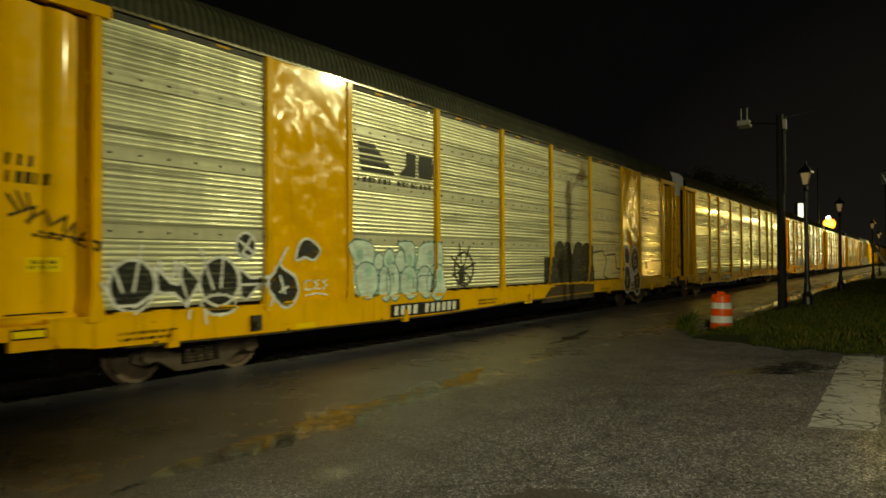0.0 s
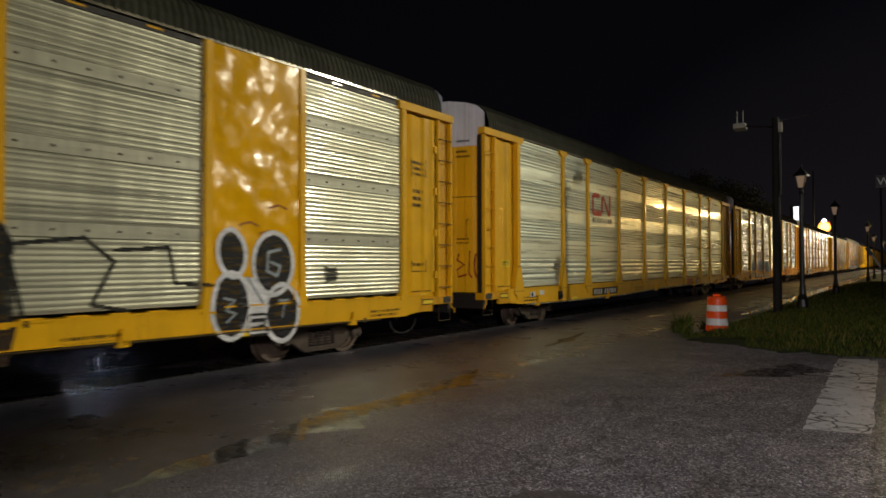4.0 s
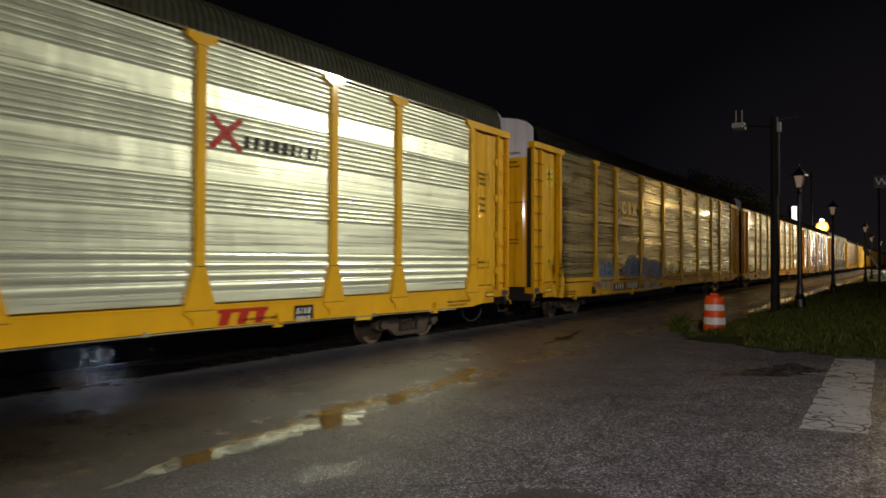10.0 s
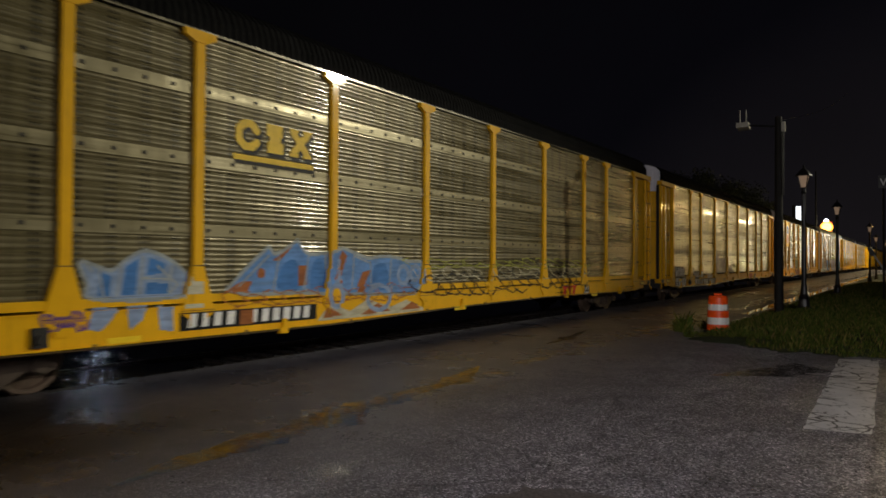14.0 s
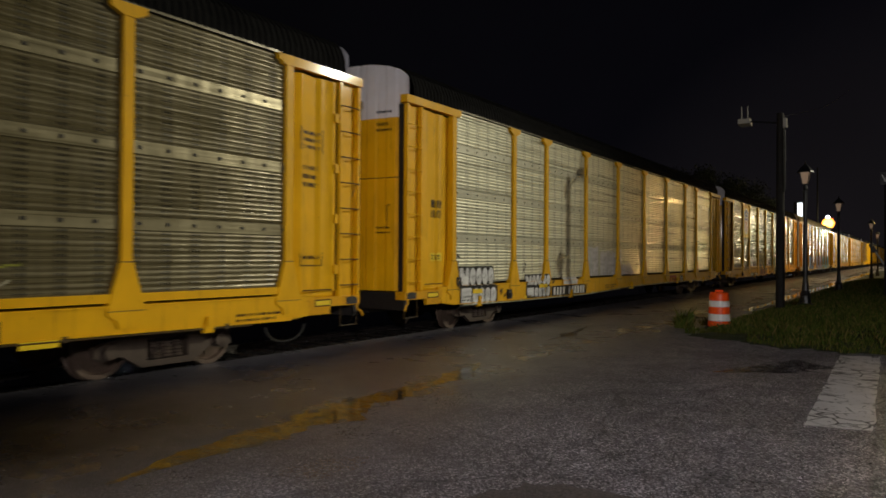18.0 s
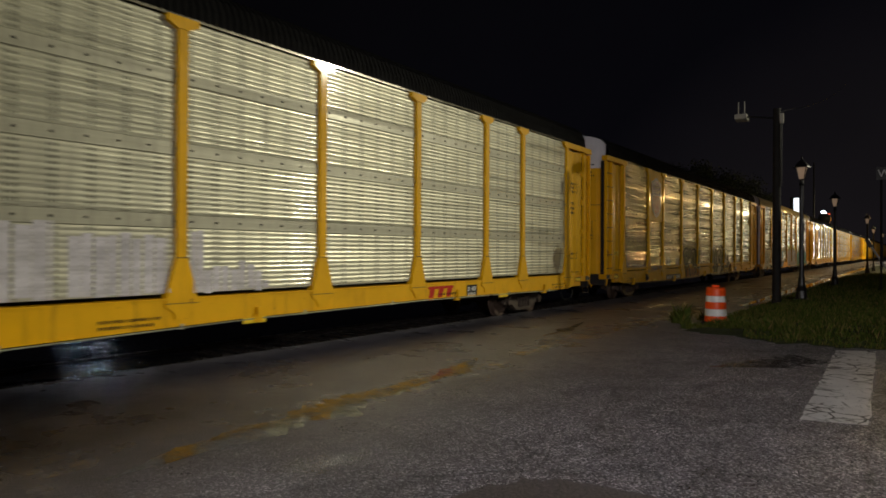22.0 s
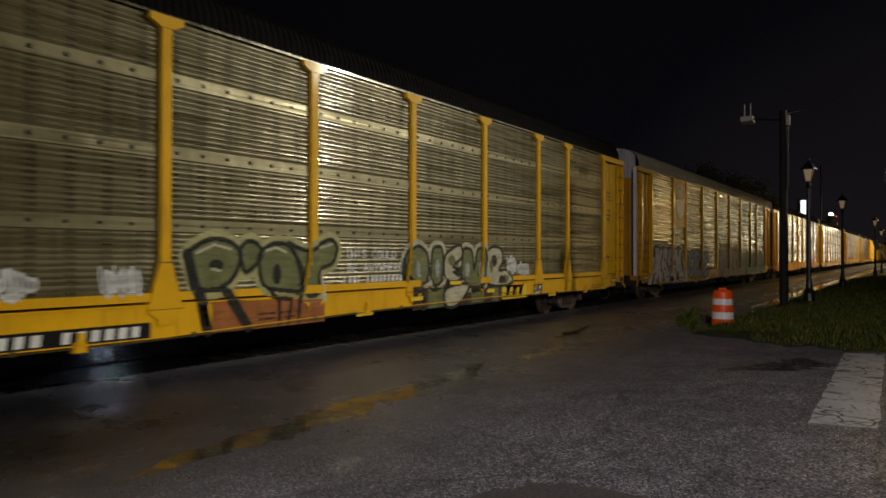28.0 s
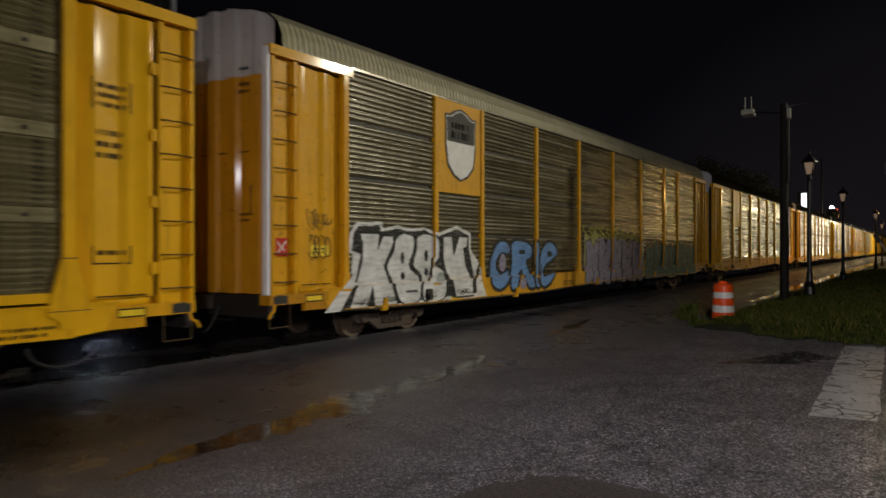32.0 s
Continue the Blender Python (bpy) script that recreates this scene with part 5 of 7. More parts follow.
        sprayed(car, style, plates, [rect(lab_y[0] - 0.02, 0.845, lab_y[1] + 0.02, 0.965)], BLACK_PAINT, 1, "label_frame", "black frame of a label")
        sprayed(car, style, plates, [rect(lab_y[0], 0.86, lab_y[1], 0.95)], SAFETY_YELLOW, 2, "label_plate", "yellow reflective label")
        if flip:
            # a solid black strip gives the shade of the slot beside the ladder
            child("door_slot", shared("slot", "door_slot", lambda bm: box(bm, 1.40, 1.50, CAR_LEN - 0.69, CAR_LEN - 0.61, 1.1, 4.72), BLACK_STEEL), car, "black strip put in for the shaded slot by the ladder")
            for z in (1.4, 2.3, 3.2, 4.1):
                child("hinge", shared(("hinge", ye.name), "hinge", lambda bm: box(bm, 1.45, 1.545, CAR_LEN - 0.70, CAR_LEN - 0.60, 0, 0.16), ye), car, "", (0, 0, z))
        # far corner panel
        child("bulkhead", shared(("bulk", ye.name, not flip), "bulkhead", lambda bm: bulkhead(bm, not flip), ye, True), car, "", (0, CAR_LEN, 0), 180)
        child("ladder", shared(("ladder", ye.name, not flip), "ladder", lambda bm: ladder_plate(bm, not flip), ye), car, "", (0, CAR_LEN, 0), 180)
    # brackets, a hose loop and a lever on the sill
    for y in (2.9, 8.2, 13.6, 19.4, 23.9):
        me = shared(("bracket", ye.name), "sill_bracket", lambda bm: (box(bm, 1.50, 1.575, -0.08, 0.08, -0.09, 0.04), box(bm, 1.545, 1.60, -0.04, 0.04, 0.0, 0.15)), ye)
        child("sill_bracket", me, car, "", (0, y, belly(y)))
    me = shared("winch", "winch_box", lambda bm: (box(bm, 1.50, 1.60, -0.09, 0.09, 0.66, 0.90), rod(bm, (1.60, 0, 0.76), (1.64, 0, 0.76), 0.06, 10)), BLACK_STEEL)
    child("winch_box", me, car, "dark winch box on the sill", (0, 4.35, 0))
    me = shared("loop", "brake_hose", lambda bm: tube(bm, [(1.58, 0.42 * math.cos(q), 0.58 - 0.26 * math.sin(q)) for q in [math.pi * k / 12 for k in range(13)]], 0.02), RUBBER)
    child("brake_hose", me, car, "hanging brake hose", (0, CAR_LEN - 1.9, 0))
    bogie(car, 3.70)
    bogie(car, CAR_LEN - 3.70)
    # stencils, placards and reflectors that every car carries
    sprayed(car, style, plates, [rect(0.98, 1.62, 1.40, 1.80)], SAFETY_YELLOW, 1, "placard", "small yellow warning placard")
    bar_text(car, style, plates, 1.02, 1.36, 1.66, 1.70, 9, BLACK_PAINT, "stencil", seed=4)
    bar_text(car, style, plates, 1.02, 1.36, 1.72, 1.76, 9, BLACK_PAINT, "stencil", seed=5)
    for y in (2.1, 11.0, 18.6, 24.4):
        bar_text(car, style, plates, y, y + 0.9, 0.78, 0.82, 16, BLACK_PAINT, "stencil", seed=int(y))
        bar_text(car, style, plates, y, y + 0.8, 0.70, 0.74, 14, BLACK_PAINT, "stencil", seed=int(y) + 1)
    for y in (5.2, 13.3, 21.3):
        sprayed(car, style, plates, [rect(y, 0.60, y + 0.46, 0.70)], SAFETY_YELLOW, 1, "reflector", "yellow reflective strip")
    for z in (2.9, 3.05, 3.2):
        bar_text(car, style, plates, CAR_LEN - 1.45, CAR_LEN - 1.05, z, z + 0.07, 7, BLACK_PAINT, "stencil", seed=int(z * 10))
    e = CAR_LEN - 1.5
    for z0, z1 in ((3.52, 3.92), (1.55, 1.78)):
        sprayed(car, style, plates, stroke([(e, z0), (e + 0.52, z0), (e + 0.52, z1), (e, z1)], 0.018, True), BLACK_PAINT, 1, "stencil_frame", "thin black stencil frame")
        for k in range(3 if z1 - z0 > 0.3 else 1):
            bar_text(car, style, plates, e + 0.06, e + 0.46, z1 - 0.12 - 0.12 * k, z1 - 0.06 - 0.12 * k, 9, BLACK_PAINT, "stencil", seed=20 + k)
    sprayed(car, style, plates, [rect(0.75, 1.12, 1.45, 1.15), rect(CAR_LEN - 1.5, 1.12, CAR_LEN - 0.8, 1.15)], BLACK_PAINT, 1, "seam", "black gap under the end panel")
    if extras:
        extras(car, style, plates)
    return car


# emblems, as plain shapes
def red_marks(car, style, plates, y):
    """Three red block marks on the sill and the small black and white panel after them."""
    polys = []
    for k in range(3):
        polys.append([(y + 0.34 * k, 0.68), (y + 0.16 + 0.34 * k, 0.68), (y + 0.28 + 0.34 * k, 0.97), (y + 0.08 + 0.34 * k, 0.97)])
    polys.append(rect(y, 0.92, y + 0.98, 0.98))
    sprayed(car, style, plates, polys, RED_PAINT, 1, "emblem", "red emblem on the sill")
    sprayed(car, style, plates, [rect(y + 1.55, 0.66, y + 2.0, 0.96)], BLACK_PAINT, 1, "data_panel", "black data panel with white marks")
    bar_text(car, style, plates, y + 1.6, y + 1.95, 0.82, 0.92, 4, WHITE_PAINT, "lettering", seed=7)
    bar_text(car, style, plates, y + 1.6, y + 1.95, 0.69, 0.78, 4, WHITE_PAINT, "lettering", seed=9)


def shield(car, style, plates, lower):
    yc, z0, z1, h = (5.60, 3.22, 4.70, 0.60) if lower else (5.62, 3.32, 4.84, 0.58)
    def outline(d):
        b, t, w = z0 - d, z1 + d, h + d
        return [(yc, b - 0.02), (yc + w * 0.45, b + 0.08), (yc + w * 0.86, b + 0.30), (yc + w, b + 0.75), (yc + w * 0.97, t - 0.42), (yc + w * 1.02, t - 0.16), (yc + w * 0.72, t - 0.16), (yc + w * 0.4, t - 0.06), (yc, t),
                (yc - w * 0.4, t - 0.06), (yc - w * 0.72, t - 0.16), (yc - w * 1.02, t - 0.16), (yc - w * 0.97, t - 0.42), (yc - w, b + 0.75), (yc - w * 0.86, b + 0.30), (yc - w * 0.45, b + 0.08)]
    sprayed(car, style, plates, [outline(0.05)], WHITE_PAINT if lower else BLACK_PAINT, 0, "emblem_border", "border of the shield", 0.015)
    sprayed(car, style, plates, [outline(0.0)], WHITE_PAINT, 1, "emblem", "white shield emblem on yellow sheet", 0.015)
    inner, clipz = outline(-0.02), z0 + 0.80
    top = []
    z = clipz
    while z < z1:
        for a, b in spans_at([inner], z + 0.01):
            top.append(rect(a, z, b, z + 0.0202))
        z += 0.02
    sprayed(car, style, plates, top, BLUE_PAINT if lower else BLACK_PAINT, 2, "emblem_field", "dark upper field of the shield", 0.01)
    if lower:
        bars = []
        for k in range(7):
            y = yc - 0.49 + k * 0.152
            z = z0
            while z < clipz:
                for a, b in spans_at([inner], z + 0.01):
                    lo, hi = max(a, y), min(b, y + 0.078)
                    if hi > lo:
                        bars.append(rect(lo, z, hi, z + 0.0202))
                z += 0.02
        sprayed(car, style, plates, bars, RED_PAINT, 2, "emblem_stripes", "red stripes of the shield", 0.01)
    for z in (z0 + 1.10, z0 + 0.89):
        bar_text(car, style, plates, yc - 0.40, yc + 0.40, z, z + 0.14, 6, WHITE_PAINT, "lettering", seed=int(z * 10))


def extras_plated(car, style, plates):
    # black wedge of stripes and bars
    w = []
    for k in range(5):
        z = 3.98 - k * 0.115
        w.append([(6.78 + 0.02 * k, z), (7.30 + 0.14 * k, z), (7.36 + 0.14 * k, z - 0.075), (6.84 + 0.02 * k, z - 0.075)])
    w += [[(8.05, 3.45), (8.62, 3.45), (8.62, 3.94), (8.30, 3.94), (8.28, 3.66)], [(8.72, 3.45), (9.20, 3.45), (9.26, 3.70), (9.20, 3.94), (8.74, 3.94), (8.70, 3.70)]]
    sprayed(car, style, plates, w, BLACK_PAINT, 2, "emblem", "black striped emblem")
    bar_text(car, style, plates, 6.8, 9.2, 3.24, 3.34, 16, BLACK_PAINT, "lettering", 7, 3)
    number_plate(car, style, 7.7, 10.2, 0.62, 0.88)
    lines(car, style, plates, [[(0.78, 2.52), (0.90, 2.34)], [(0.88, 2.56), (0.98, 2.36)], [(1.0, 2.55), (1.04, 2.38)], [(0.80, 2.28), (1.11, 2.40), (1.02, 2.20)], [(1.0, 2.22), (1.22, 2.36), (1.26, 2.18)], [(1.08, 2.06), (1.40, 2.02)],
        [(1.30, 2.20), (1.46, 2.30), (1.42, 2.12)], [(1.44, 2.08), (1.58, 2.22), (1.56, 2.0)], [(1.60, 1.98), (1.70, 2.10)], [(1.60, 1.98), (1.82, 1.88), (1.84, 1.98), (1.68, 2.02), (1.16, 2.10)]], "black", 0.032, 2, "black sprayed tag")
    bar_text(car, style, plates, 0.75, 1.15, 2.86, 3.0, 3, BLACK_PAINT, "lettering", seed=2)
    bar_text(car, style, plates, 0.75, 1.30, 2.66, 2.8, 5, BLACK_PAINT, "lettering", seed=3)
    # black shapes with white edges
    black = [ellipse(2.32, 1.42, 0.33, 0.35, 28), [(2.65, 1.67), (2.89, 1.45), (3.01, 1.42), (3.08, 1.73), (3.37, 1.46), (3.15, 1.11), (2.94, 1.30), (2.69, 1.31)],
             ellipse(3.71, 1.44, 0.35, 0.36, 28), ellipse(3.69, 1.10, 0.31, 0.15, 24), [(4.07, 1.64), (4.30, 1.48), (4.59, 1.49), (4.59, 1.36), (4.44, 1.35), (4.21, 1.14), (4.10, 1.19)],
             ellipse(4.20, 1.98, 0.19, 0.20), rounded([(5.02, 1.96), (4.88, 1.68), (5.18, 1.48), (5.26, 1.21), (5.02, 0.98), (4.74, 1.12), (4.57, 1.40), (4.77, 1.62)]),
             rounded([(5.21, 1.76), (5.30, 2.04), (5.50, 2.12), (5.78, 1.94), (5.63, 1.76), (5.42, 1.80)])]
    swell(car, style, plates, black, "black", "white", 0.045)
    lines(car, style, plates, [[(2.03, 1.72), (2.17, 1.35)], [(2.45, 1.96), (2.33, 1.35)], [(3.37, 1.92), (3.59, 1.34)], [(3.77, 1.84), (3.73, 1.36)], [(1.85, 1.46), (2.05, 1.17), (2.37, 1.15), (2.63, 1.30)], [(2.70, 1.75), (2.80, 1.52), (2.92, 1.50), (2.96, 1.74), (3.15, 1.23), (3.15, 0.93)],
        [(3.40, 1.10), (3.44, 0.84)], [(4.08, 2.05), (4.34, 1.88)], [(4.30, 2.10), (4.12, 1.86), (4.28, 1.80)], [(4.10, 1.38), (4.60, 1.38)], [(4.70, 1.20), (4.62, 0.98)], [(4.86, 1.50), (4.96, 1.22)], [(4.82, 1.24), (5.02, 1.32)]], "white", 0.045, 4, "white sprayed whiskers")
    lines(car, style, plates, [[(5.55, 1.42), (5.42, 1.40), (5.42, 1.26), (5.56, 1.26)], [(5.74, 1.42), (5.62, 1.38), (5.72, 1.34), (5.62, 1.28), (5.76, 1.26)], [(5.95, 1.42), (5.84, 1.38), (5.94, 1.32), (5.84, 1.26)], [(5.42, 1.16), (5.70, 1.19), (5.95, 1.15)]], "white", 0.028, 3, "small white sprayed tag")
    # pale aqua bubbles
    aqua = [rounded([(6.47, 2.01), (6.78, 2.14), (7.25, 2.04), (7.23, 1.68), (6.76, 1.64)]), rounded([(7.26, 1.60), (7.29, 1.82), (7.42, 1.89), (7.54, 1.81), (7.54, 1.58)]), rounded([(7.56, 1.84), (7.73, 1.98), (7.88, 1.89), (7.88, 1.60), (7.57, 1.58)]),
            rounded([(7.91, 1.77), (8.07, 1.96), (8.23, 1.85), (8.21, 1.53), (7.93, 1.54)]), rounded([(7.99, 2.07), (8.22, 2.14), (8.57, 2.05), (8.50, 1.55), (8.27, 1.55), (8.21, 1.94)]), rounded([(8.70, 2.00), (9.05, 2.14), (9.55, 2.06), (9.53, 1.61), (8.63, 1.55), (8.68, 1.80)])]
    low = [ellipse(7.03, 1.37, 0.37, 0.35, 28), ellipse(7.57, 1.29, 0.19, 0.35), ellipse(7.84, 1.32, 0.21, 0.38), ellipse(8.37, 1.29, 0.30, 0.34), ellipse(8.91, 1.29, 0.29, 0.34), ellipse(9.32, 1.27, 0.33, 0.39, 28)]
    sprayed(car, style, plates, [rect(7.0, 1.1, 9.3, 1.85)], SPRAY["aqua"], 0, label="aqua sprayed ground")
    swell(car, style, plates, aqua, "frost", "teal", 0.026, None, 0.1, 1)
    swell(car, style, plates, low, "frost", "teal", 0.026, None, 0.1, 3)
    sprayed(car, style, plates, [ellipse(y, z, 0.10, 0.13) for y, z in ((6.85, 1.86), (7.1, 1.55), (7.72, 1.75), (8.38, 1.75), (9.1, 1.85), (9.35, 1.4), (8.4, 1.42))], SPRAY["aqua"], 5, label="aqua sprayed shading")
    lines(car, style, plates, [[(7.34, 1.45), (7.45, 1.45), (7.40, 1.30)], [(7.72, 1.42), (7.84, 1.50), (7.86, 1.28)], [(8.72, 1.42), (9.22, 1.44), (9.24, 1.16)], [(8.52, 1.40), (8.50, 1.16)]], "teal", 0.024, 6)
    polys = stroke([(10.46 + 0.40 * math.cos(0.393 * k), 1.55 + 0.38 * math.sin(0.393 * k)) for k in range(16)], 0.06, True)
    for k in range(8):
        c, s = math.cos(0.785 * k + 0.25), math.sin(0.785 * k + 0.25)
        polys += stroke([(10.4 + 0.06 * c, 1.52 + 0.06 * s), (10.4 + (0.56 if s > 0 else 0.42) * c, 1.52 + (0.62 if s > 0 else 0.42) * s)], 0.05)
    polys.append(ellipse(10.36, 1.40, 0.13, 0.2))
    sprayed(car, style, plates, polys, SPRAY["black"], 2, label="black sprayed spoked sign")
    bumps = [ellipse(15.62, 1.9, 0.33, 0.38), ellipse(16.14, 1.93, 0.26, 0.34), ellipse(16.98, 1.88, 0.40, 0.40), ellipse(17.62, 1.86, 0.44, 0.40)]
    sprayed(car, style, plates, bumps + [rect(15.3, 1.06, 18.05, 1.9), rect(14.6, 1.08, 15.3, 1.82)], SPRAY["smoke"], 0, label="dark sprayed block of rounded shapes")
    lines(car, style, plates, [p[:13] for p in bumps] + [[(16.45, 1.9), (16.55, 1.5), (16.60, 1.9)], [(15.30, 1.9), (15.30, 1.1)], [(18.02, 1.85), (18.2, 1.0)], [(16.0, 1.5), (16.0, 1.1)]], "black", 0.055, 2)
    sprayed(car, style, plates, [[(14.3, 0.57), (18.0, 0.57), (18.1, 1.0), (15.1, 1.04), (14.9, 0.95)]], SPRAY["brown"], 1, label="dark overspray on the sill")
    sprayed(car, style, plates, stroke([(18.0, 1.95), (18.9, 2.05), (19.3, 1.75), (19.0, 1.2), (19.5, 1.1)], 0.05) + stroke([(19.3, 1.9), (20.1, 1.95), (20.2, 1.45), (20.8, 1.4)], 0.05), SPRAY["smoke"], 1, label="unfinished dark sprayed outline")
    ovals = [ellipse(21.15, 1.88, 0.26, 0.36, 20, 0.2), ellipse(21.98, 1.72, 0.42, 0.50, 24), ellipse(21.14, 1.08, 0.36, 0.50, 24), ellipse(22.16, 0.92, 0.36, 0.46, 24)]
    sprayed(car, style, plates, [rect(21.3, 0.6, 21.9, 1.5)], SPRAY["white"], 0, label="white sprayed ground")
    swell(car, style, plates, ovals, "black", "white", 0.08)
    sprayed(car, style, plates, stroke([(22.12, 1.95), (21.86, 1.9), (21.84, 1.6), (22.05, 1.52), (22.12, 1.68), (21.92, 1.74)], 0.05) + stroke([(21.0, 1.2), (21.2, 1.16), (21.02, 1.02), (21.22, 0.96), (21.05, 0.84)], 0.035) + stroke([(22.1, 1.12), (22.3, 1.12)], 0.035) + stroke([(22.2, 1.1), (22.16, 0.86)], 0.035) + stroke([(21.45, 1.5), (21.75, 1.1)], 0.05), SPRAY["silver"], 3, label="pale sprayed letters on black")
    fat_letters(car, style, plates, "E", 21.45, 21.95, 0.58, 0.95, "white", "black", 18, 0.05, 0.04, None, 0.0, None, 2)
    scribble(car, style, plates, 23.2, 23.5, 1.3, 1.75, "smoke", 19, 6, 0.03)
    for z, y in ((2.32, 21.3), (2.62, 21.9), (2.2, 21.7)):
        sprayed(car, style, plates, stroke([(y, z), (y + 0.2, z + 0.05), (y + 0.35, z)], 0.03), SPRAY["rust"], 1, label="scraped brown mark")


def extras_clean(car, style, plates):
    # red ribbon emblem with a row of black marks below
    polys = stroke([(7.55, 3.93), (7.10, 3.93), (7.02, 3.85), (7.02, 3.42), (7.10, 3.34), (7.72, 3.34)], 0.15) + stroke([(7.72, 3.34), (7.80, 3.42), (7.84, 3.88), (7.94, 3.88), (8.42, 3.36), (8.52, 3.38), (8.54, 3.95)], 0.14)
    sprayed(car, style, plates, polys, RED_PAINT, 2, "emblem", "red ribbon emblem on the galvanised side")
    bar_text(car, style, plates, 7.0, 8.75, 3.05, 3.2, 9, BLACK_PAINT, "lettering", None, 6)
    number_plate(car, style, 6.85, 9.1, 0.66, 0.90)
    sprayed(car, style, plates, stroke([(18.1, 3.42), (18.62, 3.86)], 0.10) + stroke([(18.1, 3.86), (18.62, 3.42)], 0.10), RED_PAINT, 2, "emblem", "crossed red bars emblem")
    bar_text(car, style, plates, 18.7, 20.45, 3.46, 3.66, 9, BLACK_PAINT, "lettering", None, 12)
    red_marks(car, style, plates, 18.2)
    bm = bmesh.new()
    for path in ([(0.78, 1.95), (0.72, 1.80), (0.92, 1.68), (0.72, 1.55), (0.76, 1.38), (0.98, 1.44)], [(1.06, 2.02), (1.04, 1.45), (1.12, 1.36)], [(1.26 + 0.08 * math.cos(q), 1.66 + 0.30 * math.sin(q)) for q in [0.5 * k for k in range(14)]]):
        tube(bm, [(x, 0.30 - 0.22 * (1 - (x / 1.5) ** 2) - 0.026, z) for x, z in path], 0.024, 5)
    tagged(part("graffiti", bm, SPRAY["scarlet"], car, "red sprayed tag on the end door"), kind="stuff")
    sprayed(car, style, plates, [rect(2.45, 0.80, 2.75, 0.95), rect(3.0, 0.84, 3.3, 0.97)], WHITE_PAINT, 1, "label_plate", "small white data labels")
    sprayed(car, style, plates, [rect(2.52, 0.83, 2.62, 0.92)], BLACK_PAINT, 2, "label_mark", "black square mark")


def extras_dark_blue(car, style, plates):
    blocks = stroke([(7.64, 3.74), (7.54, 3.84), (7.40, 3.84), (7.29, 3.74), (7.29, 3.58), (7.40, 3.48), (7.54, 3.48), (7.64, 3.56)], 0.13)
    blocks += [rect(7.84, 3.70, 8.18, 3.90), rect(7.86, 3.43, 8.20, 3.62), rect(7.90, 3.6, 8.14, 3.72)]
    blocks += stroke([(8.42, 3.50), (8.74, 3.83)], 0.13) + stroke([(8.42, 3.83), (8.74, 3.50)], 0.13) + [rect(8.34, 3.43, 8.54, 3.49), rect(8.64, 3.43, 8.84, 3.49), rect(8.34, 3.84, 8.54, 3.90), rect(8.64, 3.84, 8.84, 3.90)]
    under = [rect(7.18, 3.26, 8.88, 3.34)]
    sprayed(car, style, plates, [[(y + 0.035, z - 0.03) for y, z in grown(p, 0.035)] for p in blocks + under], BLACK_PAINT, 1, "emblem_shadow", "black shadow of the emblem", 0.015)
    sprayed(car, style, plates, blocks + under, SIGN_YELLOW, 2, "emblem", "yellow block emblem with underline", 0.015)
    number_plate(car, style, 6.25, 8.95, 0.70, 0.97)
    sprayed(car, style, plates, [rect(7.30, 0.73, 7.56, 0.95)], SPRAY["rust"], 3, "reflector", "orange reflective square")
    sprayed(car, style, plates, [rect(0.98, 3.86, 1.42, 4.38)], SAFETY_YELLOW, 1, "placard", "large yellow placard")
    bar_text(car, style, plates, 1.05, 1.38, 4.2, 4.28, 5, BLACK_PAINT, "stencil", seed=3)
    bar_text(car, style, plates, 1.05, 1.38, 4.04, 4.12, 5, BLACK_PAINT, "stencil", seed=4)
    sprayed(car, style, plates, stroke([(1.77 + 0.13 * math.cos(a), 1.4 + 0.13 * math.sin(a)) for a in [k * 0.524 for k in range(12)]], 0.04, True), SPRAY["smoke"], 1, label="faded round mark")
    west = rounded([(4.86, 1.68), (5.25, 1.57), (5.47, 1.71), (5.75, 1.83), (6.13, 1.70), (6.40, 1.47), (6.29, 1.20), (5.05, 1.20), (4.94, 1.41)])
    east = [(7.08, 1.25), (7.47, 1.60), (7.91, 1.93), (8.02, 1.80), (8.25, 1.87), (8.53, 2.05), (8.70, 1.86), (8.83, 1.80), (9.26, 1.84), (9.67, 1.93), (10.38, 1.74), (10.8, 1.80), (11.21, 1.77), (11.6, 1.70), (12.08, 1.68), (12.14, 1.27), (11.75, 1.02), (9.98, 1.09), (8.26, 1.18), (7.41, 1.18)]
    sprayed(car, style, plates, [[(4.95, 0.82), (5.0, 1.1), (5.35, 1.08), (5.22, 0.9), (5.1, 0.80)], [(5.5, 0.78), (5.45, 1.1), (5.75, 1.1), (5.68, 0.9)], [(5.95, 0.74), (5.9, 1.08), (6.14, 1.06), (6.16, 0.72)]], SPRAY["pale_blue"], 0, label="thin pale overspray")
    swell(car, style, plates, [west], "pale_blue", "silver", 0.05)
    swell(car, style, plates, [east], "sky", "silver", 0.06)
    sprayed(car, style, plates, [[(5.08, 1.24), (5.12, 1.54), (5.26, 1.50), (5.24, 1.24)], [(5.40, 1.24), (5.46, 1.62), (5.64, 1.72), (5.60, 1.24)], [(5.76, 1.50), (5.80, 1.74), (6.05, 1.66), (6.0, 1.52)], [(5.74, 1.24), (5.76, 1.40), (6.1, 1.38), (6.14, 1.24)]] + [rounded([(8.1, 1.25), (8.2, 1.62), (8.5, 1.70), (8.6, 1.25)]), rounded([(8.85, 1.22), (8.9, 1.66), (9.15, 1.70), (9.2, 1.22)]), rounded([(10.5, 1.20), (10.55, 1.60), (10.9, 1.62), (10.95, 1.18)])], SPRAY["blue"], 3, label="deeper blue sprayed shading")
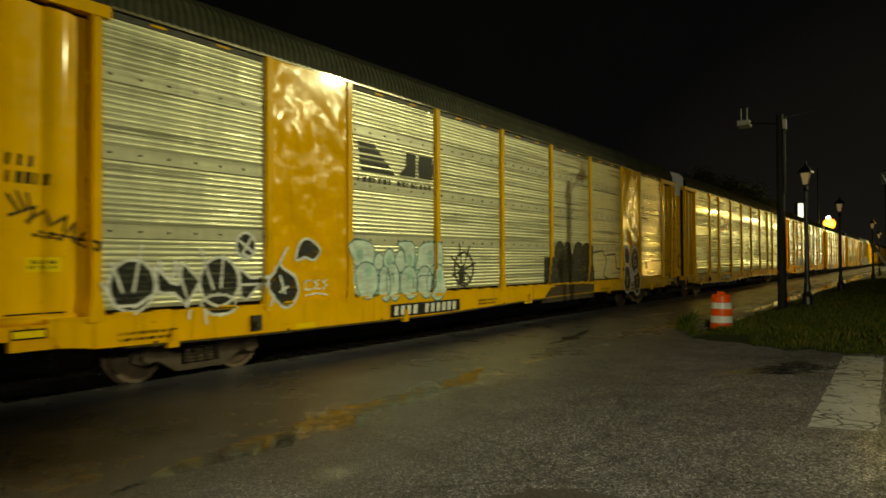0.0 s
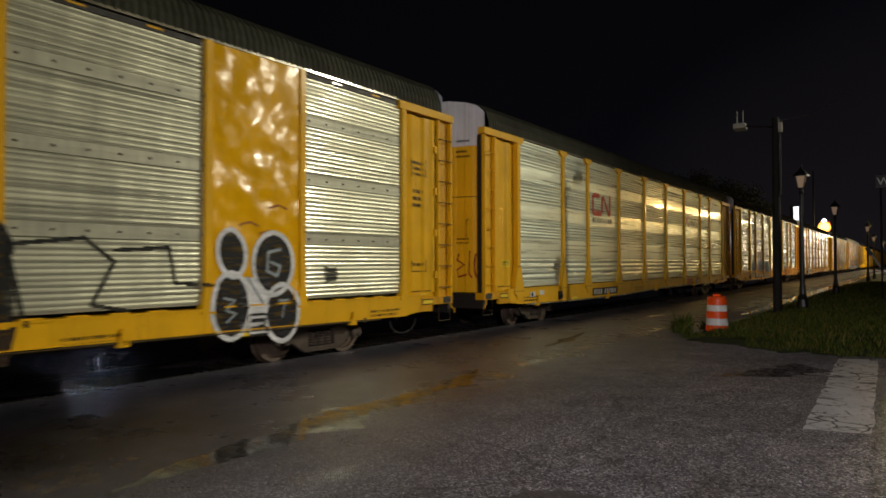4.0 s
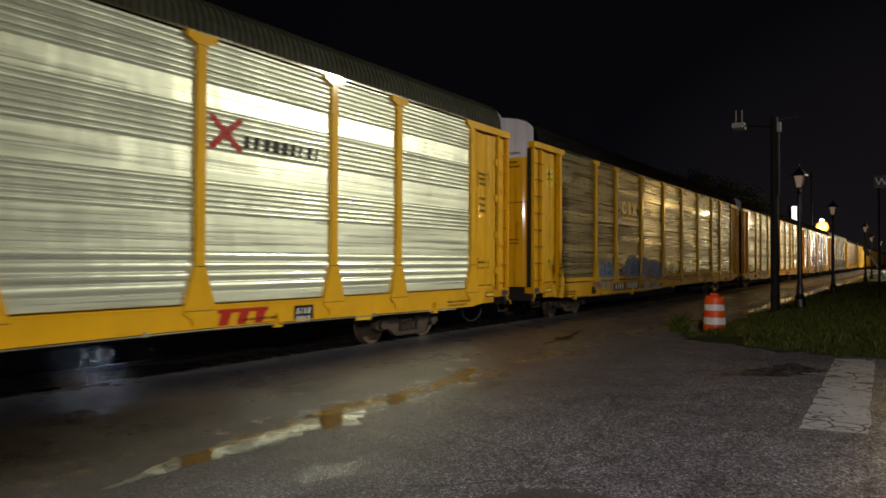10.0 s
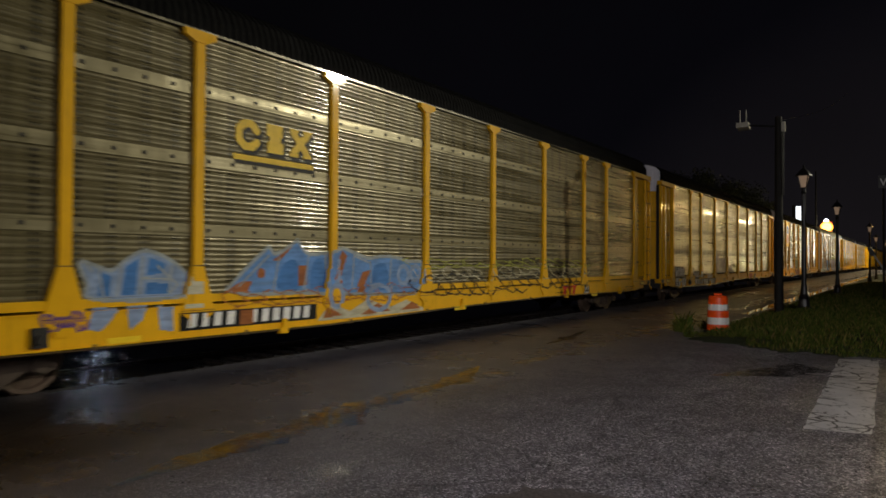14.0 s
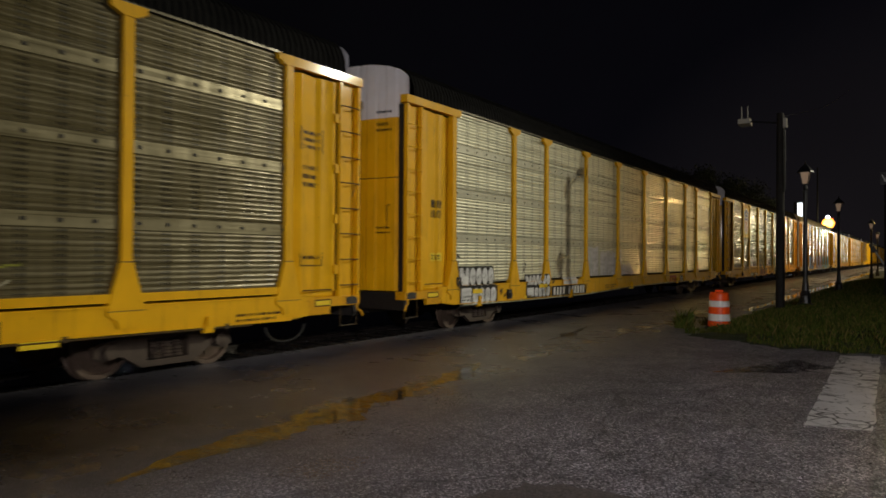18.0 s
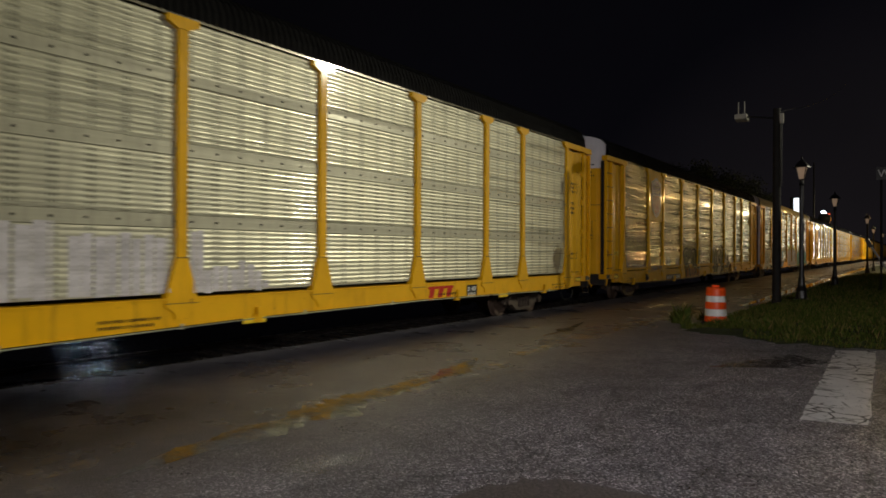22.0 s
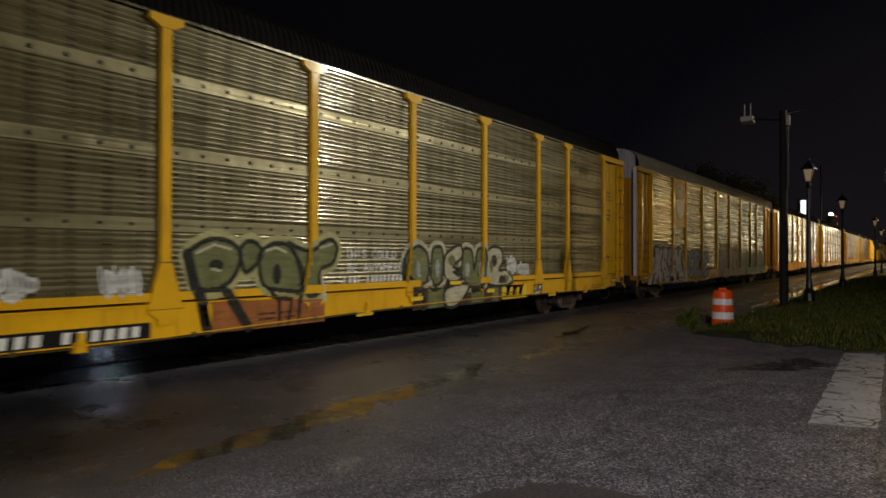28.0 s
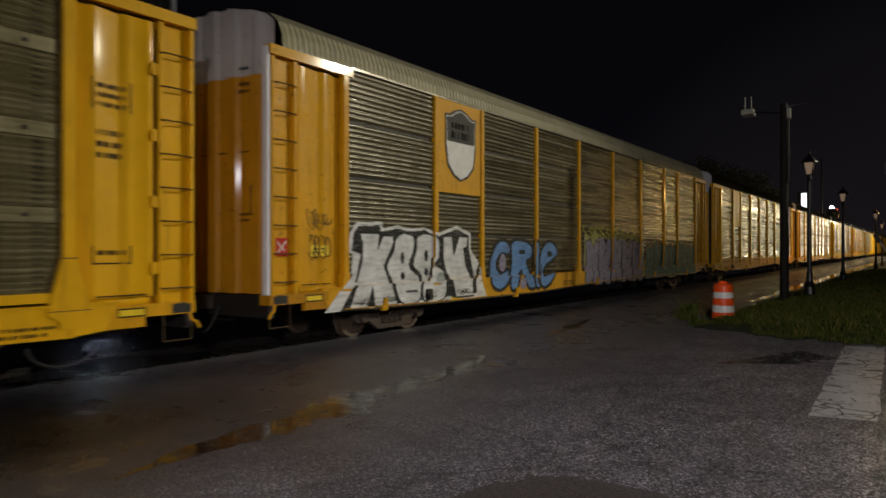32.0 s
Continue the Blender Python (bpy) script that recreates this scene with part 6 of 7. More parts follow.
    sprayed(car, style, plates, [[(7.08, 1.24), (7.35, 1.38), (7.58, 1.39), (7.47, 1.20)], [(7.99, 1.71), (8.43, 1.95), (8.15, 1.71)], [(9.37, 1.39), (9.63, 1.89), (9.76, 1.79), (9.51, 1.19)], [(9.98, 1.12), (10.20, 1.50), (10.43, 1.52), (10.16, 1.11)], rect(8.55, 1.28, 8.75, 1.62), ellipse(7.75, 1.50, 0.08, 0.08), [(9.1, 0.70), (9.2, 0.9), (9.6, 0.72)], [(10.1, 0.70), (10.6, 0.9), (11.0, 0.72)], [(11.3, 0.72), (11.7, 0.88), (12.0, 0.72)]], SPRAY["rust"], 4, label="orange sprayed accents")
    sprayed(car, style, plates, [[(9.0, 0.70), (9.3, 0.95), (9.8, 0.78), (10.3, 0.98), (11.0, 0.8), (11.5, 0.92), (12.1, 0.72), (12.1, 0.66), (9.0, 0.66)], rect(6.32, 1.02, 6.62, 1.40)], SPRAY["cream"], 3, label="cream sprayed drips")
    lines(car, style, plates, [ellipse(10.63, 1.00, 0.34, 0.24, 16) + [(10.97, 1.0)], ellipse(9.43, 1.08, 0.16, 0.20, 14) + [(9.59, 1.08)], ellipse(11.86, 1.45, 0.17, 0.15, 12) + [(12.03, 1.45)], ellipse(11.45, 1.42, 0.17, 0.18, 12) + [(11.62, 1.42)], [(9.43, 1.25), (9.55, 1.7)]], "pale_blue", 0.09, 5)
    lines(car, style, plates, [[(7.3, 1.3), (7.9, 1.78)], [(8.0, 1.22), (8.12, 1.75)], [(8.68, 1.2), (8.78, 1.76)], [(9.25, 1.2), (9.2, 1.8)], [(9.9, 1.2), (9.95, 1.8), (10.4, 1.66)], [(10.45, 1.2), (10.42, 1.68)], [(11.0, 1.15), (11.05, 1.72)], [(5.15, 1.25), (5.1, 1.58)], [(5.66, 1.25), (5.70, 1.75)], [(6.1, 1.26), (6.14, 1.62)], [(5.7, 1.46), (6.1, 1.44)], [(5.34, 1.24), (5.40, 1.66)], [(5.92, 1.62), (6.24, 1.36), (6.1, 1.24)], [(4.88, 1.70), (5.0, 1.56)]], "silver", 0.03, 5)
    scribble(car, style, plates, 7.0, 11.8, 0.9, 1.3, "rust", 6, 12, 0.02)
    scribble(car, style, plates, 4.4, 4.9, 0.8, 1.1, "violet", 7, 7, 0.03)
    for y0, y1, sd in ((11.9, 14.9, 41), (15.0, 18.0, 42), (18.2, 20.9, 43)):
        scribble(car, style, plates, y0, y1, 0.85, 1.5, "black", sd, 6, 0.035)
        scribble(car, style, plates, y0 + 0.3, y1, 1.2, 1.65, "cream", sd + 5, 5, 0.022)
        scribble(car, style, plates, y0, y1, 1.5, 1.8, "lime", sd + 9, 4, 0.022)
    red_marks(car, style, plates, 19.1)


def extras_pale(car, style, plates):
    number_plate(car, style, 6.85, 9.35, 0.60, 0.90)
    red_marks(car, style, plates, 18.25)
    for y0, w, h0, h1 in ((2.06, 1.72, 0.62, 1.50), (5.30, 1.50, 0.64, 1.27)):
        mid = h0 + 0.46 * (h1 - h0)
        sprayed(car, style, plates, [rect(y0, h0 - 0.03, y0 + w, mid), rect(y0, mid, y0 + w * 0.92, h1)], SPRAY["black"], 0, label="black sprayed ground")
        tall = h1 - mid
        block = [(y0 + 0.05, mid + 0.03), (y0 + 0.27 * w, mid + 0.03), (y0 + 0.27 * w, h1 - 0.03), (y0 + 0.19 * w, h1 - 0.03), (y0 + 0.16 * w, h1 - 0.45 * tall), (y0 + 0.12 * w, h1 - 0.03), (y0 + 0.05, h1 - 0.03)]
        swell(car, style, plates, [block, rect(y0 + 0.05, h0, y0 + 0.30 * w, mid - 0.02)] + [ellipse(y0 + (0.36 + 0.165 * k) * w, mid + 0.48 * tall, 0.085 * w, 0.46 * tall) for k in range(4)], "white", "black", 0.022, None, 0.1, 1)
        swell(car, style, plates, [ellipse(y0 + (0.40 + 0.155 * k) * w, h0 + 0.20 * (h1 - h0), 0.095 * w, 0.235 * (h1 - h0), 18, -0.2) for k in range(4)], "white", "black", 0.024, None, 0.1, 3)
        lines(car, style, plates, [[(y0 + (0.40 + 0.155 * k) * w, h0 + 0.12), (y0 + (0.42 + 0.155 * k) * w, h0 + 0.26)] for k in range(4)] + [[(y0 + (0.33 + 0.165 * k) * w, mid + 0.4 * tall), (y0 + (0.39 + 0.165 * k) * w, mid + 0.55 * tall)] for k in range(4)], "black", 0.016, 5)
    sprayed(car, style, plates, [rect(7.68, 0.92, 8.65, 1.12)] + [ellipse(7.8 + 0.2 * k, 1.05, 0.10, 0.09) for k in range(5)], SPRAY["white"], 1, label="small white sprayed letters")
    lines(car, style, plates, [[(1.95, 1.45), (2.05, 1.60), (2.02, 1.50)], [(2.02, 1.75), (2.12, 1.70)], [(5.22, 1.34), (5.30, 1.44)], [(5.28, 1.55), (5.36, 1.52)], [(6.9, 1.0), (7.0, 1.12), (6.98, 1.0)], [(7.55, 1.1), (7.66, 1.22)], [(3.9, 0.86), (4.0, 0.92), (3.95, 0.80)], [(4.1, 0.74), (4.2, 0.78)]], "black", 0.05, 2)
    sprayed(car, style, plates, [rect(2.6, 0.86, 3.04, 0.96), rect(6.05, 0.88, 6.5, 0.98)], SAFETY_YELLOW, 6, "reflector", "yellow reflective strip")
    rng = random.Random(4)
    pale = []
    for a, b, lo, hi, w in ((9.62, 10.46, 1.12, 2.10, 0.20), (10.64, 12.02, 1.10, 1.98, 0.17), (12.40, 12.62, 1.10, 2.02, 0.11), (12.62, 13.86, 1.10, 1.66, 0.16)):
        y = a
        while y < b:
            pale.append(rect(y, lo + rng.uniform(0, 0.04), min(b, y + w * rng.uniform(0.75, 1.0)), hi - rng.uniform(0, 0.10) - (rng.uniform(0, 0.35) if hi < 1.7 else 0)))
            y += w
    sprayed(car, style, plates, pale, SPRAY["chalk"], 1, label="blocks of scrubbed white overpaint")
    bar_text(car, style, plates, 1.0, 1.4, 2.78, 2.95, 4, BLACK_PAINT, "lettering", seed=5)
    bar_text(car, style, plates, 1.0, 1.4, 2.56, 2.72, 4, BLACK_PAINT, "lettering", seed=8)
    scribble(car, style, plates, 1.9, 2.2, 0.9, 1.4, "black", 8, 7, 0.03)


def extras_shield(car, style, plates):
    shield(car, style, plates, True)
    number_plate(car, style, 6.95, 9.15, 0.60, 0.82)
    sprayed(car, style, plates, [rect(18.68, 0.65, 19.98, 0.99)], SAFETY_YELLOW, 1, "emblem_ground", "pale yellow patch under the emblem")
    red_marks(car, style, plates, 18.85)
    scribble(car, style, plates, 1.95, 4.4, 1.84, 2.22, "straw", 61, 22, 0.035)
    scribble(car, style, plates, 2.0, 4.5, 1.82, 1.98, "straw", 75, 14, 0.025)
    scribble(car, style, plates, 2.0, 4.4, 1.15, 1.45, "silver", 62, 18, 0.03)
    scribble(car, style, plates, 4.5, 6.4, 0.95, 1.6, "silver", 63, 20, 0.03)
    scribble(car, style, plates, 7.2, 7.7, 1.15, 1.6, "white", 64, 8, 0.035)
    scribble(car, style, plates, 8.5, 9.0, 1.15, 1.6, "white", 65, 8, 0.035)
    sprayed(car, style, plates, [[(10.14, 1.05), (12.47, 0.97), (12.47, 0.58), (10.14, 0.58)]], SPRAY["rust"], 0, label="orange sprayed block")
    green = [rounded(p) for p in ([(9.75, 1.71), (9.86, 1.84), (10.19, 1.97), (10.55, 1.90), (10.68, 1.72), (10.59, 1.44), (10.33, 1.24), (9.92, 1.24), (9.82, 1.50)], [(10.70, 1.85), (10.88, 1.95), (11.07, 1.85), (11.07, 1.66), (10.80, 1.46), (10.70, 1.64)],
             [(11.08, 1.77), (11.38, 1.92), (11.72, 1.86), (11.88, 1.59), (11.95, 1.16), (11.48, 1.16), (11.15, 1.24), (11.05, 1.56)], [(11.66, 1.92), (11.87, 1.86), (12.13, 1.81), (12.46, 1.95), (12.69, 2.00), (12.83, 1.85), (12.70, 1.58), (12.34, 1.45), (12.30, 1.08), (12.00, 1.08), (11.98, 1.50)])]
    swell(car, style, plates, green, "green", "black", 0.075, "straw", 0.13)
    lines(car, style, plates, [[(9.75, 1.74), (9.84, 1.4), (9.96, 1.05), (10.06, 0.62)], [(10.36, 1.22), (10.55, 0.97), (10.80, 0.62)]], "black", 0.17, 3, "black sprayed legs")
    lines(car, style, plates, [[(11.15, 1.24), (11.43, 0.98), (11.43, 0.62)], [(11.90, 1.22), (11.85, 0.62)], [(11.3, 1.06), (11.7, 1.0), (11.62, 0.62)]], "black", 0.07, 3)
    lines(car, style, plates, [[(12.40, 1.40), (12.44, 0.95)], [(9.98, 0.98), (10.06, 0.75)]], "cream", 0.12, 3)
    sprayed(car, style, plates, [ellipse(11.42, 1.42, 0.09, 0.17), ellipse(10.24, 1.58, 0.13, 0.08)], SPRAY["black"], 3, label="black sprayed eyes")
    lines(car, style, plates, [[(9.9, 1.76), (10.2, 1.88), (10.5, 1.82)], [(11.2, 1.80), (11.4, 1.85), (11.6, 1.78)], [(12.4, 1.86), (12.68, 1.92)], [(10.16, 1.52), (10.3, 1.50)]], "cream", 0.04, 4)
    sprayed(car, style, plates, strokes_of("THIS COULD", 13.05, 14.55, 1.66, 1.84, 0.028, 70, 0.01), SPRAY["white"], 1, label="white sprayed words")
    sprayed(car, style, plates, strokes_of("BE ANYWHERE", 13.1, 14.75, 1.42, 1.58, 0.028, 71, 0.01), SPRAY["white"], 1, label="white sprayed words")
    bar_text(car, style, plates, 13.0, 14.75, 1.22, 1.34, 14, SPRAY["white"], "graffiti", 4, 72)
    east = [rounded(p) for p in ([(14.78, 1.45), (14.89, 1.79), (15.23, 1.93), (15.58, 1.75), (15.62, 1.31), (15.39, 1.14), (15.05, 1.18)], [(15.76, 1.80), (15.97, 1.92), (16.15, 1.82), (16.13, 1.27), (15.73, 1.10)], [(16.97, 1.81), (17.19, 1.89), (17.37, 1.78), (17.45, 1.40), (17.58, 1.83), (17.80, 1.90), (17.91, 1.72), (17.83, 1.08), (16.99, 1.08)])]
    pale = [rounded(p) for p in ([(16.22, 1.67), (16.52, 1.87), (16.87, 1.96), (16.92, 1.69), (16.55, 1.50), (16.75, 1.40), (16.87, 1.21), (16.29, 1.17)], [(16.22, 1.01), (17.15, 1.06), (16.71, 0.64), (16.22, 0.62)], [(17.94, 1.69), (18.27, 1.93), (18.71, 1.88), (18.78, 1.59), (18.60, 1.37), (19.00, 1.35), (19.13, 1.02), (17.94, 1.06)])]
    sprayed(car, style, plates, [[(15.0, 0.60), (15.0, 1.2), (19.0, 1.2), (18.6, 0.60)]], SPRAY["brown"], 0, label="dark sprayed ground")
    sprayed(car, style, plates, [rect(15.55, 0.62, 16.12, 1.02), rect(17.25, 0.64, 17.8, 1.05), rect(18.2, 0.64, 18.5, 1.02)], SPRAY["green"], 1, label="olive sprayed legs")
    swell(car, style, plates, east, "green", "black", 0.07, "cream", 0.13, 2)
    swell(car, style, plates, pale, "cream", "black", 0.07, None, 0.13, 3)
    lines(car, style, plates, [[(14.80, 1.62), (14.76, 1.33), (15.02, 1.13), (15.33, 1.01), (15.40, 0.64)]], "black", 0.15, 4, "black sprayed swoosh")
    sprayed(car, style, plates, [ellipse(18.36, 1.60, 0.14, 0.14), [(16.5, 1.36), (16.95, 1.52), (16.8, 1.22)], ellipse(18.7, 1.12, 0.2, 0.12)], SPRAY["black"], 5, label="black sprayed gaps")
    sprayed(car, style, plates, [ellipse(15.2, 1.45, 0.12, 0.18), ellipse(17.15, 1.40, 0.10, 0.16), ellipse(17.72, 1.40, 0.08, 0.18), ellipse(15.95, 1.45, 0.08, 0.2)], SPRAY["silver"], 5, label="pale sprayed shine")
    sprayed(car, style, plates, [ellipse(16.5, 1.62, 0.14, 0.12), ellipse(18.2, 1.45, 0.12, 0.16), ellipse(18.9, 1.18, 0.10, 0.08)], SPRAY["green"], 6, label="olive sprayed spots")
    sprayed(car, style, plates, [rect(14.9, 0.80, 15.35, 0.88), rect(16.35, 1.08, 16.8, 1.16), rect(17.9, 0.84, 18.3, 0.92)], SAFETY_YELLOW, 7, "reflector", "yellow reflective strip")
    scribble(car, style, plates, 19.0, 19.5, 1.25, 1.75, "white", 68, 8, 0.03)
    scribble(car, style, plates, 19.6, 20.2, 1.15, 1.6, "white", 69, 8, 0.03)
    sprayed(car, style, plates, [ellipse(0.30, 1.7, 0.17, 0.13)], SPRAY["rust"], 1, label="round red mark")


def extras_rusty(car, style, plates):
    shield(car, style, plates, False)
    sprayed(car, style, plates, [[(1.25, 0.62), (1.65, 0.99), (1.98, 1.28), (2.03, 1.64), (1.89, 1.68), (1.95, 2.02), (2.12, 2.23), (2.87, 2.26), (2.90, 2.13), (3.34, 2.22), (3.77, 2.15), (4.26, 2.20), (4.71, 2.07), (5.48, 2.26), (6.08, 2.10), (6.07, 1.73), (6.41, 1.44), (6.40, 1.18), (6.73, 0.62)]], SPRAY["white"], 0, label="white sprayed ground")
    sprayed(car, style, plates, [[(1.65, 0.62), (2.11, 1.19), (2.24, 1.64), (1.99, 1.71), (2.04, 2.01), (2.17, 2.16), (2.80, 2.20), (2.82, 2.07), (3.34, 2.15), (3.77, 2.09), (4.26, 2.14), (4.72, 2.00), (5.46, 2.18), (5.99, 2.05), (5.99, 1.73), (6.24, 1.05), (6.28, 0.72)]], SPRAY["black"], 1, label="black sprayed shadow")
    block = [[(2.20, 2.04), (2.78, 2.04), (2.74, 1.75), (2.88, 2.00), (3.20, 1.99), (3.22, 1.86), (2.92, 1.40), (3.11, 1.05), (3.30, 0.64), (2.60, 0.64), (2.53, 1.00), (2.39, 0.64), (1.88, 0.64), (2.10, 1.09), (2.27, 1.50), (2.29, 1.85)],
             rounded([(3.28, 1.93), (3.52, 2.05), (3.87, 1.98), (3.87, 1.71), (3.72, 1.39), (4.05, 1.16), (4.07, 0.89), (3.98, 0.66), (3.43, 0.66), (3.16, 1.12), (3.00, 1.40), (3.22, 1.71)]), rounded([(4.00, 1.98), (4.36, 2.06), (4.69, 1.94), (4.69, 1.55), (4.55, 1.41), (4.88, 1.26), (5.02, 1.05), (4.90, 0.66), (4.18, 0.66), (4.14, 1.16), (3.86, 1.40), (3.97, 1.75)]),
             [(4.95, 2.01), (5.27, 2.03), (5.37, 1.62), (5.58, 2.03), (5.94, 2.02), (5.90, 1.78), (5.76, 1.75), (5.84, 1.36), (6.10, 1.05), (6.12, 0.66), (5.40, 0.66), (5.25, 1.04), (5.03, 1.26), (4.94, 1.55)]]
    swell(car, style, plates, block, "white", "black", 0.035, None, 0.1, 2)
    sprayed(car, style, plates, [ellipse(3.49, 1.56, 0.06, 0.12), ellipse(3.50, 1.20, 0.07, 0.08), ellipse(4.30, 1.60, 0.07, 0.12), ellipse(4.30, 1.26, 0.07, 0.09), rect(3.55, 0.86, 3.95, 0.90), [(5.30, 0.98), (5.38, 0.66), (5.22, 0.66)]], SPRAY["black"], 5, label="black sprayed gaps")
    sprayed(car, style, plates, [ellipse(6.38, 1.22, 0.06, 0.1), ellipse(4.75, 1.1, 0.16, 0.14)], SPRAY["silver"], 5, label="grey sprayed shading")
    scribble(car, style, plates, 2.0, 2.4, 0.68, 0.80, "black", 83, 4, 0.02)
    scribble(car, style, plates, 2.9, 3.3, 0.70, 0.82, "black", 84, 4, 0.02)
    scribble(car, style, plates, 4.2, 4.6, 0.70, 0.84, "black", 85, 4, 0.02)
    scribble(car, style, plates, 5.5, 6.0, 0.72, 0.84, "black", 86, 4, 0.02)
    blue = [rounded(p) for p in ([(7.29, 1.89), (7.66, 1.96), (7.95, 1.80), (7.86, 1.59), (7.46, 1.60), (7.24, 1.34), (7.47, 1.15), (7.85, 1.23), (7.81, 0.90), (7.38, 0.72), (6.97, 0.89), (6.93, 1.43)], [(8.03, 1.91), (8.66, 1.97), (9.15, 1.80), (9.09, 1.50), (8.82, 1.38), (9.22, 0.94), (9.25, 0.70), (8.87, 0.72), (8.51, 1.17), (8.25, 0.72), (7.90, 0.76), (8.00, 1.42)],
            [(9.23, 1.86), (9.46, 1.83), (9.42, 0.98), (9.60, 0.72), (9.28, 0.78)], [(9.65, 1.63), (10.12, 1.96), (10.63, 1.81), (10.66, 1.53), (9.99, 1.28), (9.78, 1.03), (10.50, 1.11), (10.23, 0.80), (9.76, 0.68), (9.54, 0.94)])]
    swell(car, style, plates, blue, "sky", "black", 0.09)
    sprayed(car, style, plates, [ellipse(7.55, 1.40, 0.16, 0.22), ellipse(8.58, 0.85, 0.16, 0.16)], SPRAY["lilac"], 3, label="pink-grey sprayed gaps")
    sprayed(car, style, plates, [ellipse(8.58, 1.66, 0.18, 0.07), ellipse(10.2, 1.60, 0.16, 0.08)], SPRAY["black"], 3, label="black sprayed gaps")
    sprayed(car, style, plates, [[(12.6, 0.66), (12.7, 2.2), (13.2, 2.0), (13.4, 2.3), (14.6, 1.9), (15.3, 2.2), (16.4, 1.9), (17.2, 2.4), (18.0, 1.9), (18.3, 0.70)]], SPRAY["straw"], 0, label="yellow sprayed flares")
    graffiti_word(car, style, plates, 12.75, 18.0, 0.64, 2.15, 5, "lilac", "black", 85, None, True, True, 0.06)
    graffiti_word(car, style, plates, 18.5, 25.2, 0.70, 1.95, 7, "teal", "black", 92, "straw", True, True, 0.06)
    sprayed(car, style, plates, [rect(18.3, 0.62, 25.4, 0.98)], SPRAY["teal"], 3, label="blue-grey sprayed ground")
    scribble(car, style, plates, 12.8, 17.6, 2.05, 2.5, "lime", 87, 10, 0.06)
    scribble(car, style, plates, 0.92, 1.42, 2.05, 2.45, "black", 88, 5, 0.022)
    scribble(car, style, plates, 0.95, 1.45, 1.55, 2.0, "black", 89, 4, 0.02)
    sprayed(car, style, plates, [rect(0.20, 1.62, 0.46, 1.92)], RED_PAINT, 1, "placard", "red placard with white bars")
    sprayed(car, style, plates, stroke([(0.25, 1.68), (0.42, 1.86)], 0.03) + stroke([(0.25, 1.84), (0.38, 1.72)], 0.03), SPRAY["white"], 2, "placard_mark", "white crossed bars")


SHIELD_BAY = [(4.65, 6.55, 2.98)]
PLATE_BAYS = [(4.65, 6.55, 1.0), (20.72, 22.62, 1.0)]
CARS = [
    build_car("plated", PLATE_BAYS, "yellow auto-carrier with galvanised sides, yellow plates and graffiti", extras_plated),
    build_car("clean", [], "clean bright galvanised auto-carrier with yellow posts and sill", extras_clean),
    build_car("dark", [], "auto-carrier with dark punched screens and blue graffiti", extras_dark_blue),
    build_car("pale", [], "pale perforated auto-carrier with white graffiti along the sill", extras_pale),
    build_car("dark", SHIELD_BAY, "dark-screened yellow auto-carrier with striped shield and green graffiti", extras_shield),
    build_car("rusty", SHIELD_BAY, "rusty auto-carrier with pale roof and large white graffiti", extras_rusty),
]
for k, (style, plates) in enumerate((("dark", SHIELD_BAY), ("pale", []), ("dark", []), ("dark", SHIELD_BAY), ("pale", []), ("plated", PLATE_BAYS), ("dark", []), ("dark", []), ("pale", []))):
    CARS.append(build_car(style, plates, {"dark": "distant yellow auto-carrier with dark punched screens", "pale": "distant auto-carrier with pale perforated sides", "clean": "distant auto-carrier with bright galvanised sides", "plated": "distant auto-carrier with yellow plates"}[style]))


# ---- things on the ground ----
ORANGE = plain("orange_plastic", (0.95, 0.095, 0.008), 0.4, 0, 0.2)
SHEETING = plain("white_reflective_sheeting", (0.80, 0.80, 0.78), 0.35, 0, 0.15)
BLACK_IRON = plain("black_painted_iron", (0.010, 0.010, 0.011), 0.4)
TIMBER = plain("tarred_timber", (0.010, 0.008, 0.006), 0.75, 0, 0.4, 4, 0.4)
FIXTURE = plain("grey_cast_housing", (0.42, 0.40, 0.34), 0.45)


def milk_glass():
    # faint peach emission paints the sodium lamp's light onto the unlit panes
    m, n, l, b = material("glow_painted_lantern_glass", 0.35)
    b.inputs["Base Color"].default_value = (0.20, 0.14, 0.09, 1)
    b.inputs["Emission Color"].default_value = (1.0, 0.66, 0.42, 1)
    b.inputs["Emission Strength"].default_value = 0.13
    return m


LANTERN_GLASS = milk_glass()

# traffic barrel
barrel = thing("traffic_barrel", (-3.93, 17.62, 0.0), "orange plastic traffic barrel with two white bands", "traffic barrel")
bands = [(0.06, 0.215, 0.262, ORANGE, "barrel_body"), (0.215, 0.385, 0.254, SHEETING, "white_band"), (0.385, 0.55, 0.246, ORANGE, "orange_band"), (0.55, 0.70, 0.238, SHEETING, "white_band"), (0.70, 0.865, 0.230, ORANGE, "orange_band")]
for z0, z1, r, mat, nm in bands:
    bm = bmesh.new()
    lathe(bm, [(r - 0.012, z0), (r, z0 + 0.008), (r - 0.008, z1 - 0.008), (r - 0.018, z1)], 28)
    part(nm, bm, mat, barrel, smooth=False)
bm = bmesh.new()
lathe(bm, [(0.212, 0.865), (0.198, 0.90), (0.12, 0.905)], 28)
box(bm, -0.09, 0.09, -0.02, 0.02, 0.90, 0.955)
part("top_handle", bm, ORANGE, barrel, "moulded orange handle")
bm = bmesh.new()
lathe(bm, [(0.36, 0.0), (0.36, 0.03), (0.30, 0.075), (0.28, 0.08)], 24)
part("rubber_base", bm, RUBBER, barrel, "black rubber base ring")


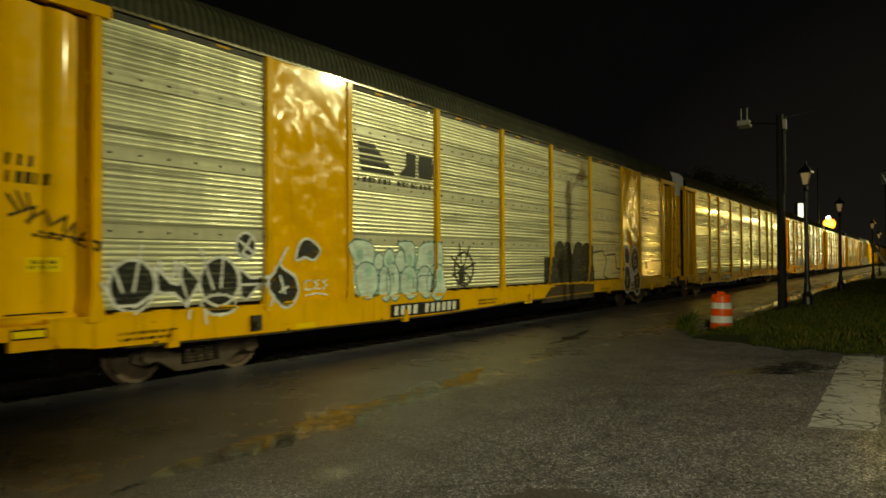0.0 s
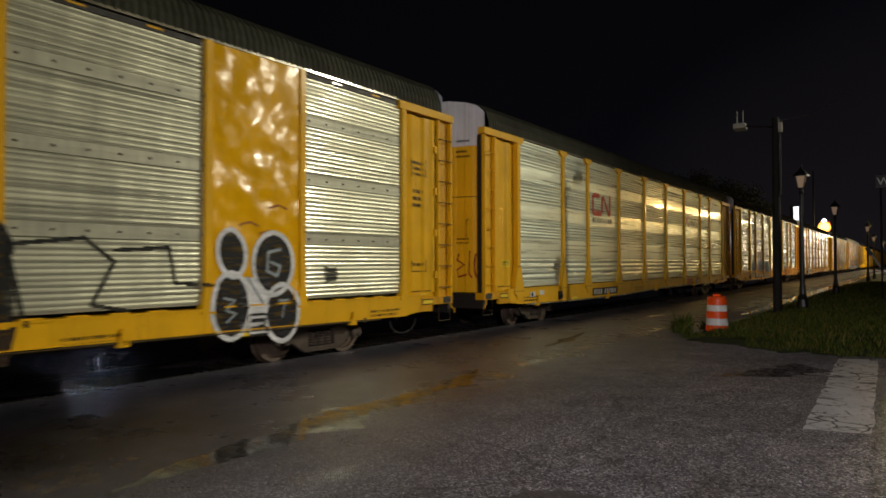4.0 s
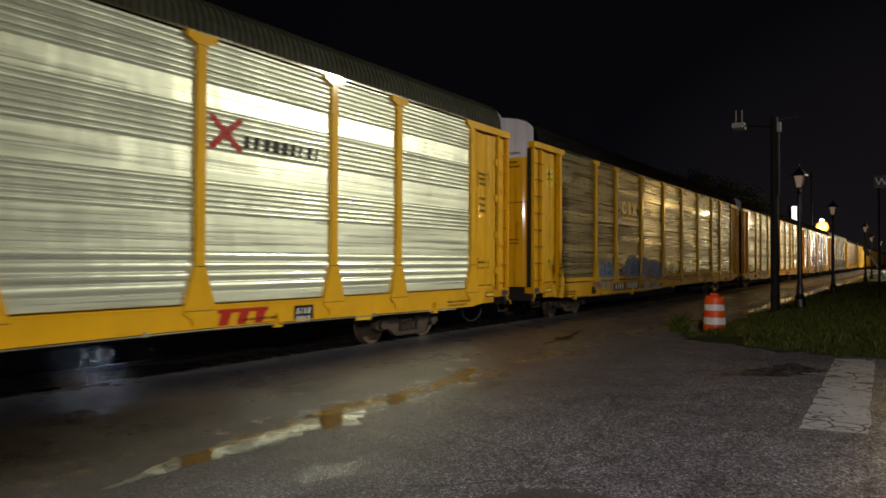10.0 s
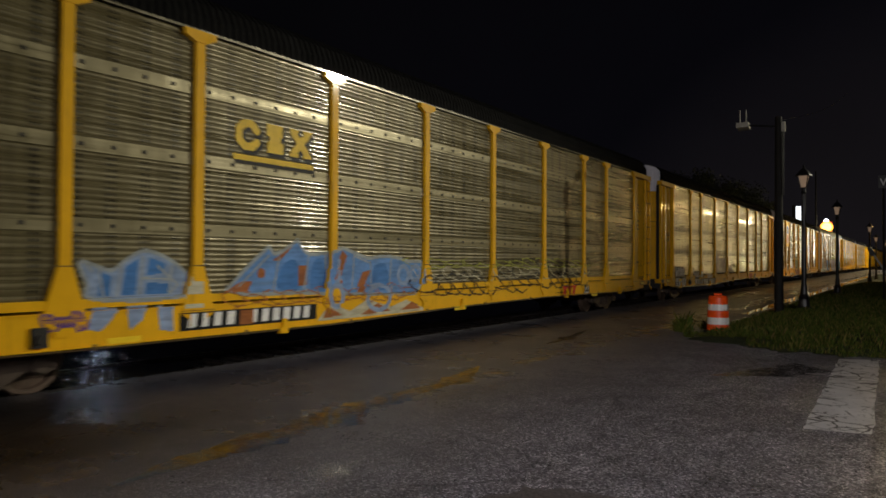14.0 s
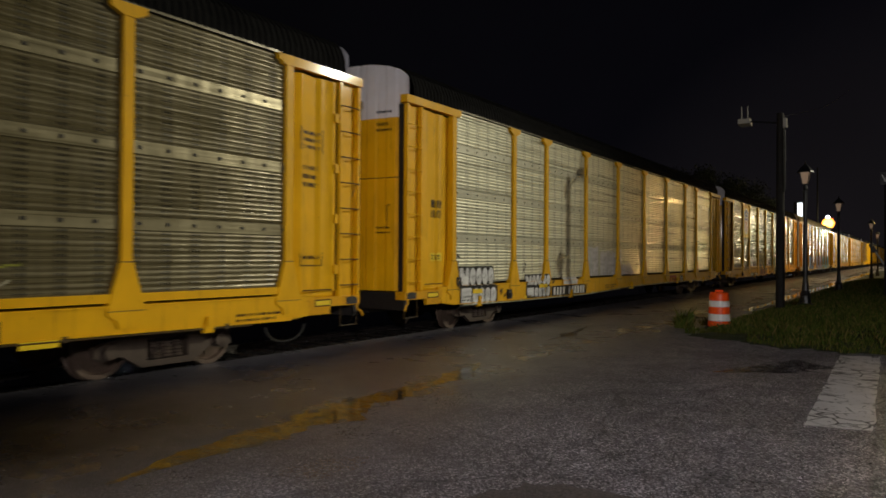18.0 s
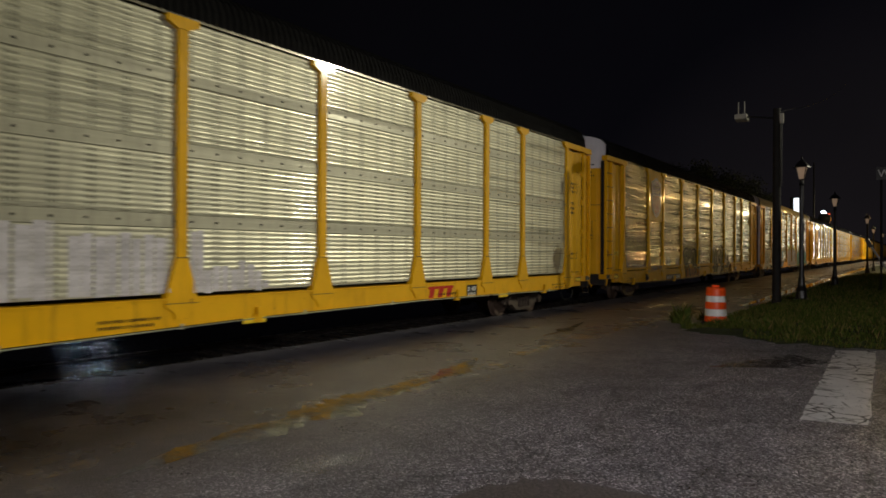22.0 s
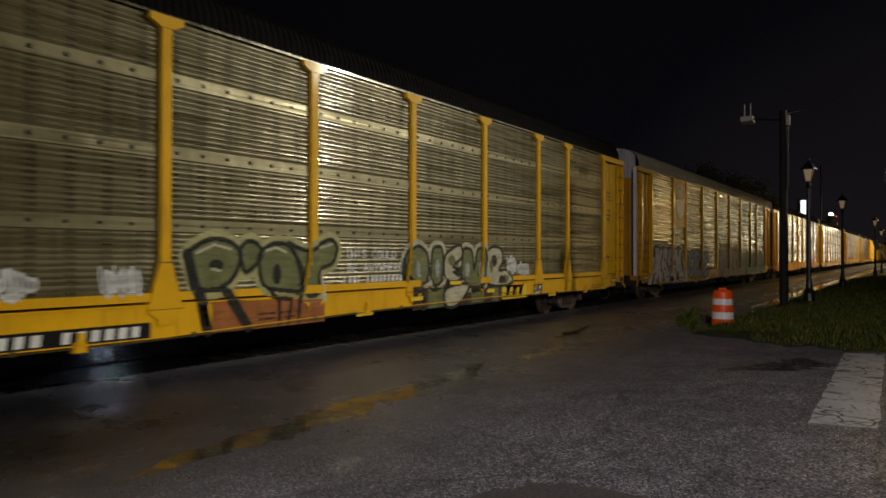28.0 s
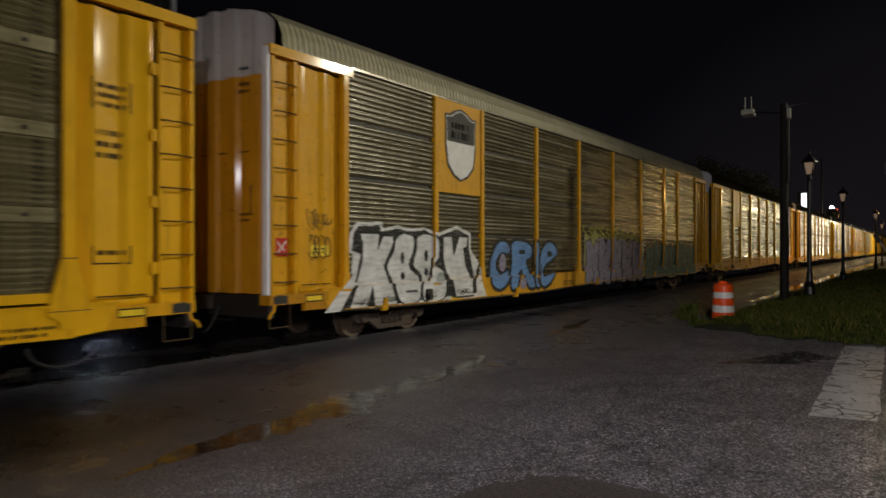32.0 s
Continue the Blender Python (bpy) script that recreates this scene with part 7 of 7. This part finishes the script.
def lantern_post(x, y, z, height):
    post = thing("lamp_post", (x, y, z), "black cast-iron lamp post with a four-sided lantern on the grass", "lamp post", "lamp posts along the kerb")
    h = height - 0.70
    bm = bmesh.new()
    lathe(bm, [(0.22, -0.05), (0.22, 0.08), (0.17, 0.12), (0.14, 0.34), (0.16, 0.38), (0.10, 0.50), (0.085, 0.75), (0.07, 0.82)], 12)
    part("base", bm, BLACK_IRON, post, "flared cast base")
    bm = bmesh.new()
    lathe(bm, [(0.07, 0.82), (0.055, h - 0.2), (0.085, h - 0.16), (0.06, h - 0.12), (0.05, h - 0.03), (0.095, h)], 12)
    part("shaft", bm, BLACK_IRON, post)
    bm = bmesh.new()
    for a in range(4):
        c, s = math.cos(a * math.pi / 2 + math.pi / 4), math.sin(a * math.pi / 2 + math.pi / 4)
        rod(bm, (0.105 * c, 0.105 * s, h), (0.19 * c, 0.19 * s, h + 0.36), 0.014, 5)
    part("cage", bm, BLACK_IRON, post, "slim black lantern bars")
    for a in range(4):
        bm = bmesh.new()
        c0, c1 = a * math.pi / 2 + math.pi / 4, (a + 1) * math.pi / 2 + math.pi / 4
        vs = [bm.verts.new((r * math.cos(c), r * math.sin(c), zz)) for r, c, zz in ((0.097, c0, h + 0.01), (0.097, c1, h + 0.01), (0.182, c1, h + 0.35), (0.182, c0, h + 0.35))]
        bm.faces.new(vs)
        part("lantern_pane", bm, LANTERN_GLASS, post, "frosted pane with a painted peach glow")
    bm = bmesh.new()
    lathe(bm, [(0.24, h + 0.35), (0.225, h + 0.39), (0.11, h + 0.53), (0.07, h + 0.56), (0.022, h + 0.61), (0.034, h + 0.65), (0.004, h + 0.72)], 8)
    part("cap", bm, BLACK_IRON, post, "peaked black cap with finial")
    return post


for lx, ly, lz, lh in ((-2.80, 23.75, 0.25, 4.45), (-3.0, 37.3, 0.2, 4.45), (-2.68, 58.8, 0.22, 4.4), (-2.93, 75.0, 0.05, 4.3), (-2.9, 98.0, 0.1, 4.3)):
    lantern_post(lx, ly, lz, lh)

# wooden pole with a floodlight arm
pole = thing("utility_pole", (-3.48, 23.65, 0.2), "tall dark timber pole with an unlit floodlight arm", "pole")
bm = bmesh.new()
rod(bm, (0, 0, -0.1), (0, 0, 6.02), 0.135, 14, 0.105)
part("pole_shaft", bm, TIMBER, pole, "tarred round timber")
bm = bmesh.new()
rod(bm, (0, 0, 5.72), (-0.95, -0.05, 5.86), 0.028, 8)
part("arm", bm, BLACK_IRON, pole, "thin steel arm")
bm = bmesh.new()
prism(bm, [(-0.2, 5.78), (0.2, 5.74), (0.24, 5.84), (0.1, 5.93), (-0.2, 5.93)], -1.2, -0.85)
part("floodlight", bm, FIXTURE, pole, "pale cast floodlight housing")
for dx in (-1.12, -0.94):
    bm = bmesh.new()
    rod(bm, (dx, 0, 5.92), (dx, 0, 6.35), 0.016, 6)
    part("bracket_rod", bm, FIXTURE, pole)
bm = bmesh.new()
box(bm, 0.09, 0.19, -0.10, 0.06, 5.55, 5.85)
part("junction_box", bm, FIXTURE, pole, "grey junction box")
bm = bmesh.new()
rod(bm, (0.14, -0.02, 3.6), (0.14, -0.02, 5.55), 0.018, 6)
part("conduit", bm, BLACK_IRON, pole, "dark conduit")

# service cable that leaves the pole
bm = bmesh.new()
pts = [Vector((-3.48, 23.6, 6.1)).lerp(Vector((-3.9, 57.0, 13.8)), k / 16) + Vector((0, 0, -0.35 * math.sin(math.pi * k / 16))) for k in range(17)]
tube(bm, pts, 0.008, 5)
solid("overhead_cable", bm, BLACK_IRON, "thin sagging overhead service cable", "cable")

# raised barrier arm of the crossing further on
gate = thing("barrier_arm", (-1.30, 44.0, 0.2), "slanting white barrier arm with a dark weight", "barrier")
bm = bmesh.new()
rod(bm, (-0.60, 0, 2.05), (0.55, 0, 0.1), 0.045, 8, 0.06)
part("arm", bm, SHEETING, gate, "thin white arm")
bm = bmesh.new()
box(bm, -0.11, 0.11, -0.09, 0.09, -0.26, 0.24, pose(-0.64, 0, 2.12, 0, -28, 0))
part("counterweight", bm, BLACK_IRON, gate, "black counterweight")

# small sign with one letter
W_SIGN = (-0.98, 31.5)
sign = thing("whistle_sign", (W_SIGN[0], W_SIGN[1], 0.2), "dark sign board with a pale letter on a post", "sign")
bm = bmesh.new()
rod(bm, (0, 0.05, 0), (0, 0.05, 4.9), 0.04, 8)
part("sign_post", bm, BLACK_IRON, sign)
bm = bmesh.new()
box(bm, -0.16, 0.55, -0.02, 0.02, 4.38, 4.86)
part("board", bm, BLACK_IRON, sign, "black board")
txt = bpy.data.curves.new("letter", "FONT")
txt.body, txt.size, txt.extrude = "W", 0.42, 0.004
txt_ob = bpy.data.objects.new("letter", txt)
scene.collection.objects.link(txt_ob)
bpy.context.view_layer.update()
letter_mesh = bpy.data.meshes.new_from_object(txt_ob)
bpy.data.objects.remove(txt_ob)
letter_mesh.transform(pose(-0.12, -0.03, 4.47, 90, 0, 0))
letter_mesh.materials.clear()
letter_mesh.materials.append(SHEETING)
child("letter", letter_mesh, sign, "pale letter")


# ---- lamps that give the light ----
def street_lamp(x, y, z, colour, strength, label, reach=1.6, name="street_lamp"):
    sl = thing(name, (x + reach, y, 0), label, "street lamp")
    bm = bmesh.new()
    rod(bm, (0, 0, -0.22), (0, 0, z + 0.1), 0.11, 10, 0.07)
    part("pole", bm, FIXTURE, sl, "grey tapered pole")
    bm = bmesh.new()
    rod(bm, (0, 0, z + 0.05), (-reach + 0.2, 0, z + 0.30), 0.04, 8)
    part("bracket", bm, FIXTURE, sl)
    bm = bmesh.new()
    box(bm, -reach - 0.3, -reach + 0.3, -0.16, 0.16, z + 0.24, z + 0.36)
    part("housing", bm, FIXTURE, sl, "flat lamp housing")
    return sl


SODIUM = glow("sodium_lens", (1.0, 0.37, 0.055), 12.0)
WHITE_LENS = glow("white_lens", (0.80, 0.88, 1.0), 40)
for lx, ly, lz, lw, lc in STREET:
    street_lamp(lx, ly, lz, lc, 10, "sodium street lamp on a grey pole")
street_lamp(MAST[0], MAST[1], MAST[2], (1, 1, 1), 10, "tall high-mast yard light on a grey pole", 0.8, "mast_lamp")
# pole for the added fill lamp, out of view
street_lamp(5.0, -6.0, 5.0, (1, 1, 1), 10, "unseen pole of the added fill lamp", 0.6)
street_lamp(-60.0, 33.9, 7.6, (1, 1, 1), 10, "cold white lamp beyond the tracks", 0.6)

# the lamp that glares over the cars beyond the track; turning its head stands in for going out
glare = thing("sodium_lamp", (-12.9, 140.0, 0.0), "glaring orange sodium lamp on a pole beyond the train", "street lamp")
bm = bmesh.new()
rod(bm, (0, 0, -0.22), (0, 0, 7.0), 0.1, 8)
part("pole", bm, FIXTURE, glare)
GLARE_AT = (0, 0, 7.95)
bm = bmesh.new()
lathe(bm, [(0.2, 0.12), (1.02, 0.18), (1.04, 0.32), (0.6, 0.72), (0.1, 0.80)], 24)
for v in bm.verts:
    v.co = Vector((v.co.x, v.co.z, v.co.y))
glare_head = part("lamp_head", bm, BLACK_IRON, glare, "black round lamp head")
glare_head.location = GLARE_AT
# lens and rim are as wide as the glare; the amber rim paints its edge
for nm, r, d, mat in (("rim_lens", 1.03, 0.10, glow("glare_rim_glow", (1.0, 0.36, 0.045), 2.4)), ("hot_lens", 0.80, 0.04, SODIUM)):
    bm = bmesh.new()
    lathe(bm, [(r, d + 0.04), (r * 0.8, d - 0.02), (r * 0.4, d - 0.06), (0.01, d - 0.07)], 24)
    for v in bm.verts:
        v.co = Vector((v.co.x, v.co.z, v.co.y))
    part(nm, bm, mat, glare_head, "orange glow sized to the lamp's glare")

# small white lamp far behind the cars
spark = thing("far_lamp", (-13.9, 150.0, 0.0), "small cold white lamp on a far pole", "street lamp")
bm = bmesh.new()
rod(bm, (0, 0, -0.22), (0, 0, 9.35), 0.07, 8)
part("pole", bm, FIXTURE, spark)
bm = bmesh.new()
lathe(bm, [(0.05, 9.35), (0.34, 9.45), (0.34, 9.75), (0.05, 9.9)], 16)
part("globe", bm, WHITE_LENS, spark, "bright white globe")
bm = bmesh.new()
lathe(bm, [(0.04, 9.0), (0.22, 9.06), (0.22, 9.3), (0.04, 9.36)], 12, (0.75, 0, 0))
rod(bm, (0, 0, 9.1), (0.75, 0, 9.1), 0.03, 6)
part("marker", bm, glow("red_marker", (1.0, 0.10, 0.04), 1.5), spark, "small red marker light")

# lit pylon sign, thin far poles
pyl = thing("pylon_sign", (-17.5, 140.0, 0.0), "tall lit white pylon sign beyond the train", "sign")
bm = bmesh.new()
box(bm, -0.15, 0.15, -0.15, 0.15, -0.22, 8.2)
part("pole", bm, BLACK_IRON, pyl)
bm = bmesh.new()
box(bm, -0.9, 0.62, 0.0, 0.5, 8.1, 12.0)
part("cabinet", bm, BLACK_IRON, pyl, "dark sign cabinet")
bm = bmesh.new()
box(bm, -0.28, 0.55, -0.06, -0.004, 8.3, 11.8)
part("face", bm, glow("sign_face", (0.86, 0.93, 1.0), 1.6), pyl, "white glowing sign face")
far_pole = thing("far_pole", (-12.8, 123.0, 0), "thin dark pole beyond the train", "pole")
bm = bmesh.new()
rod(bm, (0, 0, -0.22), (0, 0, 16.0), 0.16, 8, 0.1)
part("shaft", bm, BLACK_IRON, far_pole)

# trees behind the train
LEAF = plain("dark_leaf", (0.035, 0.045, 0.018), 0.6, 0, 0.3)
BARK = plain("bark", (0.05, 0.038, 0.028), 0.85, 0, 0.3)


def tree(x, y, h, r, seed):
    rng = random.Random(seed)
    t = thing("tree", (x, y, -0.22), "dark leafy tree behind the train", "tree", "trees beyond the track")
    bm = bmesh.new()
    rod(bm, (0, 0, 0), (0.2, 0, h * 0.5), 0.28, 8, 0.16)
    tips = []
    for k in range(9):
        a = rng.uniform(0, 6.283)
        q = Vector((r * 0.6 * math.cos(a), r * 0.6 * math.sin(a), h * rng.uniform(0.6, 0.92)))
        rod(bm, (0.15, 0, h * rng.uniform(0.35, 0.5)), q, 0.1, 5, 0.03)
        tips.append(q)
    part("trunk", bm, BARK, t, "tapered trunk with limbs")
    vs, fs = [], []
    for c in tips + [Vector((0, 0, h * 0.85))]:
        cr = r * rng.uniform(0.35, 0.55)
        for k in range(330):
            d = Vector((rng.gauss(0, 1), rng.gauss(0, 1), rng.gauss(0, 0.8))).normalized() * cr * rng.random() ** 0.4
            p = c + d
            u = Vector((rng.uniform(-1, 1), rng.uniform(-1, 1), rng.uniform(-1, 1))).normalized() * 0.17
            w = u.cross(Vector((rng.uniform(-1, 1), rng.uniform(-1, 1), rng.uniform(-1, 1)))).normalized() * 0.11
            i = len(vs)
            vs += [p - u, p + w, p + u, p - w]
            fs.append((i, i + 1, i + 2, i + 3))
    me = bpy.data.meshes.new("crown")
    me.from_pydata(vs, [], fs)
    me.materials.append(LEAF)
    child("crown", me, t, "uneven crown of small leaves")


for tx, ty, th_, tr_, sd in ((-33, 110, 15.0, 4.5, 1), (-30, 112, 16.2, 4.8, 2), (-27, 118, 15.8, 5.0, 3), (-24.5, 125, 15.0, 4.6, 4), (-36, 108, 12.5, 4.0, 5), (-22.5, 132, 13.2, 4.0, 6)):
    tree(tx, ty, th_, tr_, sd)


# ---- motion ----
def car_start(t):
    """Where the first car's near end stands along the track at t seconds."""
    u = t / 16 - 1
    drift = np.interp(t, [0, 2.5, 6, 9, 12.2, 13, 16.5, 19, 23, 25, 26, 29, 32], [-0.07, -0.03, 0.10, 0.09, -0.06, -0.07, 0.03, 0.07, 0.04, -0.05, -0.05, -0.03, -0.02])
    return -66.03 - 69.142 * u - 0.17 * u * u - 0.095 * u ** 3 + float(drift)


def motions():
    times = [0.5 * k for k in range(65)]
    for k, car in enumerate(CARS):
        walk(car, [(t, pose(TRACK, car_start(t) + k * PITCH, 0)) for t in times])
    # the orange lamp goes out: its face is turned away within a third of a second instead
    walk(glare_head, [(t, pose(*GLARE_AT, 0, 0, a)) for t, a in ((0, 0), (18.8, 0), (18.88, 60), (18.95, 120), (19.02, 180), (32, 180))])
    spin = [32 * k / 240 for k in range(241)]
    for w, dy in WHEELSETS:
        walk(w, [(t, pose(0, dy, 0.42, math.degrees((car_start(0) - car_start(t)) / 0.42), 0, 0)) for t in spin])


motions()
